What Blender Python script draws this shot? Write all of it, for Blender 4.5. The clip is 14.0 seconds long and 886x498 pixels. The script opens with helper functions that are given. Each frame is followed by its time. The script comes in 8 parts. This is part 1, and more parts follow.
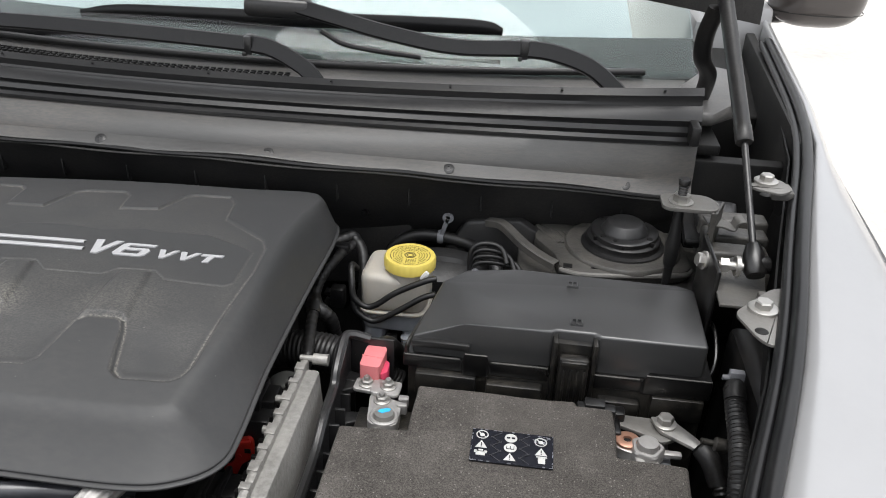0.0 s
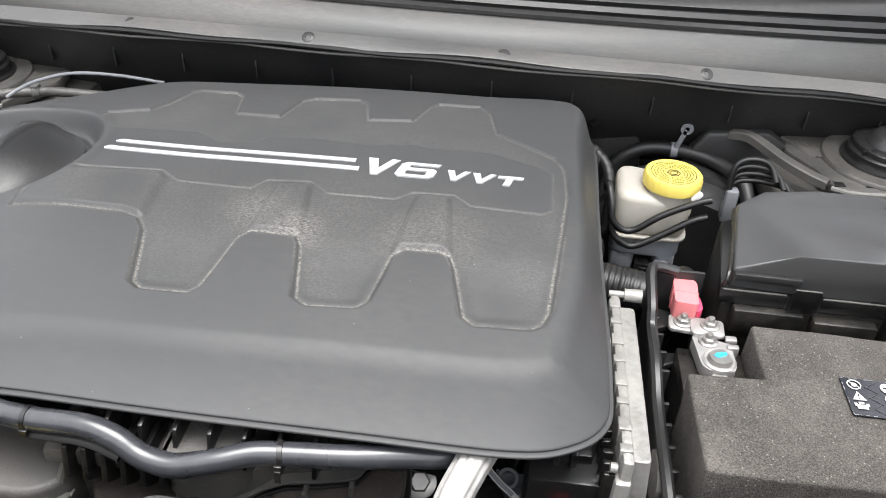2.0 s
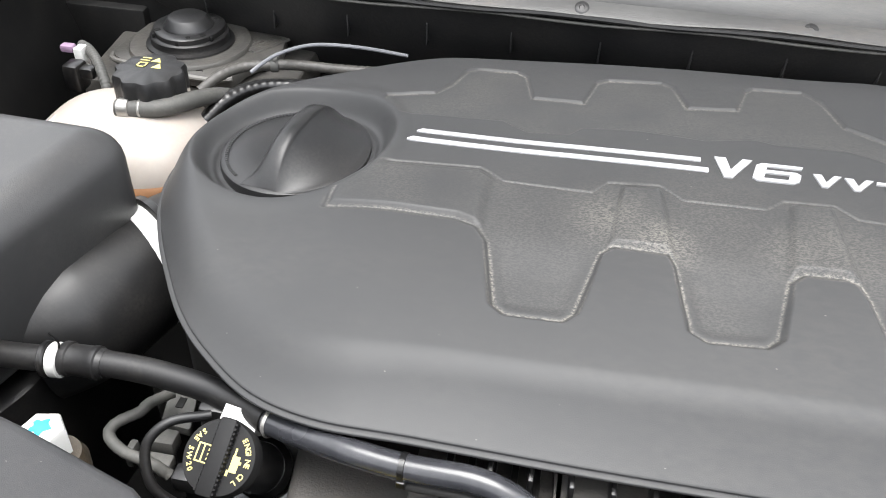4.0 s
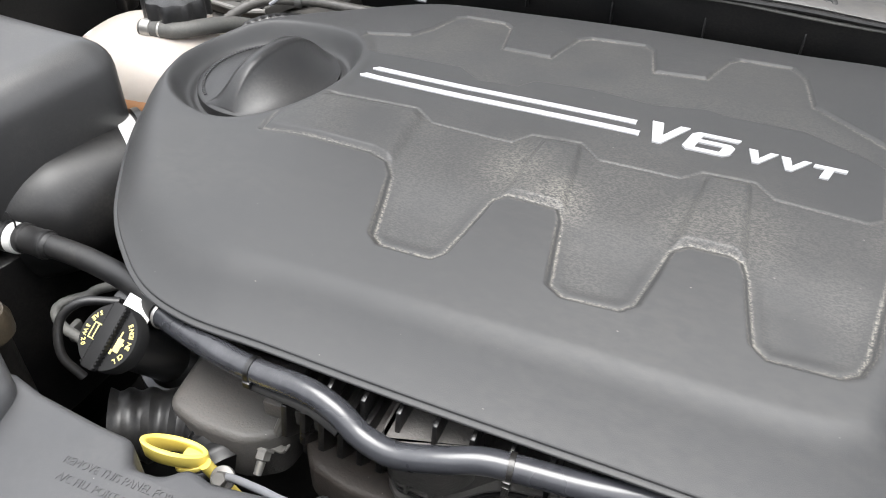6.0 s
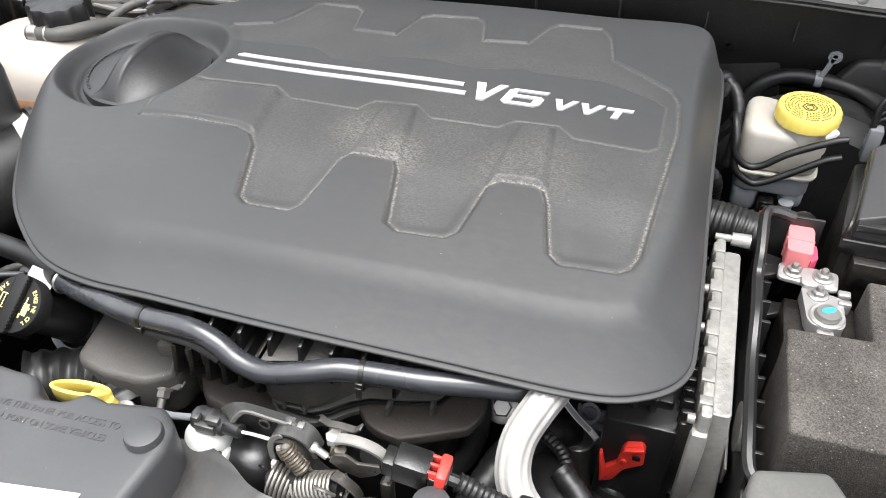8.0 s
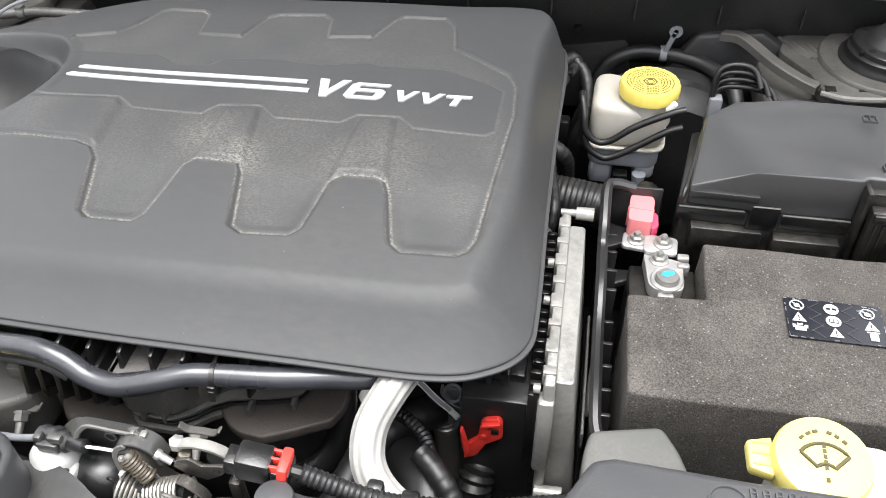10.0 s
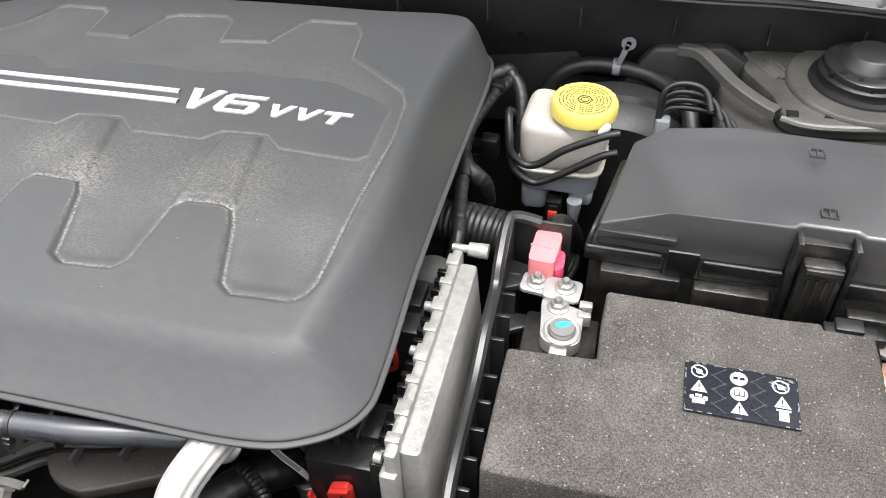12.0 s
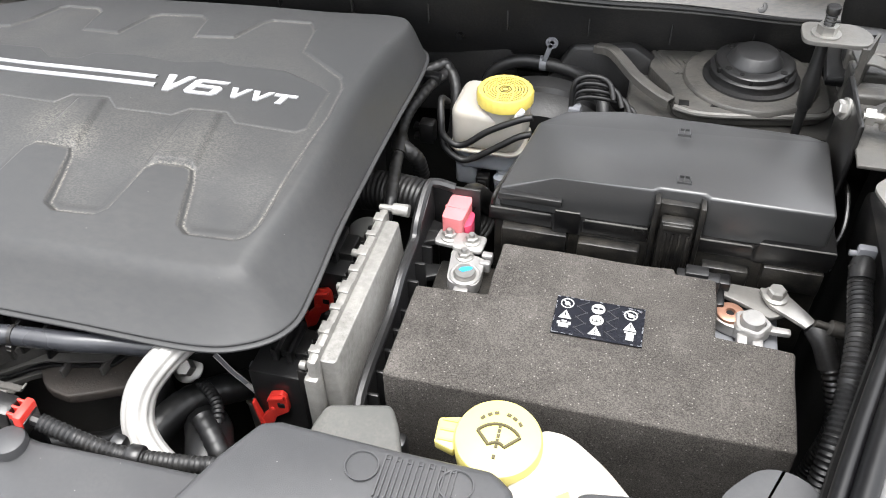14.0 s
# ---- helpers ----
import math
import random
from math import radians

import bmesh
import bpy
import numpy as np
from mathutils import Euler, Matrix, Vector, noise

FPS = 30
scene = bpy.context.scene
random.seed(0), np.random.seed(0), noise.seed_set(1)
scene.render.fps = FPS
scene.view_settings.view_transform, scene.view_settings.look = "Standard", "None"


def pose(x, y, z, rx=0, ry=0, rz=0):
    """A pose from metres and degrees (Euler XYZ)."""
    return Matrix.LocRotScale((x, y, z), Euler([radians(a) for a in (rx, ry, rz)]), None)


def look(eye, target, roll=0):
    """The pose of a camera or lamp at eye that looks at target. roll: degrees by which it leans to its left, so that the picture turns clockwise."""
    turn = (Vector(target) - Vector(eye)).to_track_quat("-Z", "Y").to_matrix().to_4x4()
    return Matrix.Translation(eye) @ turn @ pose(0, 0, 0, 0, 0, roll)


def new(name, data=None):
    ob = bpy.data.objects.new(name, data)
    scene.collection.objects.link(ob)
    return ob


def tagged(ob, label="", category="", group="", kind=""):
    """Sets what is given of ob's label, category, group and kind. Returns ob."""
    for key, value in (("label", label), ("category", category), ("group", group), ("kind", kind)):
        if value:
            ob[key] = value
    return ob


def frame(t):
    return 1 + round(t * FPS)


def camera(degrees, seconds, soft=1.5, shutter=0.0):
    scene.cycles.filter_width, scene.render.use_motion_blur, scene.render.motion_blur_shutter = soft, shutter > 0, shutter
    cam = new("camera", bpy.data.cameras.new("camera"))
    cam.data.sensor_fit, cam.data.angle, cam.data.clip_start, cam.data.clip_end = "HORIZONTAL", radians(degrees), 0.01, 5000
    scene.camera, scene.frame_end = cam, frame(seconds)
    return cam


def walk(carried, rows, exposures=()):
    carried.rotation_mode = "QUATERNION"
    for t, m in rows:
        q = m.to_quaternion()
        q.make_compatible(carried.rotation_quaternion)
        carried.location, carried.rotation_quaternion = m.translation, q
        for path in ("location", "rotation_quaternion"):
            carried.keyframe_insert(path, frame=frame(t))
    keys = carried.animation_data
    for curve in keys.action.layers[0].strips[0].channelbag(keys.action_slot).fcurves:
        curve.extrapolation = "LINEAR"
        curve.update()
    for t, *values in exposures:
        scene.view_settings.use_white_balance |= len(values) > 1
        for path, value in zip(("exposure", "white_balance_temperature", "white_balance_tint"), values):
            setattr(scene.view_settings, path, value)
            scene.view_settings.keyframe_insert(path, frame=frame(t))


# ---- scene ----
cam = camera(55.9, 14.0, soft=1.0)
PATH = [
    (0, (-0.002, 0.009, 1.445), (-0.177, 1.766, 0.506), 2.7),
    (0.5, (-0.036, 0.034, 1.429), (-0.199, 1.794, 0.492), 3.2),
    (1, (-0.1, 0.047, 1.414), (-0.274, 1.771, 0.414), 3.3),
    (1.5, (-0.201, 0.058, 1.409), (-0.363, 1.728, 0.321), 3.3),
    (2, (-0.299, 0.075, 1.401), (-0.436, 1.709, 0.255), 3.3),
    (2.5, (-0.398, 0.093, 1.394), (-0.512, 1.7, 0.21), 3.4),
    (3, (-0.47, 0.12, 1.387), (-0.573, 1.712, 0.179), 3.4),
    (3.5, (-0.525, 0.138, 1.38), (-0.664, 1.713, 0.155), 3.1),
    (3.7, (-0.541, 0.139, 1.378), (-0.72, 1.703, 0.143), 2.7),
    (5.8, (-0.381, 0.167, 1.376), (-0.956, 1.575, 0.077), 0.7),
    (6, (-0.358, 0.165, 1.377), (-0.945, 1.553, 0.062), 0.5),
    (6.5, (-0.305, 0.147, 1.385), (-0.918, 1.52, 0.066), -0.4),
    (7, (-0.28, 0.127, 1.396), (-0.886, 1.495, 0.069), -0.9),
    (7.5, (-0.271, 0.107, 1.415), (-0.84, 1.485, 0.082), -2.3),
    (7.7, (-0.267, 0.102, 1.418), (-0.78, 1.502, 0.085), -1.5),
    (9.8, (-0.226, 0.08, 1.437), (-0.505, 1.524, 0.081), -1.1),
    (10, (-0.202, 0.1, 1.428), (-0.471, 1.547, 0.074), -1.0),
    (10.5, (-0.146, 0.16, 1.402), (-0.414, 1.614, 0.055), -0.7),
    (11, (-0.126, 0.192, 1.395), (-0.415, 1.639, 0.044), -0.9),
    (11.5, (-0.114, 0.211, 1.393), (-0.45, 1.643, 0.038), -1.1),
    (12, (-0.089, 0.205, 1.395), (-0.464, 1.623, 0.036), -1.6),
    (12.5, (-0.065, 0.188, 1.404), (-0.456, 1.603, 0.046), -1.8),
    (13, (-0.05, 0.177, 1.414), (-0.446, 1.591, 0.056), -1.9),
    (13.5, (-0.035, 0.159, 1.43), (-0.445, 1.571, 0.073), -2.2),
    (14, (0.013, 0.101, 1.451), (-0.383, 1.525, 0.105), -1.5),
]
walk(cam, [(t, look(eye, target, roll)) for t, eye, target, roll in PATH],
     exposures=[(0, 0.65), (0.7, 0.78), (1.0, 1.25), (1.4, 1.5), (3.0, 1.60), (6.0, 1.55), (9.8, 1.62), (12.0, 1.70), (14, 1.70)])

# ---- light ----
world = bpy.data.worlds.new("sky")
scene.world = world
world.use_nodes = True
_wn = world.node_tree.nodes
_sky = _wn.new("ShaderNodeTexSky")
_sky.sky_type, _sky.sun_disc = "NISHITA", False
_sky.sun_elevation, _sky.sun_rotation = radians(83), radians(140)
_sky.air_density, _sky.dust_density, _sky.ozone_density = 1.0, 4.0, 1.0
_soft = _wn.new("ShaderNodeHueSaturation")
_soft.inputs["Saturation"].default_value = 0.25
world.node_tree.links.new(_sky.outputs[0], _soft.inputs["Color"])
_cloud = _wn.new("ShaderNodeMix")  # an even layer of cloud over the sky
_cloud.data_type = "RGBA"
_cloud.inputs[0].default_value = 0.6
_geo, _sep, _lift, _grey = _wn.new("ShaderNodeTexCoord"), _wn.new("ShaderNodeSeparateXYZ"), _wn.new("ShaderNodeMapRange"), _wn.new("ShaderNodeCombineColor")
_lift.inputs["From Min"].default_value, _lift.inputs["From Max"].default_value = 0.0, 1.0
_lift.inputs["To Min"].default_value, _lift.inputs["To Max"].default_value = 4.6, 10.1
world.node_tree.links.new(_geo.outputs["Generated"], _sep.inputs[0])
world.node_tree.links.new(_sep.outputs["Z"], _lift.inputs["Value"])
for k, tint in enumerate((0.985, 1.0, 1.035)):
    _t = _wn.new("ShaderNodeMath")
    _t.operation, _t.inputs[1].default_value = "MULTIPLY", tint
    world.node_tree.links.new(_lift.outputs[0], _t.inputs[0])
    world.node_tree.links.new(_t.outputs[0], _grey.inputs[k])
world.node_tree.links.new(_grey.outputs[0], _cloud.inputs[7])
world.node_tree.links.new(_soft.outputs[0], _cloud.inputs[6])
world.node_tree.links.new(_cloud.outputs[2], _wn["Background"].inputs["Color"])
_wn["Background"].inputs["Strength"].default_value = 0.15

sun_data = bpy.data.lights.new("sun", "SUN")
sun_data.energy, sun_data.angle, sun_data.color = 1.7, radians(40), (1.0, 0.985, 0.965)
sun = new("sun", sun_data)
sun.matrix_world = look((-0.45, 0.25, 5.0), (-0.3, 0.6, 1.0))

# ---- materials ----
def material(name, base, rough=0.5, metal=0.0, vary=0.25, scale=40.0, bump=0.0, bump_scale=400.0,
             dust=0.0, dust_color=(0.30, 0.27, 0.23), dust_scale=14.0, spec=0.5, coat=0.0, coat_rough=0.1,
             speck=0.0, sss=0.0, wear=0.0, grain=0.5, stretch=(1, 1, 1), gritty=False, lint=0.0, speck_scale=420.0, speck_size=0.16, speck_color=(0.42, 0.40, 0.37)):
    """Principled surface with fine grain, broad stains, dust and optional pale specks."""
    m = bpy.data.materials.new(name)
    m.use_nodes = True
    nt, n, l = m.node_tree, m.node_tree.nodes, m.node_tree.links
    b = n["Principled BSDF"]
    b.inputs["Metallic"].default_value = metal
    b.inputs["Specular IOR Level"].default_value = spec
    b.inputs["Coat Weight"].default_value = coat
    b.inputs["Coat Roughness"].default_value = coat_rough
    if sss:
        b.inputs["Subsurface Weight"].default_value = sss
        b.inputs["Subsurface Radius"].default_value = (0.02, 0.015, 0.01)
        b.inputs["Subsurface Scale"].default_value = 0.5
    co = n.new("ShaderNodeTexCoord")
    mp = n.new("ShaderNodeMapping")
    mp.inputs["Scale"].default_value = stretch
    l.new(co.outputs["Object"], mp.inputs["Vector"])

    def noise_tex(s, detail=4.0, r=0.6):
        t = n.new("ShaderNodeTexNoise")
        t.inputs["Scale"].default_value, t.inputs["Detail"].default_value, t.inputs["Roughness"].default_value = s, detail, r
        l.new(mp.outputs[0], t.inputs["Vector"])
        return t

    def ramp(src, lo, hi):
        r = n.new("ShaderNodeMapRange")
        r.inputs["From Min"].default_value, r.inputs["From Max"].default_value = lo, hi
        l.new(src, r.inputs["Value"])
        return r.outputs[0]

    def mix(fac, a, bcol):
        x = n.new("ShaderNodeMix")
        x.data_type = "RGBA"
        for sock, v in ((x.inputs[0], fac), (x.inputs[6], a), (x.inputs[7], bcol)):
            if isinstance(v, (int, float)):
                sock.default_value = v
            elif isinstance(v, tuple):
                sock.default_value = (*v, 1)
            else:
                l.new(v, sock)
        return x.outputs[2]

    big, small = noise_tex(scale * 0.2), noise_tex(scale * 4)
    dark = tuple(c * (1 - vary) for c in base)
    light = tuple(min(1, c * (1 + vary)) for c in base)
    col = mix(ramp(big.outputs[0], 0.3, 0.7), dark, light)
    if gritty:
        col = mix(ramp(small.outputs[0], 0.38, 0.62), tuple(c * 0.5 for c in base), mix(0.6, col, tuple(c * 1.6 for c in base)))
    else:
        col = mix(ramp(small.outputs[0], 0.25, 0.75), col, mix(grain, col, light))
    if dust:
        d = noise_tex(dust_scale, 8.0, 0.7)
        g = noise_tex(dust_scale * 30, 2.0)
        mul = n.new("ShaderNodeMath")
        mul.operation = "MULTIPLY"
        l.new(ramp(d.outputs[0], 0.42, 0.8), mul.inputs[0])
        l.new(ramp(g.outputs[0], 0.3, 0.65), mul.inputs[1])
        m2 = n.new("ShaderNodeMath")
        m2.operation, m2.inputs[1].default_value = "MULTIPLY", dust
        l.new(mul.outputs[0], m2.inputs[0])
        col = mix(m2.outputs[0], col, dust_color)
    if speck:
        v = n.new("ShaderNodeTexVoronoi")
        v.inputs["Scale"].default_value = speck_scale
        l.new(mp.outputs[0], v.inputs["Vector"])
        msk = ramp(v.outputs["Distance"], speck_size, speck_size * 0.4)
        rnd = n.new("ShaderNodeMath")
        rnd.operation, rnd.inputs[1].default_value = "GREATER_THAN", 1 - speck
        sep = n.new("ShaderNodeSeparateColor")
        l.new(v.outputs["Color"], sep.inputs[0])
        l.new(sep.outputs[0], rnd.inputs[0])
        mm = n.new("ShaderNodeMath")
        mm.operation = "MULTIPLY"
        l.new(msk, mm.inputs[0]), l.new(rnd.outputs[0], mm.inputs[1])
        col = mix(mm.outputs[0], col, speck_color)
    if lint:  # sparse pale crumbs of dust
        v = n.new("ShaderNodeTexVoronoi")
        v.inputs["Scale"].default_value = 130
        l.new(mp.outputs[0], v.inputs["Vector"])
        sep = n.new("ShaderNodeSeparateColor")
        l.new(v.outputs["Color"], sep.inputs[0])
        few = n.new("ShaderNodeMath")
        few.operation, few.inputs[1].default_value = "GREATER_THAN", 1 - lint
        l.new(sep.outputs[0], few.inputs[0])
        dot = n.new("ShaderNodeMath")
        dot.operation = "MULTIPLY"
        l.new(ramp(v.outputs["Distance"], 0.06, 0.02), dot.inputs[0])
        l.new(few.outputs[0], dot.inputs[1])
        col = mix(dot.outputs[0], col, (0.17, 0.165, 0.15))
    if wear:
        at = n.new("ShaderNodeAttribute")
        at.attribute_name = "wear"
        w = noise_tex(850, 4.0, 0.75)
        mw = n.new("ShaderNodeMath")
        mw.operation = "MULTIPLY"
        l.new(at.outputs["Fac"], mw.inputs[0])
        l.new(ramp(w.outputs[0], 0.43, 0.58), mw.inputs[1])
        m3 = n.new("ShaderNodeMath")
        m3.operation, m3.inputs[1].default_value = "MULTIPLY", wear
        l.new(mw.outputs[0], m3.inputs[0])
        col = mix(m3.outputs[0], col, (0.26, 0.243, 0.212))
    l.new(col, b.inputs["Base Color"])
    rr = n.new("ShaderNodeMapRange")
    rr.inputs["To Min"].default_value, rr.inputs["To Max"].default_value = max(0.02, rough - 0.08), min(1, rough + 0.08)
    l.new(big.outputs[0], rr.inputs["Value"])
    l.new(rr.outputs[0], b.inputs["Roughness"])
    if bump:
        bt = noise_tex(bump_scale, 2.0)
        bp = n.new("ShaderNodeBump")
        bp.inputs["Strength"].default_value, bp.inputs["Distance"].default_value = bump, 0.0012
        l.new(bt.outputs[0], bp.inputs["Height"])
        l.new(bp.outputs[0], b.inputs["Normal"])
    return m


M = {
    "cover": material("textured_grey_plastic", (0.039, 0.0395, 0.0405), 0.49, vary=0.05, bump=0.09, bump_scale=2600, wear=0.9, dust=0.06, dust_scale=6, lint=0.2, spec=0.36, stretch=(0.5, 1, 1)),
    "black": material("black_plastic", (0.0050, 0.0050, 0.0054), 0.30, vary=0.25, bump=0.12, bump_scale=700, dust=0.10, spec=0.6),
    "satin": material("satin_black_plastic", (0.0115, 0.0115, 0.012), 0.34, vary=0.12, bump=0.12, bump_scale=1000, dust=0.05, lint=0.05, spec=0.7),
    "dusty": material("dusty_black_plastic", (0.0060, 0.0059, 0.0057), 0.36, vary=0.3, bump=0.25, bump_scale=500, dust=0.45, dust_color=(0.17, 0.15, 0.12), dust_scale=40, spec=0.6),
    # Near-black; on holes, slots and pockets it stands in for their shade.
    "deep": material("black_and_shade", (0.0050, 0.0050, 0.0050), 0.6, vary=0.3, spec=0.3, dust=0.05),
    "manifold": material("grey_nylon_plastic", (0.080, 0.077, 0.073), 0.52, vary=0.25, bump=0.4, bump_scale=500, dust=0.4, dust_color=(0.17, 0.135, 0.115), speck=0.03),
    "panel": material("grey_moulded_plastic", (0.046, 0.0465, 0.049), 0.45, vary=0.15, bump=0.15, bump_scale=2200, dust=0.07, speck=0.02),
    "cowl": material("weathered_cowl_plastic", (0.080, 0.079, 0.077), 0.38, vary=0.22, bump=0.15, bump_scale=600, dust=0.4, dust_color=(0.25, 0.21, 0.17), dust_scale=7, stretch=(0.5, 1, 3)),
    "rubber": material("black_rubber", (0.0085, 0.0085, 0.009), 0.42, vary=0.2, dust=0.10),
    "seal": material("grey_rubber_seal", (0.015, 0.015, 0.0155), 0.36, vary=0.2, dust=0.25, dust_color=(0.13, 0.12, 0.11), stretch=(0.3, 1, 1)),
    "felt": material("insulating_felt", (0.068, 0.0625, 0.057), 0.95, vary=0.45, scale=230, bump=0.75, bump_scale=950, speck=0.36, speck_scale=300, speck_size=0.24, speck_color=(0.20, 0.19, 0.175), dust=0.6, dust_color=(0.20, 0.185, 0.17), dust_scale=20, spec=0.15, grain=1.0, gritty=True),
    "hose": material("glossy_hose_sleeve", (0.026, 0.027, 0.031), 0.27, vary=0.3, coat=0.4, coat_rough=0.22, dust=0.22, dust_color=(0.15, 0.15, 0.16), dust_scale=70),
    "alu": material("cast_aluminium", (0.31, 0.302, 0.285), 0.42, metal=0.35, vary=0.5, bump=0.45, bump_scale=260, dust=0.55, dust_color=(0.20, 0.185, 0.155), dust_scale=34),
    "steel": material("zinc_plated_steel", (0.40, 0.39, 0.37), 0.36, metal=0.8, vary=0.25, dust=0.25),
    "darksteel": material("greasy_dark_steel", (0.055, 0.052, 0.048), 0.38, metal=0.75, vary=0.6, bump=0.3, bump_scale=250, dust=0.45, dust_color=(0.16, 0.13, 0.10), dust_scale=60),
    "lead": material("cast_lead_terminal", (0.40, 0.39, 0.38), 0.42, metal=0.6, vary=0.2, bump=0.3, dust=0.25),
    "copper": material("copper_ring", (0.42, 0.23, 0.16), 0.45, metal=0.6, vary=0.3, dust=0.3),
    "blue": material("blue_paint_mark", (0.03, 0.40, 0.75), 0.5, vary=0.2),
    "pink": material("pink_terminal_boot", (0.60, 0.175, 0.185), 0.5, vary=0.10, dust=0.12),
    "pinkdark": material("deep_pink_plastic", (0.60, 0.06, 0.12), 0.45, vary=0.1),
    "red": material("red_connector_plastic", (0.62, 0.035, 0.025), 0.42, vary=0.15, dust=0.15),
    "yellow": material("yellow_plastic", (0.70, 0.56, 0.12), 0.42, vary=0.08, dust=0.10),
    "paleyellow": material("pale_yellow_plastic", (0.66, 0.57, 0.17), 0.45, vary=0.06, dust=0.08),
    "ink": material("dark_printing", (0.06, 0.05, 0.02), 0.6),
    "gold": material("yellow_printing", (0.68, 0.60, 0.22), 0.6, vary=0.2),
    "white": material("white_printing", (0.46, 0.46, 0.445), 0.55, vary=0.15, dust=0.3),
    "badge": material("satin_silver_badge", (0.50, 0.50, 0.51), 0.34, metal=0.3, vary=0.04),
    "tank": material("translucent_tank_plastic", (0.44, 0.415, 0.37), 0.4, vary=0.12, sss=0.2, dust=0.3, dust_color=(0.28, 0.22, 0.15), dust_scale=10),
    "coolant": material("coolant_tank_plastic", (0.40, 0.365, 0.33), 0.38, vary=0.15, sss=0.1, dust=0.4, dust_color=(0.42, 0.28, 0.20), dust_scale=9),
    "greyplas": material("pale_grey_plastic", (0.17, 0.175, 0.19), 0.45, vary=0.15, dust=0.2),
    "paint": material("silver_body_paint", (0.30, 0.30, 0.305), 0.32, metal=0.25, vary=0.05, coat=0.9, coat_rough=0.04, dust=0.06),
    "inner": material("dark_inner_wing_paint", (0.058, 0.056, 0.052), 0.42, vary=0.6, bump=0.4, bump_scale=260, dust=0.7, dust_color=(0.135, 0.118, 0.098), dust_scale=42),
    "sticker": material("glossy_black_sticker", (0.012, 0.013, 0.018), 0.22, vary=0.2, dust=0.05),
    "silverwrap": material("foil_sleeve", (0.36, 0.35, 0.335), 0.50, metal=0.2, vary=0.3, bump=0.15, bump_scale=300, dust=0.35, dust_color=(0.12, 0.12, 0.12), dust_scale=90),
    "ground": material("pale_concrete", (0.42, 0.40, 0.375), 0.85, vary=0.30, scale=4, bump=0.6, bump_scale=120, dust=0.5, dust_color=(0.13, 0.125, 0.115), dust_scale=1.6, speck=0.15),
    "dash": material("dashboard_vinyl", (0.42, 0.43, 0.45), 0.6, vary=0.1),
    "label": material("paper_label", (0.62, 0.62, 0.60), 0.5, vary=0.08, dust=0.1),
    "brass": material("greasy_brown_steel", (0.050, 0.040, 0.028), 0.36, metal=0.15, vary=0.6, bump=0.3, bump_scale=300, dust=0.5, dust_color=(0.15, 0.115, 0.065), dust_scale=110),
    "mirrorshell": material("brown_grey_paint", (0.05, 0.042, 0.039), 0.35, vary=0.08, coat=0.6),
    "shroud": material("dull_grey_plastic", (0.070, 0.070, 0.066), 0.6, vary=0.2, dust=0.3),
    "tankgrey": material("frosted_grey_plastic", (0.30, 0.315, 0.34), 0.4, vary=0.12, sss=0.15, dust=0.15),
    "flatblack": material("matt_black_coating", (0.0035, 0.0035, 0.004), 0.36, vary=0.2, spec=0.4, dust=0.03),
    "dustysteel": material("dusty_zinc_steel", (0.17, 0.165, 0.155), 0.45, metal=0.4, vary=0.3, bump=0.2, bump_scale=300, dust=0.5, dust_color=(0.16, 0.14, 0.12), dust_scale=30),
    "fluid": material("orange_coolant_fluid", (0.36, 0.19, 0.10), 0.38, vary=0.15, sss=0.1),
    "stain": material("pink_coolant_stain", (0.50, 0.20, 0.17), 0.45, vary=0.3),
    "matt": material("matt_black_cap", (0.012, 0.012, 0.0125), 0.65, vary=0.2, spec=0.25, dust=0.06),
    "lid": material("satin_lid_plastic", (0.036, 0.0363, 0.0372), 0.37, vary=0.12, bump=0.10, bump_scale=1200, dust=0.06, lint=0.06, spec=0.8, coat=0.35, coat_rough=0.3),
    "knob": material("dark_knob_plastic", (0.015, 0.0152, 0.016), 0.36, vary=0.12, bump=0.15, bump_scale=1800, dust=0.08),
    "pad": material("black_insulation", (0.0150, 0.0150, 0.0155), 0.46, vary=0.3, bump=0.3, bump_scale=200, dust=0.10),
    "airbox": material("satin_grey_black_plastic", (0.040, 0.040, 0.041), 0.40, vary=0.15, bump=0.12, bump_scale=900, dust=0.10, spec=0.6),
    "purple": material("purple_connector", (0.30, 0.20, 0.30), 0.5, vary=0.2, dust=0.2),
    "latcharm": material("scratched_zinc_steel", (0.20, 0.195, 0.18), 0.42, metal=0.4, vary=0.6, bump=0.25, bump_scale=260, dust=0.6, dust_color=(0.085, 0.075, 0.06), dust_scale=130),
    "scuffed": material("scuffed_black_plastic", (0.016, 0.0155, 0.015), 0.38, vary=0.3, bump=0.08, bump_scale=300, dust=0.6, dust_color=(0.115, 0.10, 0.085), dust_scale=30, stretch=(1, 0.25, 1)),
    "latchgrey": material("worn_grey_steel", (0.060, 0.060, 0.058), 0.36, metal=0.35, vary=0.5, bump=0.25, bump_scale=320, dust=0.55, dust_color=(0.20, 0.185, 0.165), dust_scale=95),
    "latchspring": material("greasy_spring_steel", (0.22, 0.21, 0.19), 0.34, metal=0.7, vary=0.5, dust=0.5, dust_color=(0.09, 0.065, 0.04), dust_scale=120),
    "brownpad": material("rust_dusted_plastic", (0.050, 0.043, 0.038), 0.62, vary=0.3, bump=0.4, bump_scale=500, dust=0.5, dust_color=(0.100, 0.076, 0.060), dust_scale=50, speck=0.05),
}
glass = bpy.data.materials.new("windscreen_glass")
glass.use_nodes = True
_gn, _gl = glass.node_tree.nodes, glass.node_tree.links
_gn.remove(_gn["Principled BSDF"])
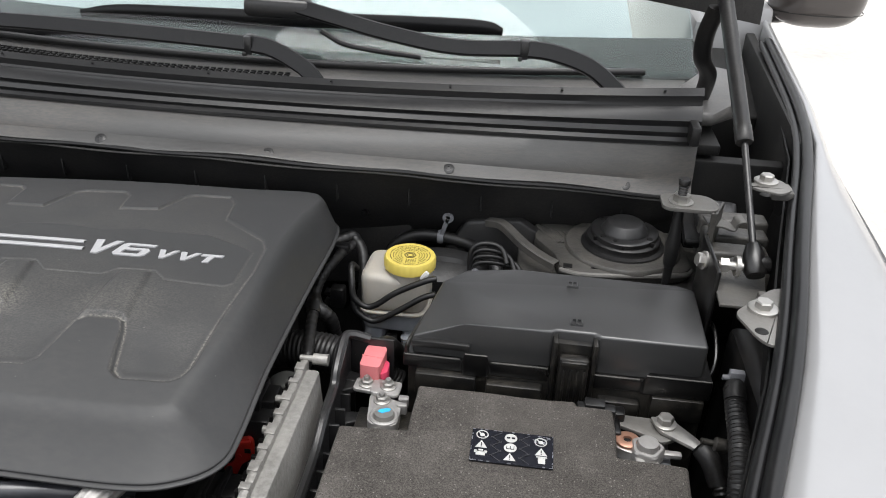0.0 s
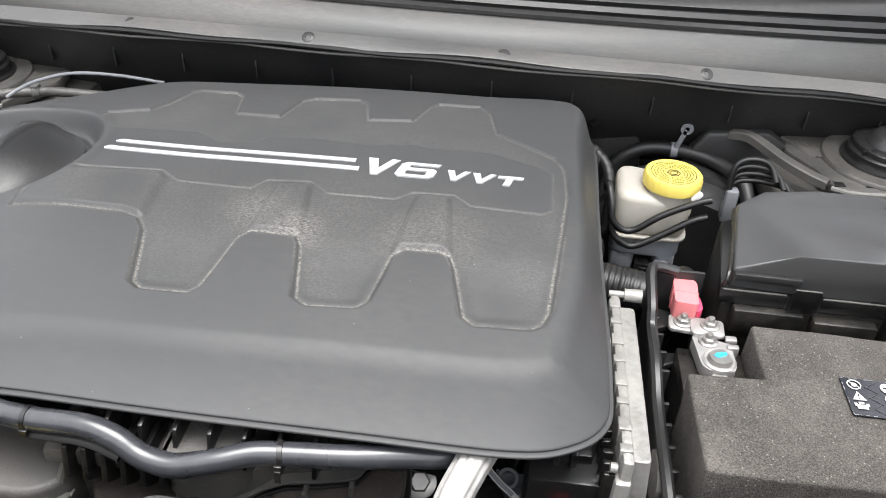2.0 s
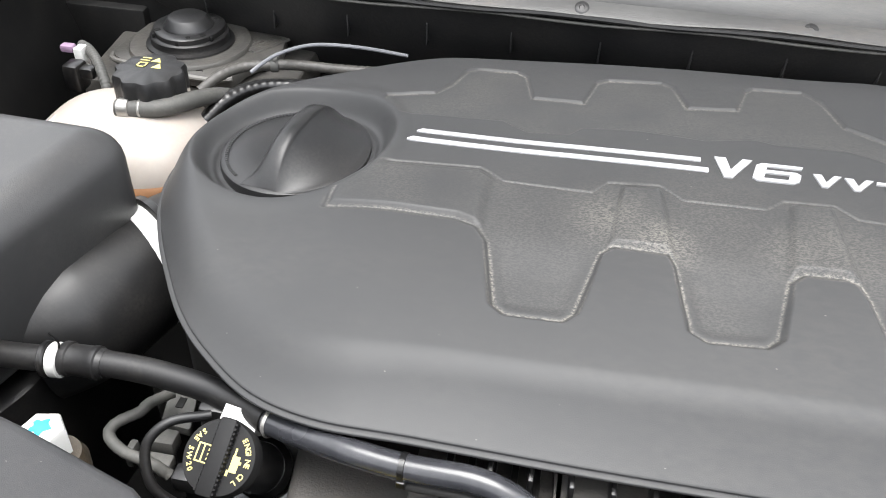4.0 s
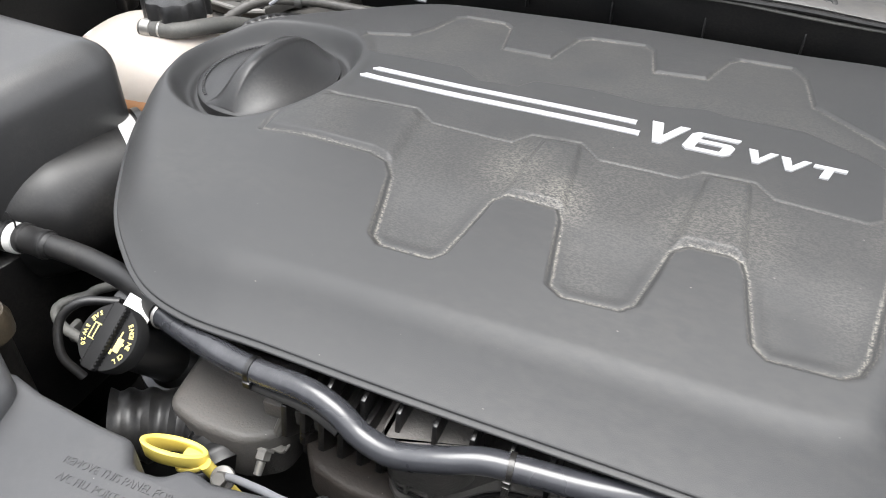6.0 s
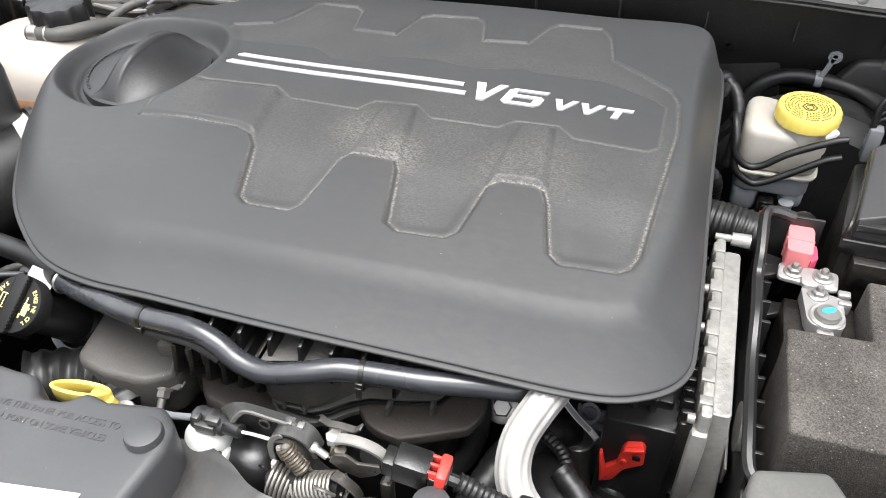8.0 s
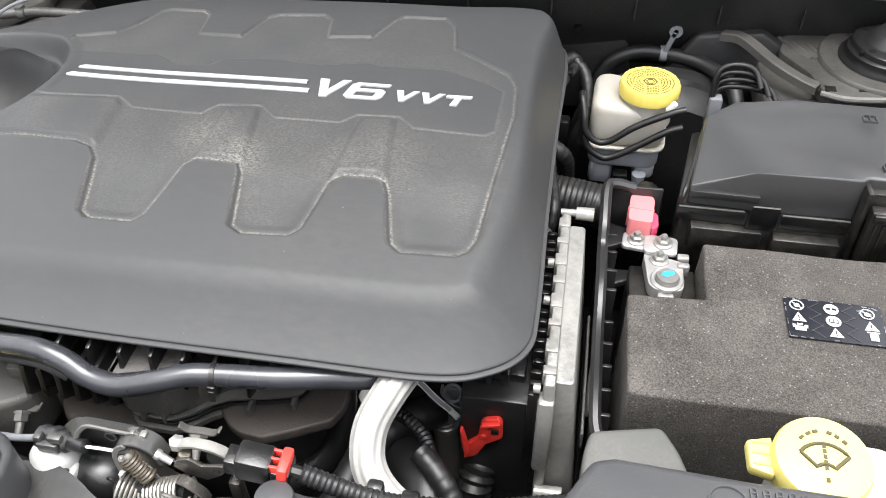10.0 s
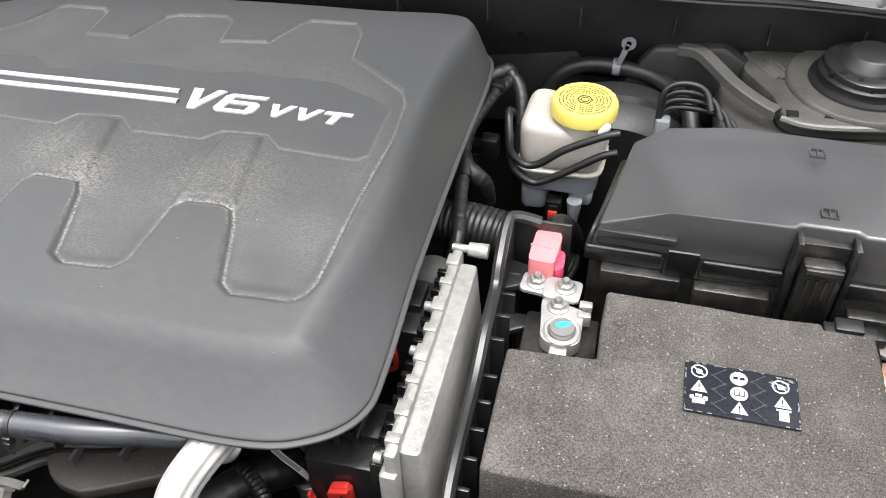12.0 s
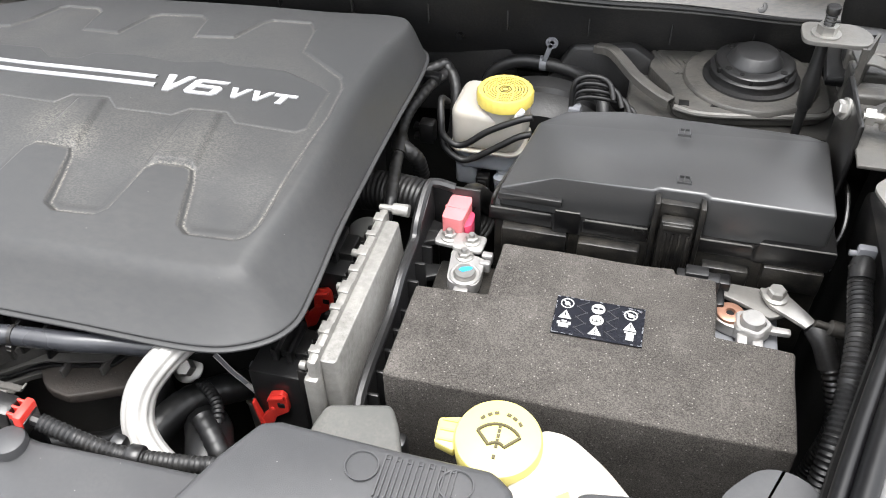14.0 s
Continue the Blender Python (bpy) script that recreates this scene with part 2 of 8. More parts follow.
_clear, _gloss, _face, _gmix = _gn.new("ShaderNodeBsdfTransparent"), _gn.new("ShaderNodeBsdfGlossy"), _gn.new("ShaderNodeLayerWeight"), _gn.new("ShaderNodeMixShader")
_fres = _gn.new("ShaderNodeMath")
_fres.operation, _fres.inputs[1].default_value = "POWER", 3.0
_gl.new(_face.outputs["Facing"], _fres.inputs[0])
_clear.inputs["Color"].default_value, _gloss.inputs["Roughness"].default_value = (0.84, 0.90, 0.89, 1), 0.01
for a, b in ((_fres.outputs[0], _gmix.inputs[0]), (_clear.outputs[0], _gmix.inputs[1]), (_gloss.outputs[0], _gmix.inputs[2]), (_gmix.outputs[0], _gn["Material Output"].inputs[0])):
    _gl.new(a, b)
M["glass"] = glass


# ---- shaping helpers ----
def thing(name, label, category, at=(0, 0, 0), group="", kind=""):
    e = new(name)
    e.location = at
    e.empty_display_size = 0.02
    return tagged(e, label, category, group, kind)


def mesh_of(name, bm, mat, smooth=True, angle=40):
    me = bpy.data.meshes.new(name)
    bm.normal_update()
    if smooth:
        for f in bm.faces:
            f.smooth = True
        for e in bm.edges:
            if len(e.link_faces) == 2 and e.calc_face_angle(0) > radians(angle):
                e.smooth = False
    bm.to_mesh(me)
    bm.free()
    me.materials.append(M[mat])
    return me


def part(name, bm, mat, parent, label="", smooth=True, angle=40):
    """One mesh object under a thing or part, given in world metres."""
    me = mesh_of(name, bm, mat, smooth, angle)
    ob = new(name, me)
    ob.parent = parent
    at = Vector()
    p = parent
    while p:
        at += p.location
        p = p.parent
    me.transform(Matrix.Translation(-at))
    return tagged(ob, label)


def solo(name, bm, mat, label, category, group="", kind="", smooth=True, angle=40):
    me = mesh_of(name, bm, mat, smooth, angle)
    return tagged(new(name, me), label, category, group, kind)


def soften(bm, width, segs=2, angle=30):
    if width <= 0:
        return bm
    es = [e for e in bm.edges if len(e.link_faces) == 2 and e.calc_face_angle(0) > radians(angle)]
    bmesh.ops.bevel(bm, geom=es, offset=width, segments=segs, affect="EDGES", profile=0.5, clamp_overlap=True)
    return bm


def box(x0, x1, y0, y1, z0, z1, r=0.003, segs=2, m=None):
    bm = bmesh.new()
    bmesh.ops.create_cube(bm, size=1)
    for v in bm.verts:
        v.co = ((x0 + x1) / 2 + v.co.x * (x1 - x0), (y0 + y1) / 2 + v.co.y * (y1 - y0), (z0 + z1) / 2 + v.co.z * (z1 - z0))
    soften(bm, r, segs)
    if m:
        bm.transform(m)
    return bm


def prism(poly, z0, z1, r=0.003, segs=2, top=None, m=None):
    """Upright prism over a plan polygon; top(x, y) may shape the upper face."""
    bm = bmesh.new()
    lo = [bm.verts.new((x, y, z0)) for x, y in poly]
    hi = [bm.verts.new((x, y, top(x, y) if top else z1)) for x, y in poly]
    n = len(poly)
    for i in range(n):
        bm.faces.new((lo[i], lo[(i + 1) % n], hi[(i + 1) % n], hi[i]))
    bm.faces.new(hi)
    bm.faces.new(list(reversed(lo)))
    bmesh.ops.recalc_face_normals(bm, faces=bm.faces)
    soften(bm, r, segs)
    if m:
        bm.transform(m)
    return bm


def lathe(profile, n=40, m=None, lobes=0, lobe=0.0, closed=True):
    """Turned body about z from (radius, height) pairs; lobes ripple the rim."""
    bm = bmesh.new()
    rings = []
    for r, z in profile:
        ring = []
        for i in range(n):
            a = 2 * math.pi * i / n
            k = 1 + (lobe * math.cos(lobes * a) if lobes else 0)
            ring.append(bm.verts.new((r * k * math.cos(a), r * k * math.sin(a), z)))
        rings.append(ring)
    for a, b in zip(rings, rings[1:]):
        for i in range(n):
            bm.faces.new((a[i], a[(i + 1) % n], b[(i + 1) % n], b[i]))
    if closed:
        bm.faces.new(list(reversed(rings[0])))
        bm.faces.new(rings[-1])
    bmesh.ops.recalc_face_normals(bm, faces=bm.faces)
    if m:
        bm.transform(m)
    return bm


def curve_points(pts, steps=8):
    """Catmull-Rom through the points."""
    p = [Vector(q) for q in pts]
    p = [2 * p[0] - p[1], *p, 2 * p[-1] - p[-2]]
    out = []
    for i in range(1, len(p) - 2):
        a, b, c, d = p[i - 1:i + 3]
        for k in range(steps):
            t = k / steps
            out.append(0.5 * (2 * b + (c - a) * t + (2 * a - 5 * b + 4 * c - d) * t * t + (3 * b - a - 3 * c + d) * t ** 3))
    out.append(p[-2])
    return out


def tube(pts, r, steps=8, sides=14, ribs=0.0, pitch=0.006, radii=None, flat=1.0, folds=0):
    """Round hose along a smooth path; ribs gives corrugations of that depth."""
    line = curve_points(pts, steps)
    if ribs:
        dense = []
        for a, b in zip(line, line[1:]):
            k = max(1, round((b - a).length / (pitch / 4)))
            dense += [a.lerp(b, i / k) for i in range(k)]
        line = dense + [line[-1]]
    bm = bmesh.new()
    rings, n = [], len(line)
    up = Vector((0, 0, 1))
    run = 0.0
    for i, c in enumerate(line):
        d = (line[min(i + 1, n - 1)] - line[max(i - 1, 0)]).normalized()
        if i:
            run += (c - line[i - 1]).length
        side = d.cross(up)
        if side.length < 0.05:
            side = d.cross(Vector((1, 0, 0)))
        side.normalize()
        up = side.cross(d).normalized()
        rr = r if radii is None else float(np.interp(i / (n - 1), np.linspace(0, 1, len(radii)), radii))
        if ribs:
            rr += ribs * (0.5 + 0.5 * math.cos(2 * math.pi * run / pitch)) - ribs
        fold = [1 + (0.05 * math.cos(folds * 2 * math.pi * k / sides + 0.5 * math.sin(run * 40)) if folds else 0) for k in range(sides)]
        rings.append([bm.verts.new(c + side * rr * fold[k] * math.cos(2 * math.pi * k / sides) + up * rr * fold[k] * flat * math.sin(2 * math.pi * k / sides)) for k in range(sides)])
    for a, b in zip(rings, rings[1:]):
        for k in range(sides):
            bm.faces.new((a[k], a[(k + 1) % sides], b[(k + 1) % sides], b[k]))
    bm.faces.new(list(reversed(rings[0])))
    bm.faces.new(rings[-1])
    bmesh.ops.recalc_face_normals(bm, faces=bm.faces)
    return bm


def strip(lines, thick=0.0):
    """Sheet between rows of points of equal length; thick gives it a body."""
    bm = bmesh.new()
    rows = [[bm.verts.new(p) for p in row] for row in lines]
    for a, b in zip(rows, rows[1:]):
        for i in range(len(a) - 1):
            bm.faces.new((a[i], a[i + 1], b[i + 1], b[i]))
    bmesh.ops.recalc_face_normals(bm, faces=bm.faces)
    if thick:
        bmesh.ops.solidify(bm, geom=bm.faces[:], thickness=thick)
        bmesh.ops.recalc_face_normals(bm, faces=bm.faces)
    return bm


def join(*bms):
    out = bmesh.new()
    for b in bms:
        me = bpy.data.meshes.new("tmp")
        b.to_mesh(me)
        b.free()
        out.from_mesh(me)
        bpy.data.meshes.remove(me)
    return out


def writing(text, size, depth, m, shear=0.0, width=1.0, spacing=1.0, fat=0.0):
    """Raised letters as a mesh, laid in the plane of m, starting at its origin."""
    cu = bpy.data.curves.new("letters", "FONT")
    cu.body, cu.size, cu.extrude, cu.shear, cu.space_character, cu.offset = text, size, depth, shear, spacing, fat
    ob = bpy.data.objects.new("letters", cu)
    scene.collection.objects.link(ob)
    bpy.context.view_layer.update()
    me = bpy.data.meshes.new_from_object(ob.evaluated_get(bpy.context.evaluated_depsgraph_get()))
    bm = bmesh.new()
    bm.from_mesh(me)
    bpy.data.objects.remove(ob)
    bpy.data.curves.remove(cu)
    bpy.data.meshes.remove(me)
    bm.transform(m @ Matrix.Diagonal((width, 1, 1, 1)))
    return bm


def along(a, b):
    """A frame at a with its z towards b."""
    d = Vector(b) - Vector(a)
    return Matrix.Translation(a) @ d.to_track_quat("Z", "Y").to_matrix().to_4x4()


def hexbolt(parent, at, normal=(0, 0, 1), r=0.007, h=0.006, washer=0.011, name="bolt", mat="steel"):
    m = along(at, Vector(at) + Vector(normal))
    b = lathe([(r, 0.001), (r, h), (r * 0.85, h * 1.15)], 6, m)
    if washer:
        b = join(lathe([(washer, -0.001), (washer, 0.0015), (washer * 0.9, 0.002)], 24, m), b)
    return part(name, b, mat, parent)


def bent_bar_flat(pts, w, t):
    """Strip of sheet metal lying flat along a path, with folded edges."""
    line = curve_points(pts, 6)
    rows = [[], [], [], [], [], []]
    for i, c in enumerate(line):
        d = (line[min(i + 1, len(line) - 1)] - line[max(i - 1, 0)]).normalized()
        a = d.cross(Vector((0, 0, 1))).normalized()
        for k, (p, q) in enumerate(((-1, -3.5), (-1, 0), (-0.8, 0.6), (0.8, 0.6), (1, 0), (1, -3.5))):
            rows[k].append(c + a * p * w / 2 + Vector((0, 0, q * t)))
    return strip(rows, 0.0012)


def round_poly(pts, r=0.012, n=5):
    out = []
    k = len(pts)
    for i in range(k):
        a, b, c = Vector(pts[i - 1]), Vector(pts[i]), Vector(pts[(i + 1) % k])
        u, w = (a - b).normalized() * r, (c - b).normalized() * r
        for j in range(n + 1):
            t = j / n
            q = (b + u) * (1 - t) ** 2 + 2 * b * t * (1 - t) + (b + w) * t * t
            out.append((q.x, q.y))
    return out


def disc_bm(x, y, z, r, h, n=24):
    return lathe([(r, 0), (r, h)], n, Matrix.Translation((x, y, z)))

# ---- engine cover ----
def closed_curve(pts, steps=10):
    p = [Vector((*q, 0)) for q in pts]
    n, out = len(p), []
    for i in range(n):
        a, b, c, d = p[i - 1], p[i], p[(i + 1) % n], p[(i + 2) % n]
        for k in range(steps):
            t = k / steps
            out.append(0.5 * (2 * b + (c - a) * t + (2 * a - 5 * b + 4 * c - d) * t * t + (3 * b - a - 3 * c + d) * t ** 3))
    return np.array([(v.x, v.y) for v in out])


def resample(loop, n):
    seg = np.linalg.norm(np.roll(loop, -1, 0) - loop, axis=1)
    s = np.concatenate([[0], np.cumsum(seg)])
    ext = np.vstack([loop, loop[:1]])
    u = np.linspace(0, s[-1], n, endpoint=False)
    return np.stack([np.interp(u, s, ext[:, 0]), np.interp(u, s, ext[:, 1])], 1)


def poly_distance(px, py, poly, closed=True):
    """Distance to a polygon's outline, positive inside."""
    best = np.full(px.shape, 1e9)
    inside = np.zeros(px.shape, bool)
    n = len(poly)
    for i in range(n if closed else n - 1):
        (ax, ay), (bx, by) = poly[i], poly[(i + 1) % n]
        dx, dy = bx - ax, by - ay
        t = np.clip(((px - ax) * dx + (py - ay) * dy) / (dx * dx + dy * dy + 1e-12), 0, 1)
        best = np.minimum(best, np.hypot(px - ax - t * dx, py - ay - t * dy))
        cross = ((ay > py) != (by > py)) & (px < (bx - ax) * (py - ay) / (by - ay + 1e-12) + ax)
        inside ^= cross
    return np.where(inside, best, -best)


def smooth_step(x, lo, hi):
    t = np.clip((x - lo) / (hi - lo), 0, 1)
    return t * t * (3 - 2 * t)


COVER_RIM = [(-0.2125, 0.52), (-0.2145, 0.62), (-0.2150, 0.74), (-0.2140, 0.850), (-0.2225, 0.893), (-0.250, 0.9140), (-0.33, 0.917),
             (-0.45, 0.915), (-0.56, 0.909), (-0.65, 0.895), (-0.73, 0.868), (-0.79, 0.826), (-0.832, 0.77), (-0.854, 0.705),
             (-0.848, 0.650), (-0.828, 0.604), (-0.803, 0.562), (-0.775, 0.522), (-0.745, 0.492), (-0.705, 0.4635), (-0.660, 0.4510), (-0.60, 0.4500), (-0.50, 0.4480), (-0.38, 0.4480),
             (-0.28, 0.4485), (-0.239, 0.4600), (-0.2165, 0.483)]
# sunken panel with its three front fingers and three rear bays
PANEL = [(-0.6905, 0.7733), (-0.6498, 0.7788), (-0.6386, 0.7995), (-0.6299, 0.8367), (-0.6218, 0.8432), (-0.5848, 0.8445), (-0.5752, 0.8349),
         (-0.5663, 0.7863), (-0.523, 0.7843), (-0.5127, 0.8328), (-0.5025, 0.841), (-0.4561, 0.8443), (-0.4461, 0.8339), (-0.437, 0.7905),
         (-0.396, 0.7963), (-0.384, 0.8417), (-0.376, 0.8503), (-0.3342, 0.8527), (-0.3223, 0.8345), (-0.3133, 0.7819), (-0.2587, 0.7383),
         (-0.2507, 0.7215), (-0.2477, 0.677), (-0.2595, 0.5431), (-0.2645, 0.5311), (-0.2725, 0.5262), (-0.3122, 0.5247), (-0.3212, 0.5318),
         (-0.3321, 0.5767), (-0.3371, 0.5878), (-0.3451, 0.5909), (-0.371, 0.5903), (-0.38, 0.5824), (-0.39, 0.5366), (-0.398, 0.5297),
         (-0.433, 0.5282), (-0.443, 0.5343), (-0.4521, 0.5855), (-0.4571, 0.5946), (-0.4933, 0.5961), (-0.5013, 0.5892), (-0.5145, 0.5374),
         (-0.5216, 0.5307), (-0.5579, 0.5312), (-0.5663, 0.5379), (-0.5778, 0.5895), (-0.5872, 0.6021), (-0.6035, 0.6075), (-0.6991, 0.6105)]
# badge strip within it
STRIP = [(-0.6769, 0.6653), (-0.5936, 0.6691), (-0.5749, 0.6548), (-0.5105, 0.6508), (-0.4993, 0.6645), (-0.4621, 0.6668), (-0.4461, 0.6515),
         (-0.389, 0.6514), (-0.376, 0.6632), (-0.3411, 0.6645), (-0.3272, 0.6513), (-0.2686, 0.6483), (-0.2606, 0.6552), (-0.2607, 0.7126),
         (-0.2726, 0.7206), (-0.3172, 0.7414), (-0.372, 0.7408), (-0.387, 0.7452), (-0.426, 0.7361), (-0.4772, 0.7424), (-0.5218, 0.7395),
         (-0.5322, 0.7265), (-0.5648, 0.7248), (-0.5869, 0.7404), (-0.678, 0.738)]
KNOB_X, KNOB_Y, KNOB_R = -0.7505, 0.700, 0.0825
RIM_Z = 0.986
_TOP_Y = [0.40, 0.487, 0.53, 0.59, 0.65, 0.70, 0.78, 0.85, 0.92]
_TOP_Z = [0.998, 1.0165, 1.0265, 1.036, 1.0425, 1.0445, 1.0425, 1.036, 1.024]


_TOP_FIT = np.polyfit(_TOP_Y, _TOP_Z, 4)


def rim_z(x, y):
    """The rim rises a little along the battery side."""
    return RIM_Z + 0.010 * smooth_step(x, -0.25, -0.212) * smooth_step(y, 0.48, 0.60)


def cover_height(x, y, d):
    """Height of the cover's skin; d is the distance in from its rim."""
    top = np.polyval(_TOP_FIT, y) - 0.0050 * smooth_step(-0.40 - x, 0.0, 0.28) - 0.013 * smooth_step(-0.64 - x, 0.0, 0.12) - 0.003 * np.clip((-0.75 - x) / 0.10, 0, 1) ** 2
    top = top + 0.002 * np.clip((x + 0.42) / 0.15, -1, 1)
    left = smooth_step(-x, 0.56, 0.80)
    right = smooth_step(x, -0.34, -0.24)
    s = d / (0.028 - 0.006 * smooth_step(y, 0.80, 0.88) - 0.008 * right * smooth_step(y, 0.50, 0.58) + 0.013 * smooth_step(0.64 - y, 0.0, 0.14) - 0.008 * left - 0.010 * left * smooth_step(0.64 - y, 0.0, 0.14))
    k = 0.36 + 0.25 * left - 0.14 * smooth_step(0.60 - y, 0.0, 0.06) * (1 - left)
    h = np.clip(0.5 + 0.5 * (1 - s) / k, 0, 1)
    f = s * h + 1 * (1 - h) - k * h * (1 - h)
    low = rim_z(x, y)
    return low + (top - low) * f


def cover_relief(x, y):
    sd = poly_distance(x, y, PANEL)
    ring = np.hypot(x - KNOB_X, y - KNOB_Y)
    off = smooth_step(ring, KNOB_R + 0.002, KNOB_R + 0.014)
    fingers = smooth_step(0.605 - y, 0.0, 0.05)
    depth = 0.0023 + 0.0037 * fingers
    z = -depth * smooth_step(sd, -0.0022 - 0.0022 * fingers, 0.0010 + 0.0006 * fingers) * off
    # floors of the fingers roll up a little towards their side walls
    z += 0.0011 * fingers * np.exp(-((sd - 0.004) / 0.0045) ** 2) * off
    # grooved edge of the strip
    st = poly_distance(x, y, STRIP)
    z += 0.0007 * smooth_step(st, -0.0005, 0.0012) * off
    z -= 0.0002 * np.exp(-(st / 0.001) ** 2) * off
    # low lands that run back from the teeth to the strip
    spread = 0.45 * np.clip(y - 0.592, 0, 0.07)
    lands = sum(np.exp(-((x - c) / (0.0215 - spread * 0.25)) ** 10) for c in (-0.358, -0.475)) + smooth_step(-0.580 - x, 0.0, 0.011)
    z += 0.0040 * lands * smooth_step(sd, -0.001, 0.006) * smooth_step(-st, 0.0, 0.008) * smooth_step(0.675 - y, 0.0, 0.02) * off
    # dished seat of the knob with a rolled lip
    z += 0.0012 * np.exp(-((ring - KNOB_R - 0.006) / 0.010) ** 2)
    z -= 0.019 * smooth_step(KNOB_R - ring, -0.002, 0.0135) + 0.004 * smooth_step(KNOB_R - ring, 0.013, 0.018)
    return z, sd, st, ring


def cover_skin():
    loop = resample(closed_curve(COVER_RIM), 1300)
    cx, cy = -0.50, 0.69
    rings = np.concatenate([np.linspace(1, 0.80, 50), np.linspace(0.80, 0.10, 210)[1:], np.linspace(0.10, 0.0, 14)[1:-1]])
    X = cx + (loop[None, :, 0] - cx) * rings[:, None]
    Y = cy + (loop[None, :, 1] - cy) * rings[:, None]
    shape = X.shape
    fx, fy = X.ravel(), Y.ravel()
    d = np.maximum(poly_distance(fx, fy, loop[::5].tolist()), 0)
    d[:len(loop)] = 0
    rel, sd, st, ring = cover_relief(fx, fy)
    z = cover_height(fx, fy, d) + rel * smooth_step(d, 0.0, 0.02)
    n = len(loop)
    # rolled rim below the skin: out, down and under
    nx = np.roll(loop, -1, 0) - np.roll(loop, 1, 0)
    nx = np.stack([nx[:, 1], -nx[:, 0]], 1) / np.linalg.norm(nx, axis=1)[:, None]
    if np.sum(nx * (loop - [cx, cy])) < 0:
        nx = -nx
    lips = [(0.0003, -0.0008), (-0.0006, -0.0018), (0.0004, -0.0023), (0.0008, -0.0023), (0.0030, -0.0028), (0.0034, -0.0032), (0.0034, -0.0046), (0.0026, -0.0054), (-0.0080, -0.0064), (-0.0300, -0.0040)]
    V = [np.stack([(loop + nx * o)[:, 0], (loop + nx * o)[:, 1], rim_z(loop[:, 0], loop[:, 1]) + dz], 1) for o, dz in reversed(lips)]
    V.append(np.stack([fx, fy, z], 1))
    V = np.concatenate(V)
    rows = len(lips) + shape[0]
    idx = np.arange(rows * n).reshape(rows, n)
    nxt = np.roll(idx, -1, 1)
    quads = np.stack([idx[:-1], nxt[:-1], nxt[1:], idx[1:]], -1).reshape(-1, 4)
    cz = float(cover_height(np.array([cx]), np.array([cy]), np.array([0.2]))[0] + cover_relief(np.array([cx]), np.array([cy]))[0][0])
    V = np.vstack([V, [cx, cy, cz]])
    faces = quads.tolist() + [(int(a), int(b), len(V) - 1) for a, b in zip(idx[-1], nxt[-1])]
    me = bpy.data.meshes.new("shell")
    me.from_pydata(V.tolist(), [], faces)
    me.polygons.foreach_set("use_smooth", [True] * len(me.polygons))
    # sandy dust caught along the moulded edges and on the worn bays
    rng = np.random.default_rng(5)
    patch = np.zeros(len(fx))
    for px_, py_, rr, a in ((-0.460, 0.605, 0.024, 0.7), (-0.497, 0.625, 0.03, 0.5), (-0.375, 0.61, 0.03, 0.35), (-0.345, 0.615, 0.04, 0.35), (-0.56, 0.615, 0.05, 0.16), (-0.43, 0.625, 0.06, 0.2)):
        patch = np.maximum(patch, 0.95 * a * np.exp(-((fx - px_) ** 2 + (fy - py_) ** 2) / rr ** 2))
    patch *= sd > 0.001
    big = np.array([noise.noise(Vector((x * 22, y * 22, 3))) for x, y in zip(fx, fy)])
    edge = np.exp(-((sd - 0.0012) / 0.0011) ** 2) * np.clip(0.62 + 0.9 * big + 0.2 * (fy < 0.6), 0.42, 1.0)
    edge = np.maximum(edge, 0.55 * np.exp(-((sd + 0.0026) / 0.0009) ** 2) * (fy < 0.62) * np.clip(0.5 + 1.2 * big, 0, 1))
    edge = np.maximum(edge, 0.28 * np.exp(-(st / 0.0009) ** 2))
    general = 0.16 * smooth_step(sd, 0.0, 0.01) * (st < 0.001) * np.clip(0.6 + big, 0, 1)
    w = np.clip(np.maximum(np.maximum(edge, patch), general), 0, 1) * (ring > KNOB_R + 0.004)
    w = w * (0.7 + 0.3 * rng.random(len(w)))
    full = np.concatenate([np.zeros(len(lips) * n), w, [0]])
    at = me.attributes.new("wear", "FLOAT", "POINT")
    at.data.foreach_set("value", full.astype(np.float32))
    me.materials.append(M["cover"])
    me.validate()
    return me


cover = thing("engine_cover", "dark grey moulded plastic engine cover with silver badge and sandy dust", "engine cover", (-0.50, 0.69, 0.95))
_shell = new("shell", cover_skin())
_shell.parent = cover
_shell.data.transform(Matrix.Translation((0.50, -0.69, -0.95)))


def on_cover(x, y):
    a = np.array([x]), np.array([y])
    return float(cover_height(*a, np.array([0.2]))[0] + cover_relief(*a)[0][0])


def ribbon(x0, y0, x1, y1, w, h=0.0022):
    """Raised bar that follows the cover's skin."""
    n = 24
    rows = []
    for k, (o, up) in enumerate(((-w / 2, -0.001), (-w / 2, h * 0.7), (-w / 2 + 0.0008, h), (w / 2 - 0.0008, h), (w / 2, h * 0.7), (w / 2, -0.001))):
        row = []
        for i in range(n + 1):
            t = i / n
            x, y = x0 + (x1 - x0) * t, y0 + (y1 - y0) * t
            row.append((x + (0.004 if o > 0 else 0) * (1 - t), y + o, on_cover(x, y) + up))
        rows.append(row)
    bm = strip(rows)
    bm.faces.new([v for v in bm.verts if abs(v.index) < 0] or [bm.verts.new((x0, y0, on_cover(x0, y0) - 0.001)), bm.verts.new((x0 + 0.001, y0, on_cover(x0, y0) - 0.001)), bm.verts.new((x0, y0 + 0.001, on_cover(x0, y0) - 0.001))])
    return bm


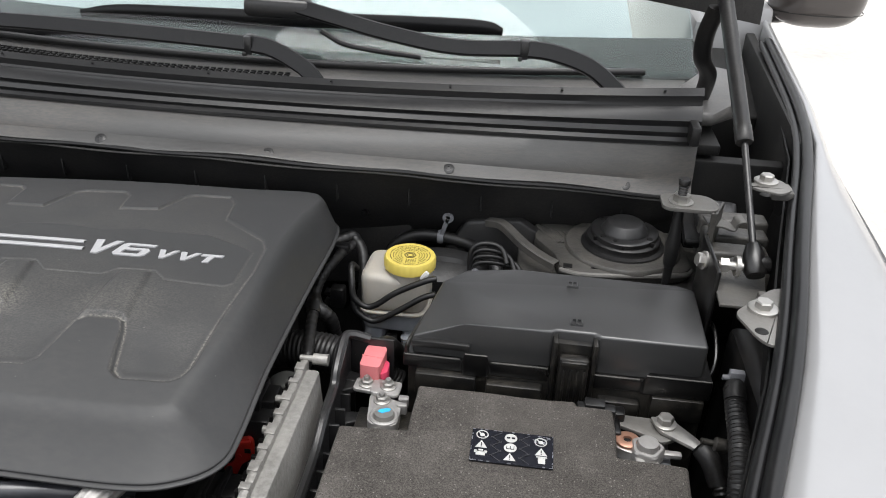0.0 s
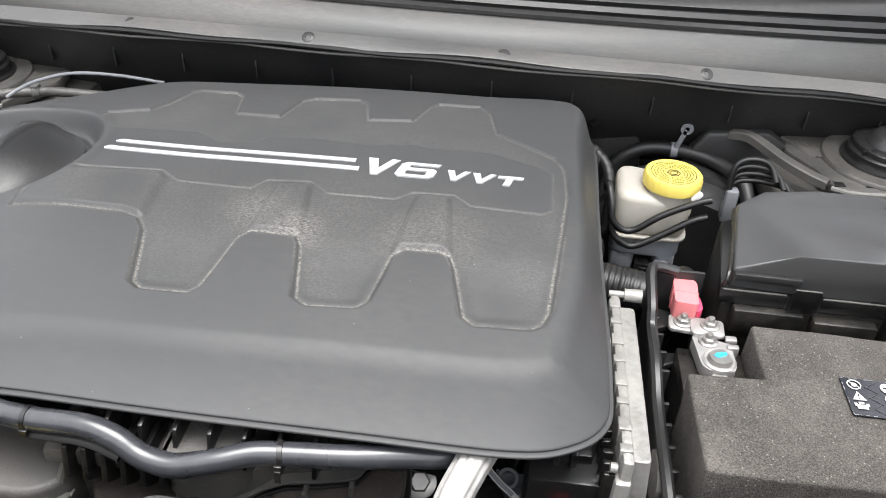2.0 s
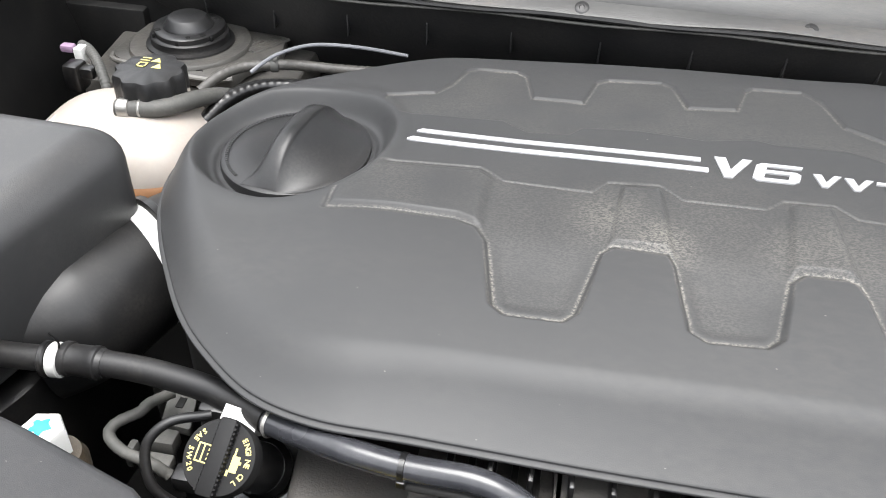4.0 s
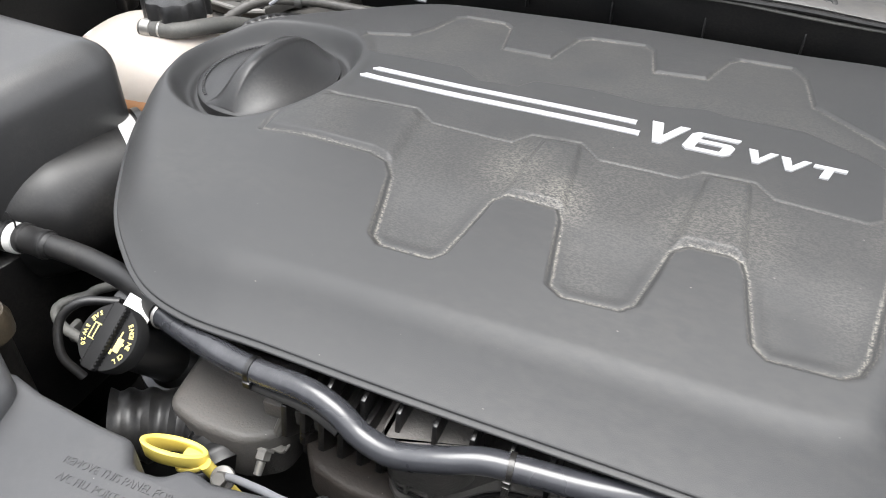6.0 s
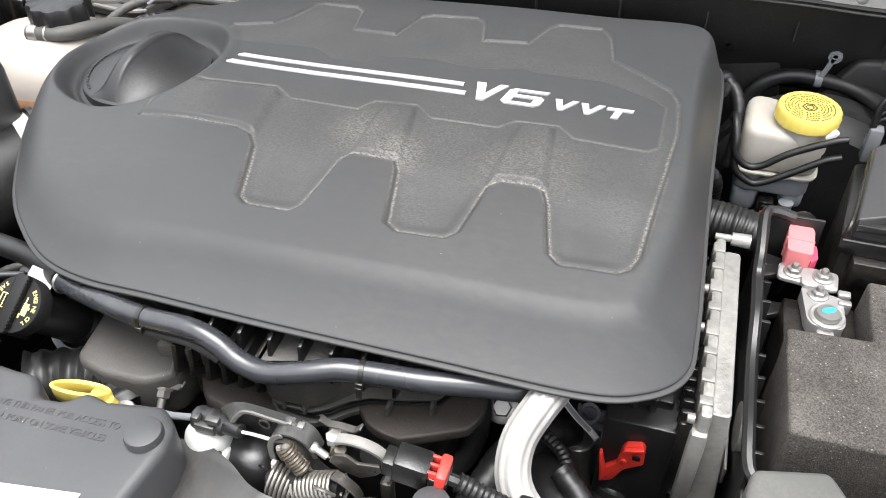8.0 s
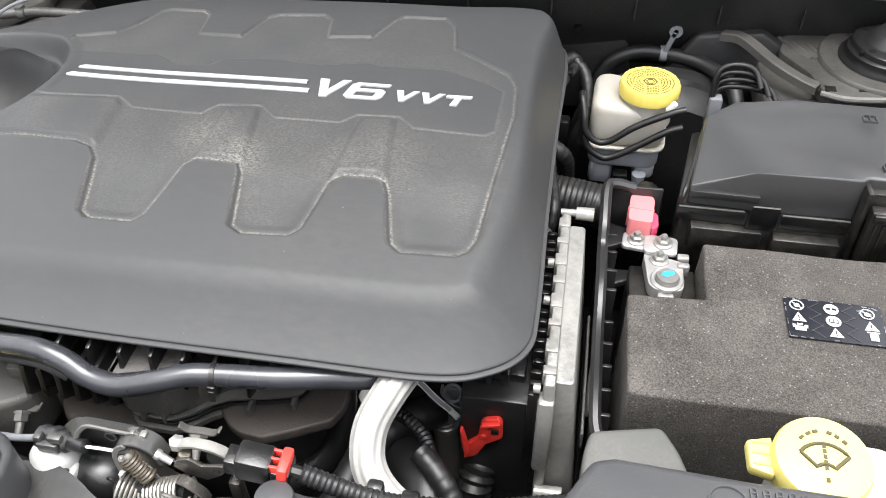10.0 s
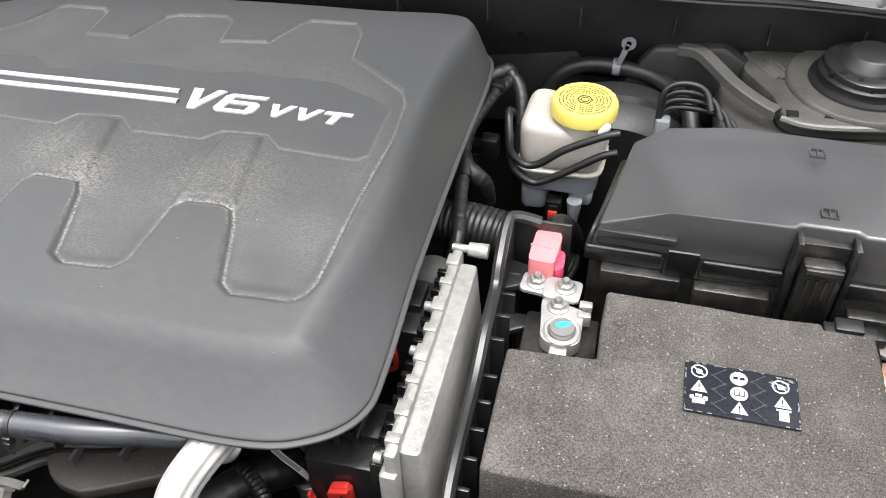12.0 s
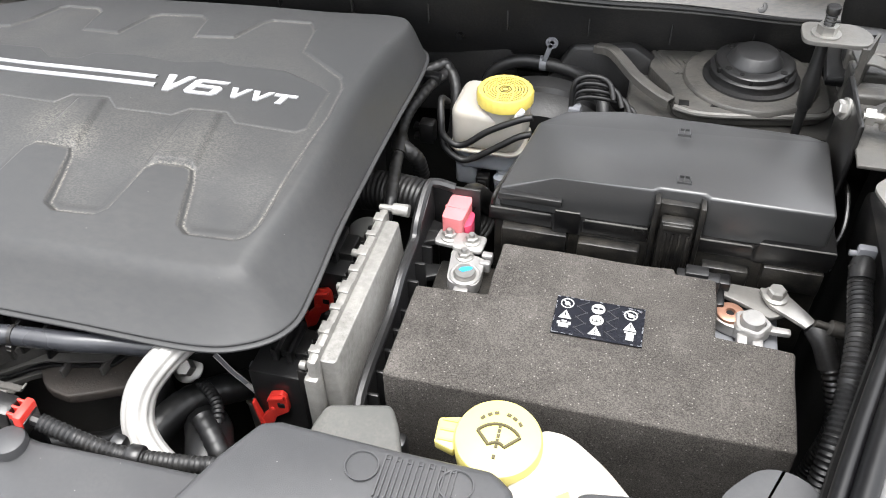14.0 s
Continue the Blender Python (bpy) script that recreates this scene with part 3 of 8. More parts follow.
part("badge_bar", ribbon(-0.6511, 0.7098, -0.432, 0.7048, 0.0052, 0.0016), "badge", cover, "slim satin silver badge bar")
part("badge_bar", ribbon(-0.6563, 0.6967, -0.427, 0.6916, 0.0056, 0.0016), "badge", cover, "slim satin silver badge bar")


def badge(strokes, x0, x1, y0, y1, lean):
    """One slanted letter of straight strokes, given in unit squares, fitted into a rectangle on the cover."""
    solid = []
    for poly in strokes:
        b = prism(poly, 0, 0.0019, 0)
        for v in b.verts:
            x, y = x0 + (x1 - x0) * v.co.x + lean * (v.co.y - 0.5), y0 + (y1 - y0) * v.co.y
            v.co = (x, y, on_cover(x, y) + v.co.z - 0.0006)
        solid.append(b)
    return join(*solid)


LETTER_V = [[(0, 1), (0.30, 1), (0.55, 0.30), (0.50, 0), (0.40, 0)], [(0.50, 0), (0.45, 0.22), (0.74, 1), (1, 1), (0.62, 0)]]
LETTER_T = [[(0, 0.76), (1, 0.76), (1, 1), (0, 1)], [(0.36, 0), (0.64, 0), (0.64, 0.76), (0.36, 0.76)]]
DIGIT_6 = [[(0.0, 0.14), (0.12, 0), (0.24, 0.17), (0.24, 0.83), (0.12, 1.0), (0.0, 0.86)], [(0.12, 1.0), (0.24, 0.83), (0.97, 0.83), (1.0, 1.0)],
           [(0.12, 0), (0.88, 0), (0.76, 0.17), (0.24, 0.17)], [(0.88, 0), (1.0, 0.14), (1.0, 0.50), (0.88, 0.63), (0.76, 0.46), (0.76, 0.17)], [(0.24, 0.46), (0.76, 0.46), (0.88, 0.63), (0.24, 0.63)]]
for shape, x0, x1, y0, y1, lean in ((LETTER_V, -0.4245, -0.3965, 0.6841, 0.7105, 0.006), (DIGIT_6, -0.3935, -0.36, 0.6845, 0.7082, 0.006),
                                    (LETTER_V, -0.3531, -0.3331, 0.6851, 0.7006, 0.004), (LETTER_V, -0.3311, -0.3108, 0.6847, 0.6996, 0.004), (LETTER_T, -0.3088, -0.2874, 0.6842, 0.6987, 0.004)):
    part("letter", badge(shape, x0, x1, y0, y1, lean), "badge", cover, "satin silver raised letter", smooth=False)


# twist knob in its dished seat
KNOB_Z = 1.0055
knob = thing("twist_knob", "large round black twist knob set in the engine cover", "knob", (KNOB_X, KNOB_Y, KNOB_Z))
_km = Matrix.Translation((KNOB_X, KNOB_Y, KNOB_Z)) @ pose(0, 0, 0, 2, -2, 0)
part("dial", lathe([(0.030, -0.010), (0.0612, -0.010), (0.0622, 0.000), (0.0612, 0.0042), (0.0592, 0.0055), (0.030, 0.0064), (0.001, 0.0066)], 96, _km), "knob", knob)
part("rim_groove", lathe([(0.0635, -0.012), (0.0660, -0.0120), (0.0672, -0.0075), (0.0655, -0.0062), (0.0638, -0.0072)], 96, _km, closed=False), "cover", knob)


def grip():
    """Arched bar across the dial: a smooth lit back, a sharp crest and a hollow scooped flank."""
    rows = []
    n = 48
    for i in range(n + 1):
        t = -1 + 2 * i / n
        yy = 0.0590 * t
        h = 0.0300 * (1 - abs(t) ** 2.8)
        flare = 0.006 * abs(t) ** 3
        reach = max(0.008, 0.0535 * math.sqrt(max(0.0, 1 - (0.985 * t) ** 2)))
        sec = [(-0.0205 - flare, 0.0), (-0.0180 - flare, 0.14), (-0.0140 - flare * 0.6, 0.58), (-0.0105, 0.86), (-0.0060, 0.98), (0.0, 1.0), (0.0040, 0.985), (0.0050, 0.95), (0.0054, 0.90), (0.0060, 0.84)]
        row = [(x, yy, 0.0058 + h * z) for x, z in sec]
        for k in range(1, 9):
            u = k / 8
            x = 0.0056 + (reach - 0.0056) * u
            row.append((x, yy, 0.0058 + h * (0.84 * (1 - u) ** 2.0) - 0.0008 * u))
        rows.append(row)
    bm = strip(rows)
    bm.transform(_km @ Matrix.Translation((0.0075, 0, 0)) @ pose(0, 0, 0, 0, 0, -10))
    return bm


part("grip", grip(), "knob", knob, "arched grip bar with one hollow flank", angle=45)
_ticks = []
for i in range(46):
    a = radians(95 + i * 3.0)
    q = _km @ Matrix.Translation((0.0560 * math.cos(a), 0.0560 * math.sin(a), 0.0060)) @ pose(0, 0, 0, 0, 0, math.degrees(a))
    _ticks.append(box(-0.0013, 0.0013, -0.0009 + 0.0003 * (i % 3), 0.0009, -0.0003, 0.0005, 0, m=q))
part("raised_marking", join(*_ticks), "cover", knob, "ring of small raised marks", smooth=False)

# ---- ground, body and bay walls ----
bm = bmesh.new()
bmesh.ops.create_grid(bm, x_segments=2, y_segments=2, size=400)
tagged(solo("ground", bm, "ground", "pale dusty concrete yard", "ground", kind="structure"))

CAR_X = -0.42


def fender_line(y):
    """Plan x and height of the wing's inner edge."""
    x = float(np.interp(y, [-0.2, 0.1, 0.393, 0.563, 0.77, 1.0, 1.158, 1.6, 1.9], [-0.02, 0.07, 0.155, 0.213, 0.266, 0.329, 0.352, 0.388, 0.40]))
    z = float(np.interp(y, [-0.2, 0.1, 0.4, 0.8, 1.1, 1.6, 1.9], [0.97, 1.03, 1.078, 1.098, 1.105, 1.125, 1.13]))
    return x, z


def mirrored(bm, side):
    if side < 0:
        bm.transform(Matrix.Translation((2 * CAR_X, 0, 0)) @ Matrix.Diagonal((-1, 1, 1, 1)))
        bmesh.ops.reverse_faces(bm, faces=bm.faces)
    return bm


def wing(side):
    w = thing("front_wing", "silver painted front wing with black rubber edge seal", "car wing", (CAR_X + side * 0.85, 0.7, 0.6), group="car wings")
    ys = np.linspace(-0.2, 1.9, 43)
    # Groove near the outer edge gives the shoulder's dark reflected line a shape.
    prof = [(-0.02, -0.03), (-0.01, -0.004), (0.02, 0.002), (0.10, 0.004), (0.30, 0.002), (0.60, -0.008), (0.80, -0.017), (0.86, -0.021), (0.875, -0.031), (0.90, -0.030), (0.92, -0.024), (0.97, -0.030), (1.0, -0.040), (1.02, -0.060), (1.06, -0.15), (1.10, -0.30), (1.10, -0.5)]
    rows = []
    for dx, dz in prof:
        row = []
        for y in ys:
            x, z = fender_line(y)
            wide = max(0.03, 0.362 + 0.035 * (y - 0.75) - x - 0.012)
            row.append((x + 0.012 + (dx * wide if dx <= 1 else wide + (dx - 1) * 0.4), y, z + dz))
        rows.append(row)
    part("panel", mirrored(strip(rows), side), "paint", w, "silver metallic painted panel", angle=60)
    # crease line above the arch
    seal = [(fender_line(y)[0] + 0.005, y, fender_line(y)[1] + 0.001) for y in np.linspace(-0.1, 1.45, 16)]
    part("edge_seal", mirrored(tube(seal, 0.0066, 3, 12), side), "flatblack", w, "black rubber edge seal")
    seal = [(fender_line(y)[0] - 0.006, y, fender_line(y)[1] - 0.003) for y in np.linspace(-0.1, 1.45, 16)]
    part("edge_lip", mirrored(tube(seal, 0.0050, 3, 10), side), "flatblack", w, "second lip of the seal")
    return w


for s in (1, -1):
    wing(s)


def inner_wing(side):
    rows = []
    for k, (dx, z) in enumerate(((-0.012, None), (-0.03, 1.03), (-0.040, 0.98), (-0.075, 0.93), (-0.085, 0.40))):
        row = []
        for y in np.linspace(-0.05, 1.25, 27):
            x, fz = fender_line(y)
            row.append((x + dx if z is None else max(x + dx + (0.03 if k < 3 else 0.05), 0.222), y, fz - 0.02 if z is None else z - 0.05 * max(0, 0.6 - y)))
        rows.append(row)
    return mirrored(strip(rows, 0.002), side)


# Far darker than the inner wing paint: the void's shade is in the colour.
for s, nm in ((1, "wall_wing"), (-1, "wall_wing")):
    solo(nm, inner_wing(s), "deep", "near-black inner wing wall with the void's shade in its colour", "inner wing", kind="structure")
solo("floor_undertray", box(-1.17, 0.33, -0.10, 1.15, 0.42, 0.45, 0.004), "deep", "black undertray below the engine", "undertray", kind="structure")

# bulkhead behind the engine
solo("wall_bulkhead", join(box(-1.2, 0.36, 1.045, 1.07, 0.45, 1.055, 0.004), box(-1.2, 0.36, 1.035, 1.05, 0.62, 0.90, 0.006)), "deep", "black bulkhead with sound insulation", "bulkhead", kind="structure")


def cowl_u(x):
    return (x - CAR_X) / 0.547


def cowl_front(x):
    u = min(1.25, abs(cowl_u(x)))
    return 0.938 + 0.068 * u * u, 1.055 - 0.031 * u * u


def cowl_seal(x):
    u = min(1.25, abs(cowl_u(x)))
    return 0.990 + 0.044 * u * u, 1.100 - 0.002 * u * u


COWL_X = np.linspace(CAR_X - 0.635, CAR_X + 0.635, 64)
cowl = thing("cowl_panel", "long grey weathered plastic cowl panel with dusty lower edge", "cowl panel", (CAR_X, 1.0, 1.0))


def cowl_rows(offsets):
    """Rows along the car's width; t runs from the front edge up to the seal."""
    rows = []
    for t, up, back in offsets:
        row = []
        for x in COWL_X:
            (fy, fz), (sy, sz) = cowl_front(x), cowl_seal(x)
            wob = 0.0012 * math.sin(x * 31) + 0.0012 * math.sin(x * 17 + 1)
            row.append((x, fy + (sy - fy) * t + back, fz + (sz - fz) * t + up + (wob if t < 0.1 else 0)))
        rows.append(row)
    return rows


part("face", strip(cowl_rows([(0, -0.012, 0.010), (0, -0.006, 0.0), (0, -0.002, -0.003), (0, 0.001, 0.001), (0.14, 0.000, 0.006), (0.22, 0.003, 0.004), (0.45, 0.001, 0.003), (0.70, 0.0, 0.002), (0.74, 0.0, 0.006)]), 0.0016), "cowl", cowl, "sloping grey face streaked with dust", angle=35)
part("lower_lip", tube([(x, cowl_front(x)[0] - 0.002, cowl_front(x)[1] - 0.0055 + 0.0012 * math.sin(x * 31)) for x in COWL_X[::3]], 0.0030, 3, 8), "rubber", cowl, "black rubber lower lip")
part("lip_edge", tube([(x, cowl_front(x)[0] - 0.001, cowl_front(x)[1] - 0.0105 + 0.0014 * math.sin(x * 27)) for x in COWL_X[::3]], 0.0017, 3, 8), "shroud", cowl, "dusty pale lip edge")
# hanging baffle under the lip with small ribs
part("baffle", strip(cowl_rows([(0, -0.004, 0.004), (0, -0.03, 0.016), (0, -0.065, 0.030), (0, -0.10, 0.055), (0, -0.14, 0.075)]), 0.002), "pad", cowl, "black lower baffle")
for x in np.linspace(CAR_X - 0.55, CAR_X + 0.55, 13):
    y, z = cowl_front(x)
    part("rib", box(x - 0.001, x + 0.001, y + 0.016, y + 0.032, z - 0.060, z - 0.034, 0.0006), "pad", cowl)
for x in (-0.965, -0.75, -0.535, -0.318, -0.095, 0.127):
    y, z = cowl_front(x)
    m = Matrix.Translation((x, y + 0.0040, z + 0.0025)) @ pose(0, 0, 0, 38, 0, 0)
    part("push_clip", lathe([(0.0072, -0.002), (0.0072, 0.0003), (0.006, 0.0008), (0.003, 0.0010), (0.0025, 0.0004)], 20, m), "seal", cowl)

# ribbed bonnet seal on top of the cowl
bseal = thing("bonnet_seal", "ribbed black rubber bonnet seal along the cowl", "rubber seal", (CAR_X, 1.0, 1.1))
_prof = [(0.72, 0.001, 0.000), (0.74, 0.004, -0.001), (0.80, 0.004, 0.001), (0.81, 0.0005, 0.003), (0.86, 0.001, 0.001), (0.87, 0.005, -0.002), (0.94, 0.006, -0.001), (0.95, 0.001, 0.003),
         (1.02, 0.001, 0.001), (1.03, 0.006, -0.002), (1.14, 0.008, 0.002), (1.22, 0.006, 0.007), (1.24, 0.002, 0.010), (1.30, 0.003, 0.010), (1.32, 0.010, 0.008), (1.40, 0.012, 0.013), (1.44, 0.004, 0.018), (1.40, -0.02, 0.018)]
part("strip", strip(cowl_rows(_prof)), "seal", bseal, angle=30)
for x in (-0.83, -0.70, -0.572, -0.415, -0.255, -0.104, 0.036, 0.165):
    (fy, fz), (sy, sz) = cowl_front(x), cowl_seal(x)
    p = (x, fy + (sy - fy) * 1.36 + 0.009, fz + (sz - fz) * 1.36 + 0.0125)
    part("pin_hole", lathe([(0.0018, 0), (0.0016, 0.0012)], 10, Matrix.Translation(p) @ pose(0, 0, 0, 30, 0, 0)), "deep", bseal)
for s in (1, -1):
    x = CAR_X + s * 0.625
    y, z = cowl_seal(x)
    part("end_cap", box(x - 0.006, x + 0.006, y - 0.03, y + 0.03, z - 0.016, z + 0.010, 0.003), "rubber", bseal)

# wiper tray and lower windscreen
tray = thing("wiper_tray", "grey plastic wiper tray with a perforated grille below the windscreen", "cowl grille", (CAR_X, 1.09, 1.05))


def screen_y(x):
    return 1.125 + 0.075 * cowl_u(x) ** 2


rows = []
for t, z in ((0, 1.108), (0.12, 1.104), (0.5, 1.105), (0.85, 1.110), (1.0, 1.117), (1.03, 1.112)):
    rows.append([(x, cowl_seal(x)[0] + 0.03 + (screen_y(x) - cowl_seal(x)[0] - 0.03) * t, z - 0.004 * cowl_u(x) ** 2) for x in COWL_X])
part("tray", strip(rows, 0.002), "cowl", tray)
part("raised_cover", prism([(-0.165, 1.055), (0.055, 1.072), (0.095, 1.10), (0.06, 1.118), (-0.12, 1.098), (-0.175, 1.08)], 1.100, 1.116, 0.006), "cowl", tray)
for s in (1, -1):
    x = CAR_X + s * 0.66
    b = prism([(0.185, 1.09), (0.235, 1.085), (0.275, 1.13), (0.29, 1.23), (0.25, 1.245), (0.20, 1.17)], 1.085, 1.12, 0.008, top=lambda px_, py_: 1.105 + 0.16 * (py_ - 1.09))
    part("corner_piece", mirrored(b, s), "cowl", tray, "pale dusty corner moulding")
_holes = []
for i in range(70):
    x = -0.99 + i * 0.0095
    for k in range(3):
        y = screen_y(x) - 0.030 - 0.006 * k
        _holes.append(box(x - 0.003, x + 0.003, y - 0.0018, y + 0.0018, 1.1105 - 0.0006 * k, 1.1135 - 0.0006 * k, 0))
part("grille_mesh", join(*_holes), "deep", tray, "rows of small dark grille holes", smooth=False)

screen = thing("window_windscreen", "clear curved windscreen with black painted lower border", "windscreen", (CAR_X, 1.4, 1.3), kind="structure")
rows = []
for t in np.linspace(0, 1, 14):
    rows.append([(CAR_X + (x - CAR_X) * (1.06 - 0.12 * t), screen_y(x) + 0.95 * t, 1.118 + 0.52 * t + 0.03 * math.sin(math.pi * t)) for x in COWL_X[::2]])
pane = part("pane", strip(rows, 0.005), "glass", screen)
pane.visible_shadow = False
rows = []
for t in (0.0, 0.025, 0.05, 0.07):
    rows.append([(CAR_X + (x - CAR_X) * (1.06 - 0.12 * t), screen_y(x) + 0.95 * t + 0.004, 1.118 + 0.52 * t + 0.03 * math.sin(math.pi * t) - 0.0075) for x in COWL_X[::2]])
part("black_border", strip(rows, 0.001), "flatblack", screen, "black painted lower border")
part("lower_seal", tube([(x, screen_y(x) - 0.004, 1.121) for x in COWL_X[::4]], 0.005, 4, 10), "rubber", screen)
solo("dashboard", strip([[(x, y + 0.06 * cowl_u(x) ** 2, z) for x in COWL_X[::4]] for y, z in ((1.17, 1.06), (1.35, 1.12), (1.65, 1.16), (1.78, 1.17), (1.82, 0.8))], 0.01), "dash", "pale grey dashboard top behind the glass", "dashboard")
# cabin shell behind, so that the glass looks into a dim interior
solo("cabin_shell", join(box(-1.15, 0.31, 1.95, 3.6, 1.62, 1.70, 0.03), box(-1.18, -1.12, 1.6, 3.6, 0.5, 1.12, 0.02), box(0.28, 0.34, 1.6, 3.6, 0.5, 1.12, 0.02)), "paint", "dim car cabin shell with roof", "car cabin", kind="structure")

# hinge pockets at the rear corners, their deep shade put into the colour
for s in (1, -1):
    pk = join(prism([(0.215, 1.03), (0.325, 1.03), (0.385, 1.62), (0.30, 1.62), (0.235, 1.30)], 0.80, 0.965, 0.004), prism([(0.322, 1.00), (0.338, 1.00), (0.392, 1.62), (0.376, 1.62)], 0.90, 1.104, 0.003),
              prism([(0.22, 1.26), (0.36, 1.30), (0.37, 1.62), (0.28, 1.62)], 0.95, 1.06, 0.004, top=lambda px_, py_: 1.035 + 0.12 * (py_ - 1.26)))
    solo("wall_hinge_pocket", mirrored(pk, s), "deep", "hinge pocket beside the windscreen, near-black with its shade in the colour", "hinge pocket", kind="structure")
    solo("wall_door_pillar", mirrored(prism([(0.30, 1.58), (0.415, 1.58), (0.43, 2.6), (0.36, 2.6)], 0.5, 1.15, 0.01), s), "paint", "silver door and pillar behind the wing", "car door", kind="structure")
# unseen bumper and side walls, added to close the bay to low light
solo("wall_front", join(box(-1.15, 0.30, -0.14, -0.10, 0.25, 0.95, 0.02), box(-1.15, 0.30, -0.12, 0.16, 0.90, 0.945, 0.015)), "deep", "unseen front bumper and grille wall that keeps low light out", "bumper", kind="structure")
# raised bonnet
bonnet = thing("bonnet", "raised silver bonnet with black underside held by a strut", "bonnet", (CAR_X, 1.1, 1.25))


def bonnet_rows(off):
    rows = []
    for t in np.linspace(0, 1, 12):
        half = 0.70 - 0.10 * t
        row = []
        for u in np.linspace(-1, 1, 21):
            y = 1.085 + 0.075 * u * u * (1 - t) - 0.24 * t
            z = 1.290 - 0.070 * u * u * (1 - t) ** 2 + 0.98 * t
            row.append((CAR_X + half * u, y + off, z + off * 0.45))
        rows.append(row)
    return rows


part("skin", strip(bonnet_rows(0.012), 0.003), "paint", bonnet, "silver outer skin")
part("underside", strip(bonnet_rows(-0.012), 0.012), "pad", bonnet, "black insulated underside")

# ---- battery and its wiring ----
BT = 0.957
battery = thing("battery", "car battery wrapped in speckled grey felt insulation", "battery", (0.01, 0.56, 0.74))


def rough_felt(bm, amp=0.0012):
    bmesh.ops.subdivide_edges(bm, edges=[e for e in bm.edges if e.calc_length() > 0.02], cuts=5, use_grid_fill=True)
    for v in bm.verts:
        n_ = noise.noise_vector(v.co * 28)
        v.co += Vector(n_) * amp
    return bm


_bp = [(-0.143, 0.478), (0.158, 0.478), (0.160, 0.572), (0.101, 0.575), (0.101, 0.639), (0.067, 0.639), (0.066, 0.645), (-0.083, 0.645), (-0.083, 0.580), (-0.143, 0.577)]
part("felt_sleeve", rough_felt(prism(_bp, 0.76, BT, 0.007, 3)), "felt", battery, "speckled grey felt sleeve")
part("case", box(-0.140, 0.158, 0.483, 0.640, 0.75, 0.9150, 0.004), "black", battery, "black plastic battery case")
part("rear_ledge", join(box(0.068, 0.104, 0.640, 0.652, 0.930, 0.9535, 0.0015), box(0.075, 0.094, 0.642, 0.654, 0.945, 0.957, 0.001)), "satin", battery)
part("terminal_well", box(-0.139, -0.084, 0.581, 0.643, 0.905, 0.9255, 0.002), "dusty", battery)
part("terminal_shelf", box(0.102, 0.158, 0.577, 0.652, 0.900, 0.9175, 0.002), "greyplas", battery, "grey dusty terminal shelf")

_rl = random.Random(4)
_lint = []
for i in range(46):
    x, y = _rl.uniform(-0.13, 0.15), _rl.uniform(0.484, 0.57) if i % 3 else _rl.uniform(0.57, 0.635)
    if (y > 0.572 and not -0.078 < x < 0.095) or (-0.03 < x < 0.05 and 0.543 < y < 0.593):
        continue
    a, q = _rl.uniform(0, 6.3), _rl.uniform(0.0015, 0.005)
    _lint.append(tube([(x, y, BT + 0.0012), (x + q * 0.5 * math.cos(a), y + q * 0.5 * math.sin(a), BT + 0.0022), (x + q * math.cos(a + 0.6), y + q * math.sin(a + 0.6), BT + 0.0013)], 0.00013, 3, 4))
tagged(part("lint", join(*_lint), "shroud", battery), "pale fibres caught in the felt", kind="stuff")
# warning sticker
st = part("sticker", prism([(-0.0255, 0.5478), (0.0455, 0.5478), (0.0455, 0.5888), (-0.0255, 0.5888)], BT + 0.0012, BT + 0.0020, 0.0), "sticker", battery, "glossy black warning sticker with white symbols")
SZ = BT + 0.0024
_sr = random.Random(12)
_sc = []
for i in range(46):  # worn pale slivers along the sticker's edges and rubbed far corner
    if i < 30:
        u, side = _sr.random(), i % 4
        x, y = ((-0.0250 + 0.070 * u, 0.5484), (-0.0250 + 0.070 * u, 0.5882), (-0.0249, 0.5484 + 0.040 * u), (0.0449, 0.5484 + 0.040 * u))[side]
        a, ln = (0 if side < 2 else 90) + _sr.uniform(-8, 8), _sr.uniform(0.001, 0.005)
    else:
        x, y = 0.028 + 0.014 * _sr.random(), 0.578 + 0.009 * _sr.random()
        a, ln = _sr.uniform(-60, 40), _sr.uniform(0.0012, 0.0045)
    wd = _sr.uniform(0.00015, 0.0004)
    _sc.append(box(-ln / 2, ln / 2, -wd, wd, -0.0003, 0.0002, 0, m=Matrix.Translation((x, y, BT + 0.0021)) @ pose(0, 0, 0, 0, 0, a)))
part("scuff", join(*_sc), "greyplas", st, "pale scuffs on the sticker", smooth=False)


def symbol(bm):
    return part("symbol", bm, "white", st, "white printed warning symbol", smooth=False)


def ring_symbol(x, y, r, bars=1):
    b = lathe([(r, 0), (r, 0.0004), (r * 0.84, 0.0004), (r * 0.84, 0)], 28, Matrix.Translation((x, y, SZ)), closed=False)
    k = box(-r * 0.8, r * 0.8, -0.0004, 0.0004, 0, 0.0004, 0, m=Matrix.Translation((x, y, SZ)) @ pose(0, 0, 0, 0, 0, -42))
    d = disc_bm(x, y - 0.0002, SZ, r * 0.42, 0.0003, 7)
    return symbol(join(b, k, d))


def full_symbol(x, y, r, dark):
    symbol(disc_bm(x, y, SZ, r, 0.0004, 30))
    for q in dark:
        part("symbol_mark", box(x + q[0], x + q[1], y + q[2], y + q[3], SZ + 0.0004, SZ + 0.0007, 0), "sticker", st, smooth=False)


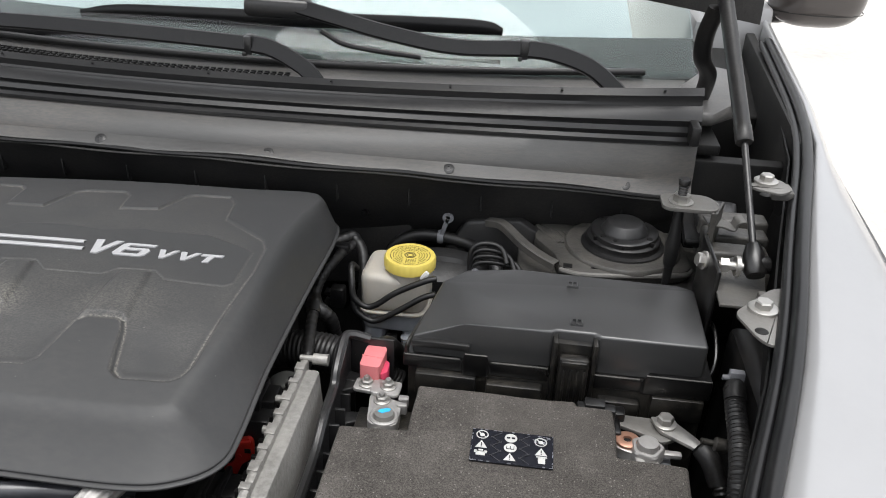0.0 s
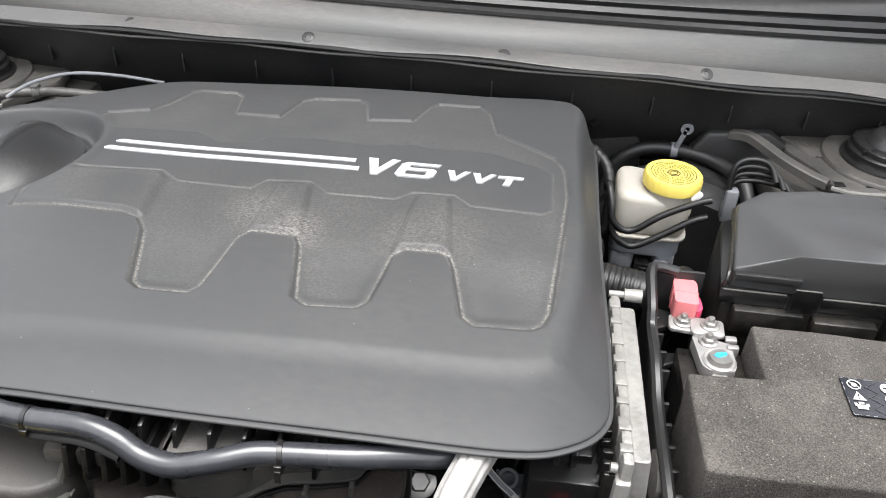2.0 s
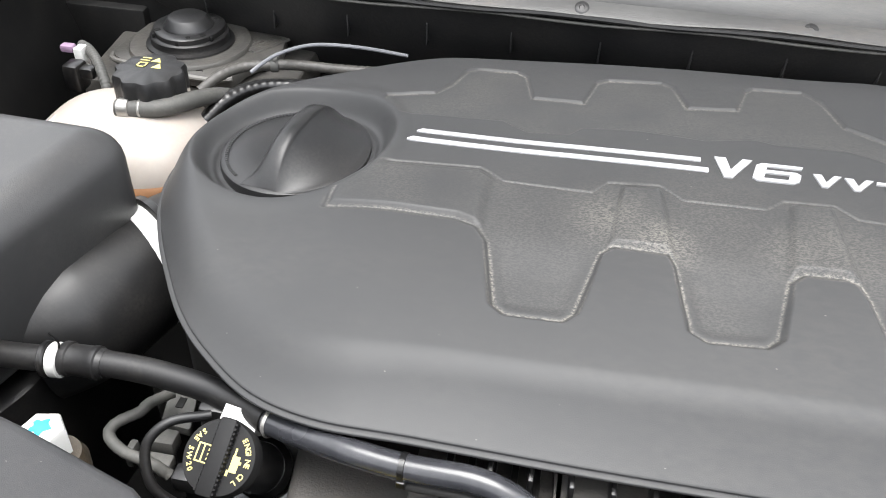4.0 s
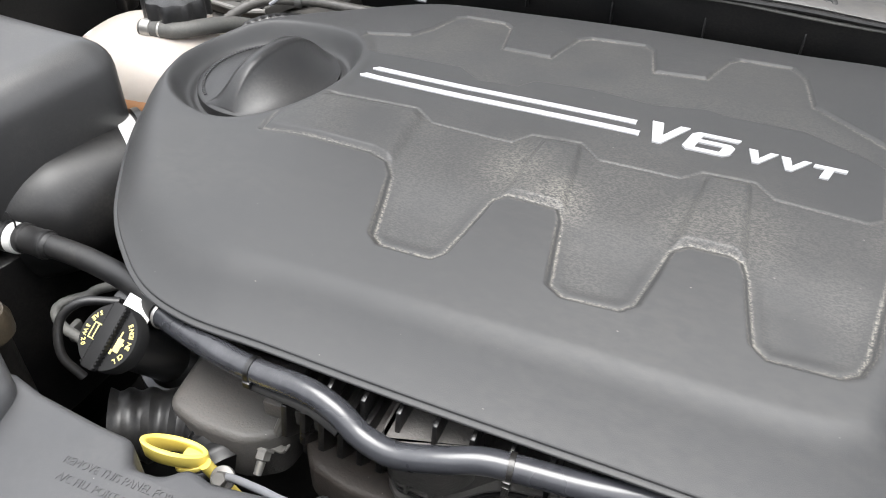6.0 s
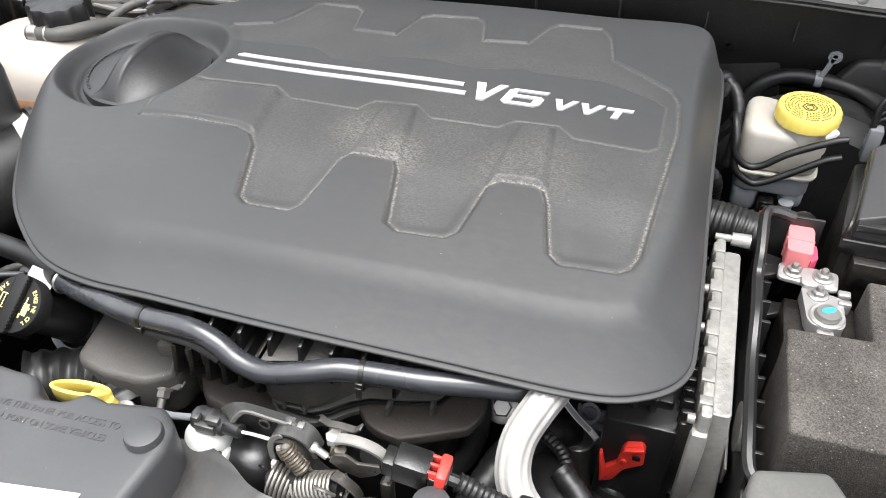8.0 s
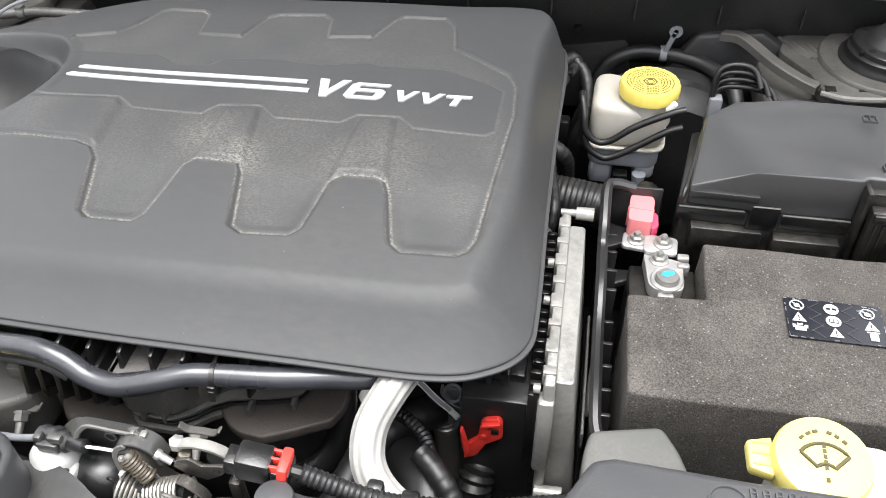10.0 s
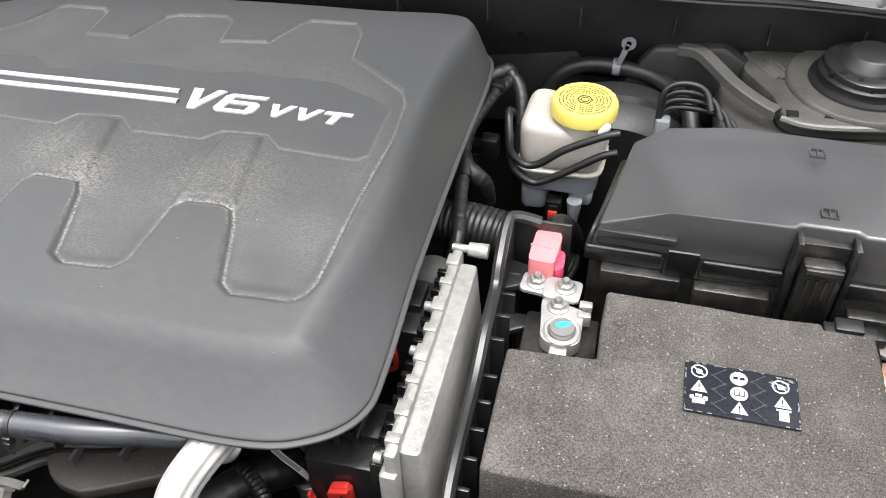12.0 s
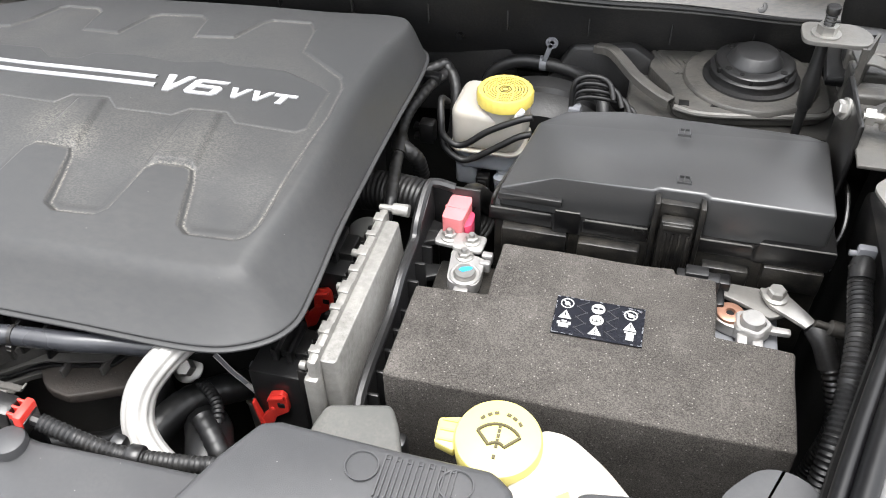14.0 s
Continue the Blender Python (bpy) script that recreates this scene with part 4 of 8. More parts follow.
def tri_symbol(x, y, s):
    symbol(prism([(x - s, y - s * 0.75), (x + s, y - s * 0.75), (x, y + s * 1.05)], SZ, SZ + 0.0004, 0))
    part("symbol_mark", join(box(x - 0.0004, x + 0.0004, y - s * 0.2, y + s * 0.45, SZ + 0.0004, SZ + 0.0007, 0), box(x - 0.0004, x + 0.0004, y - s * 0.58, y - s * 0.38, SZ + 0.0004, SZ + 0.0007, 0)), "sticker", st, smooth=False)


ring_symbol(-0.0165, 0.5810, 0.0054)
full_symbol(0.0085, 0.5800, 0.0055, [(-0.0036, -0.0006, -0.001, 0.001), (0.0006, 0.0036, -0.001, 0.001)])
ring_symbol(0.0345, 0.5790, 0.0054)
tri_symbol(-0.0165, 0.5680, 0.0052)
full_symbol(0.0085, 0.5675, 0.0055, [(-0.0034, -0.0002, -0.002, -0.0014), (0.0002, 0.0034, -0.002, -0.0014), (-0.0003, 0.0003, -0.002, 0.002), (0.0028, 0.0034, -0.002, 0.002), (-0.0034, -0.0028, -0.002, 0.002)])
tri_symbol(0.0350, 0.5660, 0.0052)
symbol(join(box(-0.0205, -0.0125, 0.5545, 0.5590, SZ, SZ + 0.0004, 0), box(-0.022, -0.0195, 0.5575, 0.5605, SZ, SZ + 0.0004, 0), box(-0.0135, -0.011, 0.5575, 0.5605, SZ, SZ + 0.0004, 0), box(-0.0185, -0.0145, 0.5600, 0.5618, SZ, SZ + 0.0004, 0)))
tri_symbol(0.0085, 0.5555, 0.0052)
symbol(join(box(0.0325, 0.0385, 0.5520, 0.5590, SZ, SZ + 0.0004, 0), box(0.0310, 0.0400, 0.5595, 0.5608, SZ, SZ + 0.0004, 0)))
for i in range(6):
    for k in range(2):
        q = Matrix.Translation((-0.004 + 0.0245 * k, 0.5535 + 0.0058 * i, SZ - 0.0001)) @ pose(0, 0, 0, 0, 0, 38 if i % 2 else -38)
        part("hatch_line", box(-0.006, 0.006, -0.00025, 0.00025, 0, 0.0002, 0, m=q), "panel", st, smooth=False)

# positive terminal clamp, pink boot and cable
pos = thing("positive_terminal", "grey metal battery clamp with blue mark and pink boot", "battery terminal", (-0.112, 0.62, 0.926))
part("post", lathe([(0.0100, 0.920), (0.0096, 0.9445), (0.0088, 0.9462), (0.001, 0.9465)], 28, Matrix.Translation((-0.110, 0.6125, 0))), "steel", pos, "round lead post with a worn top")
part("blue_mark", prism([(-0.1155, 0.6120), (-0.1115, 0.6100), (-0.1050, 0.6140), (-0.1040, 0.6170), (-0.1075, 0.6178), (-0.1135, 0.6155)], 0.9464, 0.9469, 0), "blue", pos, "small blue paint mark")
part("clamp", prism(round_poly([(-0.1245, 0.600), (-0.096, 0.600), (-0.0965, 0.632), (-0.1015, 0.647), (-0.1300, 0.647), (-0.1270, 0.628)], 0.011, 6), 0.929, 0.9405, 0.0022, 3), "lead", pos, "cast grey clamp with rounded end")
part("clamp_rim", lathe([(0.0105, 0.9395), (0.0138, 0.9395), (0.0138, 0.9418), (0.0125, 0.9430), (0.0105, 0.9425)], 32, Matrix.Translation((-0.110, 0.6125, 0)), closed=False), "lead", pos)
part("clamp_lip", join(box(-0.1170, -0.1040, 0.5935, 0.6015, 0.926, 0.9375, 0.0018), lathe([(0.0022, 0), (0.0022, 0.0012)], 10, Matrix.Translation((-0.1105, 0.5932, 0.9325)) @ pose(0, 0, 0, 90, 0, 0))), "lead", pos)
part("clamp_ear", join(box(-0.1010, -0.0910, 0.628, 0.634, 0.932, 0.9430, 0.0015), box(-0.1010, -0.0910, 0.638, 0.645, 0.932, 0.9430, 0.0015), box(-0.1020, -0.0960, 0.630, 0.643, 0.930, 0.9375, 0.0010)), "lead", pos, "slotted clamping ear")
part("bus_plate", join(prism(round_poly([(-0.1300, 0.6415), (-0.1015, 0.6400), (-0.1000, 0.6620), (-0.1285, 0.6640)], 0.005), 0.9405, 0.9445, 0.001), prism(round_poly([(-0.1480, 0.6480), (-0.1210, 0.6450), (-0.1230, 0.6650), (-0.1460, 0.6680)], 0.005), 0.9380, 0.9420, 0.001)), "lead", pos)
for bx, by, bz in ((-0.1160, 0.6360, 0.9405), (-0.1130, 0.6530, 0.9445), (-0.1350, 0.6570, 0.9420)):
    hexbolt(pos, (bx, by, bz), r=0.0060, h=0.0050, washer=0.0082)
    part("stud", lathe([(0.0031, 0), (0.0031, 0.0085), (0.0024, 0.0095)], 12, Matrix.Translation((bx, by, bz))), "steel", pos)
part("boot", prism(round_poly([(-0.1440, 0.6630), (-0.1240, 0.6610), (-0.1215, 0.6930), (-0.1260, 0.7010), (-0.1390, 0.7020), (-0.1425, 0.6950)], 0.004, 4), 0.9400, 0.9595, 0.0040, 4), "pink", pos, "pink plastic boot")
part("boot_band", prism([(-0.1445, 0.6790), (-0.1222, 0.6770), (-0.1220, 0.6785), (-0.1444, 0.6805)], 0.9390, 0.9602, 0.0005), "pink", pos)
part("boot_flap", prism(round_poly([(-0.1235, 0.6640), (-0.1170, 0.6700), (-0.1175, 0.6860), (-0.1225, 0.6900)], 0.003), 0.930, 0.949, 0.002), "pinkdark", pos, "darker pink side flap of the boot")
solo("positive_cable", tube([(-0.131, 0.699, 0.948), (-0.126, 0.725, 0.940), (-0.118, 0.750, 0.90), (-0.125, 0.775, 0.82)], 0.012), "black", "thick black battery cable below the pink boot", "cable")

# negative terminal
neg = thing("negative_terminal", "dusty grey metal clamp and strap with copper washer", "battery terminal", (0.132, 0.622, 0.9175))
part("post", lathe([(0.0105, 0.914), (0.0102, 0.9370), (0.0092, 0.9395), (0.001, 0.9398)], 28, Matrix.Translation((0.134, 0.620, 0))), "lead", neg)
part("clamp", lathe([(0.0150, 0.922), (0.0152, 0.9325), (0.0135, 0.9345), (0.0108, 0.9345), (0.0108, 0.922)], 28, Matrix.Translation((0.134, 0.620, 0)), lobes=5, lobe=0.07), "lead", neg, "toothed cast clamp ring")
part("copper_washer", lathe([(0.0115, 0.9300), (0.0115, 0.9325), (0.0105, 0.9332), (0.0042, 0.9332), (0.0038, 0.9305)], 28, Matrix.Translation((0.1165, 0.6290, 0))), "copper", neg, "dull copper washer")
part("washer_hole", lathe([(0.0036, 0.9303), (0.0034, 0.9312)], 12, Matrix.Translation((0.1165, 0.6290, 0))), "deep", neg)
part("washer_seat", prism(round_poly([(0.103, 0.622), (0.114, 0.615), (0.130, 0.612), (0.132, 0.628), (0.126, 0.640), (0.106, 0.640)], 0.005), 0.918, 0.9298, 0.002), "steel", neg)
part("strap", prism(round_poly([(0.104, 0.664), (0.104, 0.650), (0.128, 0.640), (0.148, 0.628), (0.162, 0.636), (0.158, 0.662)], 0.004), 0.929, 0.9335, 0.0010), "dustysteel", neg, "bent steel strap plate")
part("sensor_block", join(box(0.102, 0.115, 0.652, 0.666, 0.930, 0.9420, 0.002), box(0.103, 0.111, 0.632, 0.653, 0.928, 0.9360, 0.002)), "black", neg, "small black sensor plug")
part("cable_lug", prism(round_poly([(0.139, 0.660), (0.146, 0.640), (0.164, 0.628), (0.178, 0.618), (0.186, 0.624), (0.180, 0.634), (0.160, 0.658)], 0.004), 0.9345, 0.9380, 0.0010), "steel", neg, "bright cable lug")
hexbolt(neg, (0.152, 0.650, 0.9385), r=0.0078, h=0.0080, washer=0.0108)
part("claw", join(box(0.122, 0.131, 0.598, 0.610, 0.921, 0.930, 0.002), box(0.135, 0.144, 0.597, 0.609, 0.920, 0.928, 0.002), box(0.145, 0.166, 0.617, 0.6245, 0.924, 0.9295, 0.002)), "lead", neg)
solo("negative_cable", tube([(0.180, 0.623, 0.938), (0.190, 0.612, 0.932), (0.203, 0.594, 0.905), (0.212, 0.580, 0.87), (0.208, 0.575, 0.82), (0.20, 0.575, 0.74)], 0.0085, 8, 14, 0.0014, 0.005), "black", "black corrugated negative battery cable", "cable")
solo("cable_sleeve", tube([(0.182, 0.6215, 0.9375), (0.190, 0.612, 0.931), (0.198, 0.601, 0.916)], 0.0098), "rubber", "black heat-shrink sleeve on the battery cable", "cable sleeve")

def bent_rail(pts):
    return tube(pts, 0.0022, 5, 8)


# ---- fuse box ----
fuse = thing("fuse_box", "black plastic fuse box with a sloping lid and front latch", "fuse box", (0.05, 0.75, 0.80))


def lid():
    def top(x, y):
        return 1.0055 - 0.0225 * float(np.clip((-0.046 - x) / 0.050, 0, 1)) - 0.004 * float(np.clip((y - 0.76) / 0.05, 0, 1))
    poly = [(-0.096, 0.688), (-0.046, 0.686), (0.040, 0.686), (0.044, 0.690), (0.081, 0.690), (0.085, 0.685), (0.186, 0.684), (0.189, 0.797), (0.170, 0.806), (0.0, 0.810), (-0.052, 0.802), (-0.078, 0.790)]
    return prism(poly, 0.962, 1.0, 0.0035, 3, top=top)


fl = part("lid", lid(), "lid", fuse, "smooth satin black lid")
def flange_top(x, y):
    return 0.9745 if -0.0445 < x < -0.0185 else 0.9720 if x > 0.130 else 0.9650


part("lid_flange", prism([(-0.104, 0.682), (-0.0450, 0.6805), (-0.0440, 0.6765), (-0.0190, 0.6765), (-0.0180, 0.6805), (0.040, 0.6805), (0.040, 0.700), (0.083, 0.700), (0.083, 0.6785), (0.1290, 0.6785), (0.1310, 0.6755), (0.195, 0.6755), (0.196, 0.80), (0.17, 0.812), (-0.05, 0.812), (-0.086, 0.795)], 0.950, 0.9655, 0.0018,
                           top=flange_top), "black", fuse, "stepped lid flange with worn edges")
part("base", prism([(-0.100, 0.686), (0.192, 0.680), (0.192, 0.805), (-0.084, 0.805)], 0.80, 0.958, 0.004), "dusty", fuse, "dusty lower tray")
part("latch_pocket", join(box(0.041, 0.0455, 0.674, 0.70, 0.925, 1.001, 0.0012), box(0.0790, 0.0835, 0.674, 0.70, 0.925, 1.001, 0.0012), box(0.0455, 0.079, 0.683, 0.70, 0.93, 0.995, 0.001)), "dusty", fuse)
_l = part("latch", join(box(0.0480, 0.0765, 0.6690, 0.681, 0.925, 0.986, 0.0025), box(0.0495, 0.0750, 0.6660, 0.672, 0.978, 0.985, 0.002)), "dusty", fuse, "ribbed dusty clip latch")
for i in range(4):
    part("latch_rib", box(0.0525 + 0.0062 * i, 0.0550 + 0.0062 * i, 0.6672, 0.670, 0.930, 0.975, 0.0008), "dusty", _l)
for x0, x1, z0, z1 in ((-0.09, -0.03, 0.925, 0.95), (-0.02, 0.035, 0.92, 0.945), (0.09, 0.13, 0.915, 0.94), (0.14, 0.19, 0.925, 0.95)):
    part("side_rib", box(x0, x1, 0.672, 0.688, z0, z1, 0.002), "dusty", fuse)
part("lid_step", prism([(-0.096, 0.6810), (-0.038, 0.6800), (-0.038, 0.688), (-0.094, 0.690)], 0.975, 0.9825, 0.0012), "satin", fl)
part("side_rail", bent_rail([(-0.1015, 0.686, 0.962), (-0.098, 0.690, 0.978), (-0.086, 0.745, 0.979), (-0.075, 0.800, 0.976)]), "dusty", fuse, "worn edge rail")
# Pale strips carry both the flange's edge highlight and its dust.
for x0, x1, y, z in ((-0.102, -0.047, 0.6812, 0.9650), (-0.0425, -0.0205, 0.6770, 0.9745), (-0.016, 0.039, 0.6810, 0.9650), (0.084, 0.1275, 0.6788, 0.9650), (0.1325, 0.194, 0.6760, 0.9720)):
    part("dusty_ledge_glint", box(x0, x1, y - 0.0004, y + 0.0016, z - 0.0008, z + 0.0004, 0.0003), "shroud", fuse, "pale strip for the highlight and dust on the flange edge")
# raised hinge hook at the right end
part("side_hook", tube([(0.188, 0.70, 0.935), (0.203, 0.715, 0.965), (0.205, 0.745, 0.985), (0.200, 0.765, 0.988), (0.192, 0.775, 0.985)], 0.0022, 8, 8), "black", fuse)
# embossed marks on the lid
_em = []
for x, y in ((0.060, 0.775), (0.063, 0.702)):
    z = 1.0058
    _em += [box(x - 0.006, x + 0.006, y - 0.0005, y + 0.0005, z - 0.002, z + 0.0004, 0), box(x - 0.0005, x + 0.0005, y, y + 0.010, z - 0.002, z + 0.0004, 0), box(x - 0.006, x - 0.005, y, y + 0.008, z - 0.002, z + 0.0004, 0), box(x + 0.005, x + 0.006, y + 0.002, y + 0.010, z - 0.002, z + 0.0004, 0), box(x - 0.004, x + 0.004, y + 0.009, y + 0.010, z - 0.002, z + 0.0004, 0)]
part("moulded_mark", join(*_em[:5]), "lid", fl, smooth=False)
part("moulded_mark", join(*_em[5:]), "lid", fl, smooth=False)

# ---- brake fluid reservoir ----
res = thing("brake_fluid_reservoir", "yellowed white plastic brake fluid tank with a yellow screw cap", "fluid reservoir", (-0.137, 0.87, 0.85))


part("tank", prism(round_poly([(-0.183, 0.842), (-0.104, 0.842), (-0.100, 0.905), (-0.180, 0.916)], 0.018), 0.906, 0.955, 0.009, 4, top=lambda x, y: 0.956 - 0.10 * max(0, x + 0.15)), "tank", res, "yellowed translucent tank")
part("seam", prism(round_poly([(-0.185, 0.840), (-0.102, 0.840), (-0.098, 0.907), (-0.182, 0.918)], 0.018), 0.9035, 0.907, 0.0012), "tank", res)
part("neck", lathe([(0.0265, 0.930), (0.0262, 0.962)], 36, Matrix.Translation((-0.126, 0.868, 0))), "tank", res)
part("lower_tank", prism(round_poly([(-0.181, 0.844), (-0.106, 0.844), (-0.104, 0.900), (-0.178, 0.905)], 0.016), 0.880, 0.9045, 0.004, 3), "tankgrey", res, "frosted grey lower tank")
part("tank_leg", prism(round_poly([(-0.178, 0.846), (-0.152, 0.846), (-0.152, 0.895), (-0.176, 0.895)], 0.008), 0.855, 0.884, 0.004), "tankgrey", res)
part("tank_leg", prism(round_poly([(-0.131, 0.846), (-0.108, 0.846), (-0.108, 0.895), (-0.131, 0.895)], 0.008), 0.866, 0.884, 0.004), "tankgrey", res)
cap = part("cap", lathe([(0.0285, 0.9595), (0.0305, 0.9605), (0.0308, 0.971), (0.0292, 0.974), (0.0285, 0.9742), (0.0278, 0.9732), (0.001, 0.9735)], 72, Matrix.Translation((-0.126, 0.868, 0)), 24, 0.012), "yellow", res, "bright yellow screw cap with dark printing")
_cm = Matrix.Translation((-0.126, 0.868, 0.9737))
part("cap_print", lathe([(0.0075, 0), (0.0075, 0.0004), (0.0062, 0.0004), (0.0062, 0)], 6, _cm, closed=False), "ink", cap, smooth=False)
part("cap_print", lathe([(0.0045, 0), (0.0045, 0.0004), (0.0035, 0.0004), (0.0035, 0)], 6, _cm, closed=False), "ink", cap, smooth=False)
_tx = []
for rr, n_ in ((0.0110, 24), (0.0140, 32), (0.0170, 40), (0.0200, 48), (0.0235, 58)):
    for i in range(n_):
        if (i * 7 + int(rr * 1e4)) % 6 == 0:
            continue
        _tx.append(box(-0.0005, 0.0005, -0.0008, 0.0008, 0, 0.0003, 0, m=_cm @ pose(0, 0, 0, 0, 0, 360 * i / n_) @ Matrix.Translation((rr, 0, 0))))
part("cap_lettering", join(*_tx), "ink", cap, "rings of small dark print", smooth=False)
part("outlet", lathe([(0.002, 0.842), (0.0045, 0.848), (0.0075, 0.876)], 16, Matrix.Translation((-0.124, 0.841, 0))), "tankgrey", res)
part("level_plug", join(box(-0.151, -0.136, 0.834, 0.848, 0.845, 0.876, 0.002), box(-0.148, -0.139, 0.831, 0.838, 0.862, 0.873, 0.001)), "black", res)
part("plug_lock", box(-0.148, -0.139, 0.8285, 0.833, 0.856, 0.868, 0.001), "red", res, "small red plug lock")
for pts in ([(-0.192, 0.875, 0.945), (-0.193, 0.852, 0.962), (-0.189, 0.834, 0.950), (-0.186, 0.828, 0.934), (-0.174, 0.827, 0.923), (-0.160, 0.827, 0.925), (-0.137, 0.829, 0.943), (-0.104, 0.831, 0.961), (-0.09, 0.833, 0.965)],
            [(-0.192, 0.842, 0.955), (-0.188, 0.832, 0.936), (-0.183, 0.827, 0.917), (-0.169, 0.825, 0.906), (-0.157, 0.825, 0.906), (-0.135, 0.827, 0.919), (-0.106, 0.83, 0.939), (-0.09, 0.832, 0.945)]):
    solo("brake_pipe", tube(pts, 0.0036, 8, 12), "rubber", "thin black brake pipe bent round the reservoir", "pipe", group="brake pipes")
solo("pipe_connector", join(box(-0.221, -0.203, 0.852, 0.868, 0.899, 0.926, 0.003), box(-0.228, -0.219, 0.855, 0.865, 0.901, 0.907, 0.001), box(-0.228, -0.219, 0.855, 0.865, 0.914, 0.920, 0.001)), "black", "dark grey electrical plug beside the brake reservoir", "connector")

# brake booster and hoses against the bulkhead
booster = thing("brake_booster", "round black brake booster behind the reservoir", "brake booster", (-0.095, 0.98, 0.80))
part("drum", lathe([(0.02, -0.03), (0.095, -0.02), (0.108, 0.0), (0.108, 0.04)], 48, Matrix.Translation((-0.095, 0.955, 0.815)) @ pose(0, 0, 0, -84, 0, 0)), "pad", booster)
part("rolled_rim", lathe([(0.108, 0.008), (0.113, 0.012), (0.108, 0.016)], 48, Matrix.Translation((-0.095, 0.955, 0.815)) @ pose(0, 0, 0, -84, 0, 0), closed=False), "black", booster)
solo("booster_hose", tube([(-0.181, 0.985, 0.865), (-0.173, 0.995, 0.898), (-0.161, 0.998, 0.920), (-0.136, 1.000, 0.933), (-0.104, 1.000, 0.934), (-0.069, 0.996, 0.930), (-0.046, 0.980, 0.928), (-0.028, 0.952, 0.925), (-0.020, 0.925, 0.905)], 0.0084), "rubber", "thick black rubber hose arching over the booster", "hose")
_tg = Matrix.Translation((-0.1015, 0.994, 0.945)) @ pose(0, 0, 0, 0, 17, 0)
solo("hose_tag", join(box(-0.0030, 0.0030, -0.0010, 0.0010, -0.011, 0.020, 0.0008, m=_tg), lathe([(0.0075, 0), (0.0075, 0.002), (0.0028, 0.002), (0.0028, 0.0)], 24, _tg @ Matrix.Translation((0, 0.001, 0.0215)) @ pose(0, 0, 0, 90, 0, 0)), lathe([(0.0090, -0.004), (0.0096, 0.0), (0.0090, 0.004)], 20, Matrix.Translation((-0.1045, 1.0, 0.934)) @ pose(0, 0, 0, 0, 90, 0), closed=False)), "greyplas", "pale grey plastic tag on the hose", "tag")
for i in range(4):
    z = 0.978 - 0.0085 * i
    e = 0.010 * i
    solo("coiled_pipe", tube([(-0.056, 0.895, 0.93 - 0.004 * i), (-0.057, 0.90, z - 0.012), (-0.048, 0.903, z), (-0.030 + e * 0.3, 0.903, z + 0.002), (-0.018 + e * 0.8, 0.90, z - 0.004), (-0.012 + e, 0.89, z - 0.016)], 0.0030, 8, 10), "rubber", "one of several stacked thin black pipes", "pipe", group="stacked pipes")
solo("pipe_clip", box(-0.060, -0.046, 0.890, 0.905, 0.905, 0.945, 0.003), "greyplas", "pale grey plastic pipe clip", "clip")
solo("pipe_clip", box(-0.107, -0.101, 0.833, 0.839, 0.959, 0.972, 0.002, m=Matrix.Translation((-0.104, 0.836, 0.966)) @ pose(0, 0, 0, 0, 35, 0) @ Matrix.Translation((0.104, -0.836, -0.966))), "label", "white plastic clip on the brake pipes", "clip")
solo("insulation_pad", prism([(-0.08, 0.0), (-0.05, 0.048), (0.02, 0.055), (0.06, 0.03), (0.075, 0.0), (0.06, -0.04), (-0.06, -0.04)], 0, 0.02, 0.006, m=Matrix.Translation((-0.020, 1.015, 0.915)) @ pose(0, 0, 0, 90, 0, 0)), "pad", "black moulded insulation pad on the bulkhead", "insulation")
solo("insulation_pad", prism(round_poly([(-0.14, 0.05), (0.10, 0.04), (0.12, -0.08), (-0.14, -0.10)], 0.04), 0, 0.012, 0.004, m=Matrix.Translation((-0.25, 1.022, 0.93)) @ pose(0, 0, 0, 90, 0, 0)), "pad", "black moulded insulation pad on the bulkhead", "insulation")
solo("bulkhead_stud", lathe([(0.010, 0), (0.010, 0.006), (0.005, 0.008), (0.004, 0.02)], 16, Matrix.Translation((-0.205, 1.0, 0.967)) @ pose(0, 0, 0, 90, 0, 0)), "black", "black fixing stud on the bulkhead", "stud")
solo("support_strut", bent_bar_flat([(-0.043, 1.000, 0.966), (-0.022, 0.985, 0.970), (0.007, 0.943, 0.966), (0.030, 0.921, 0.962), (0.048, 0.908, 0.9600)], 0.0125, 0.0024), "inner", "flat dusty steel support strip beside the strut tower", "strut")

# ---- suspension towers ----
def bent_strip(pts):
    return tube(pts, 0.0035, 4, 8)


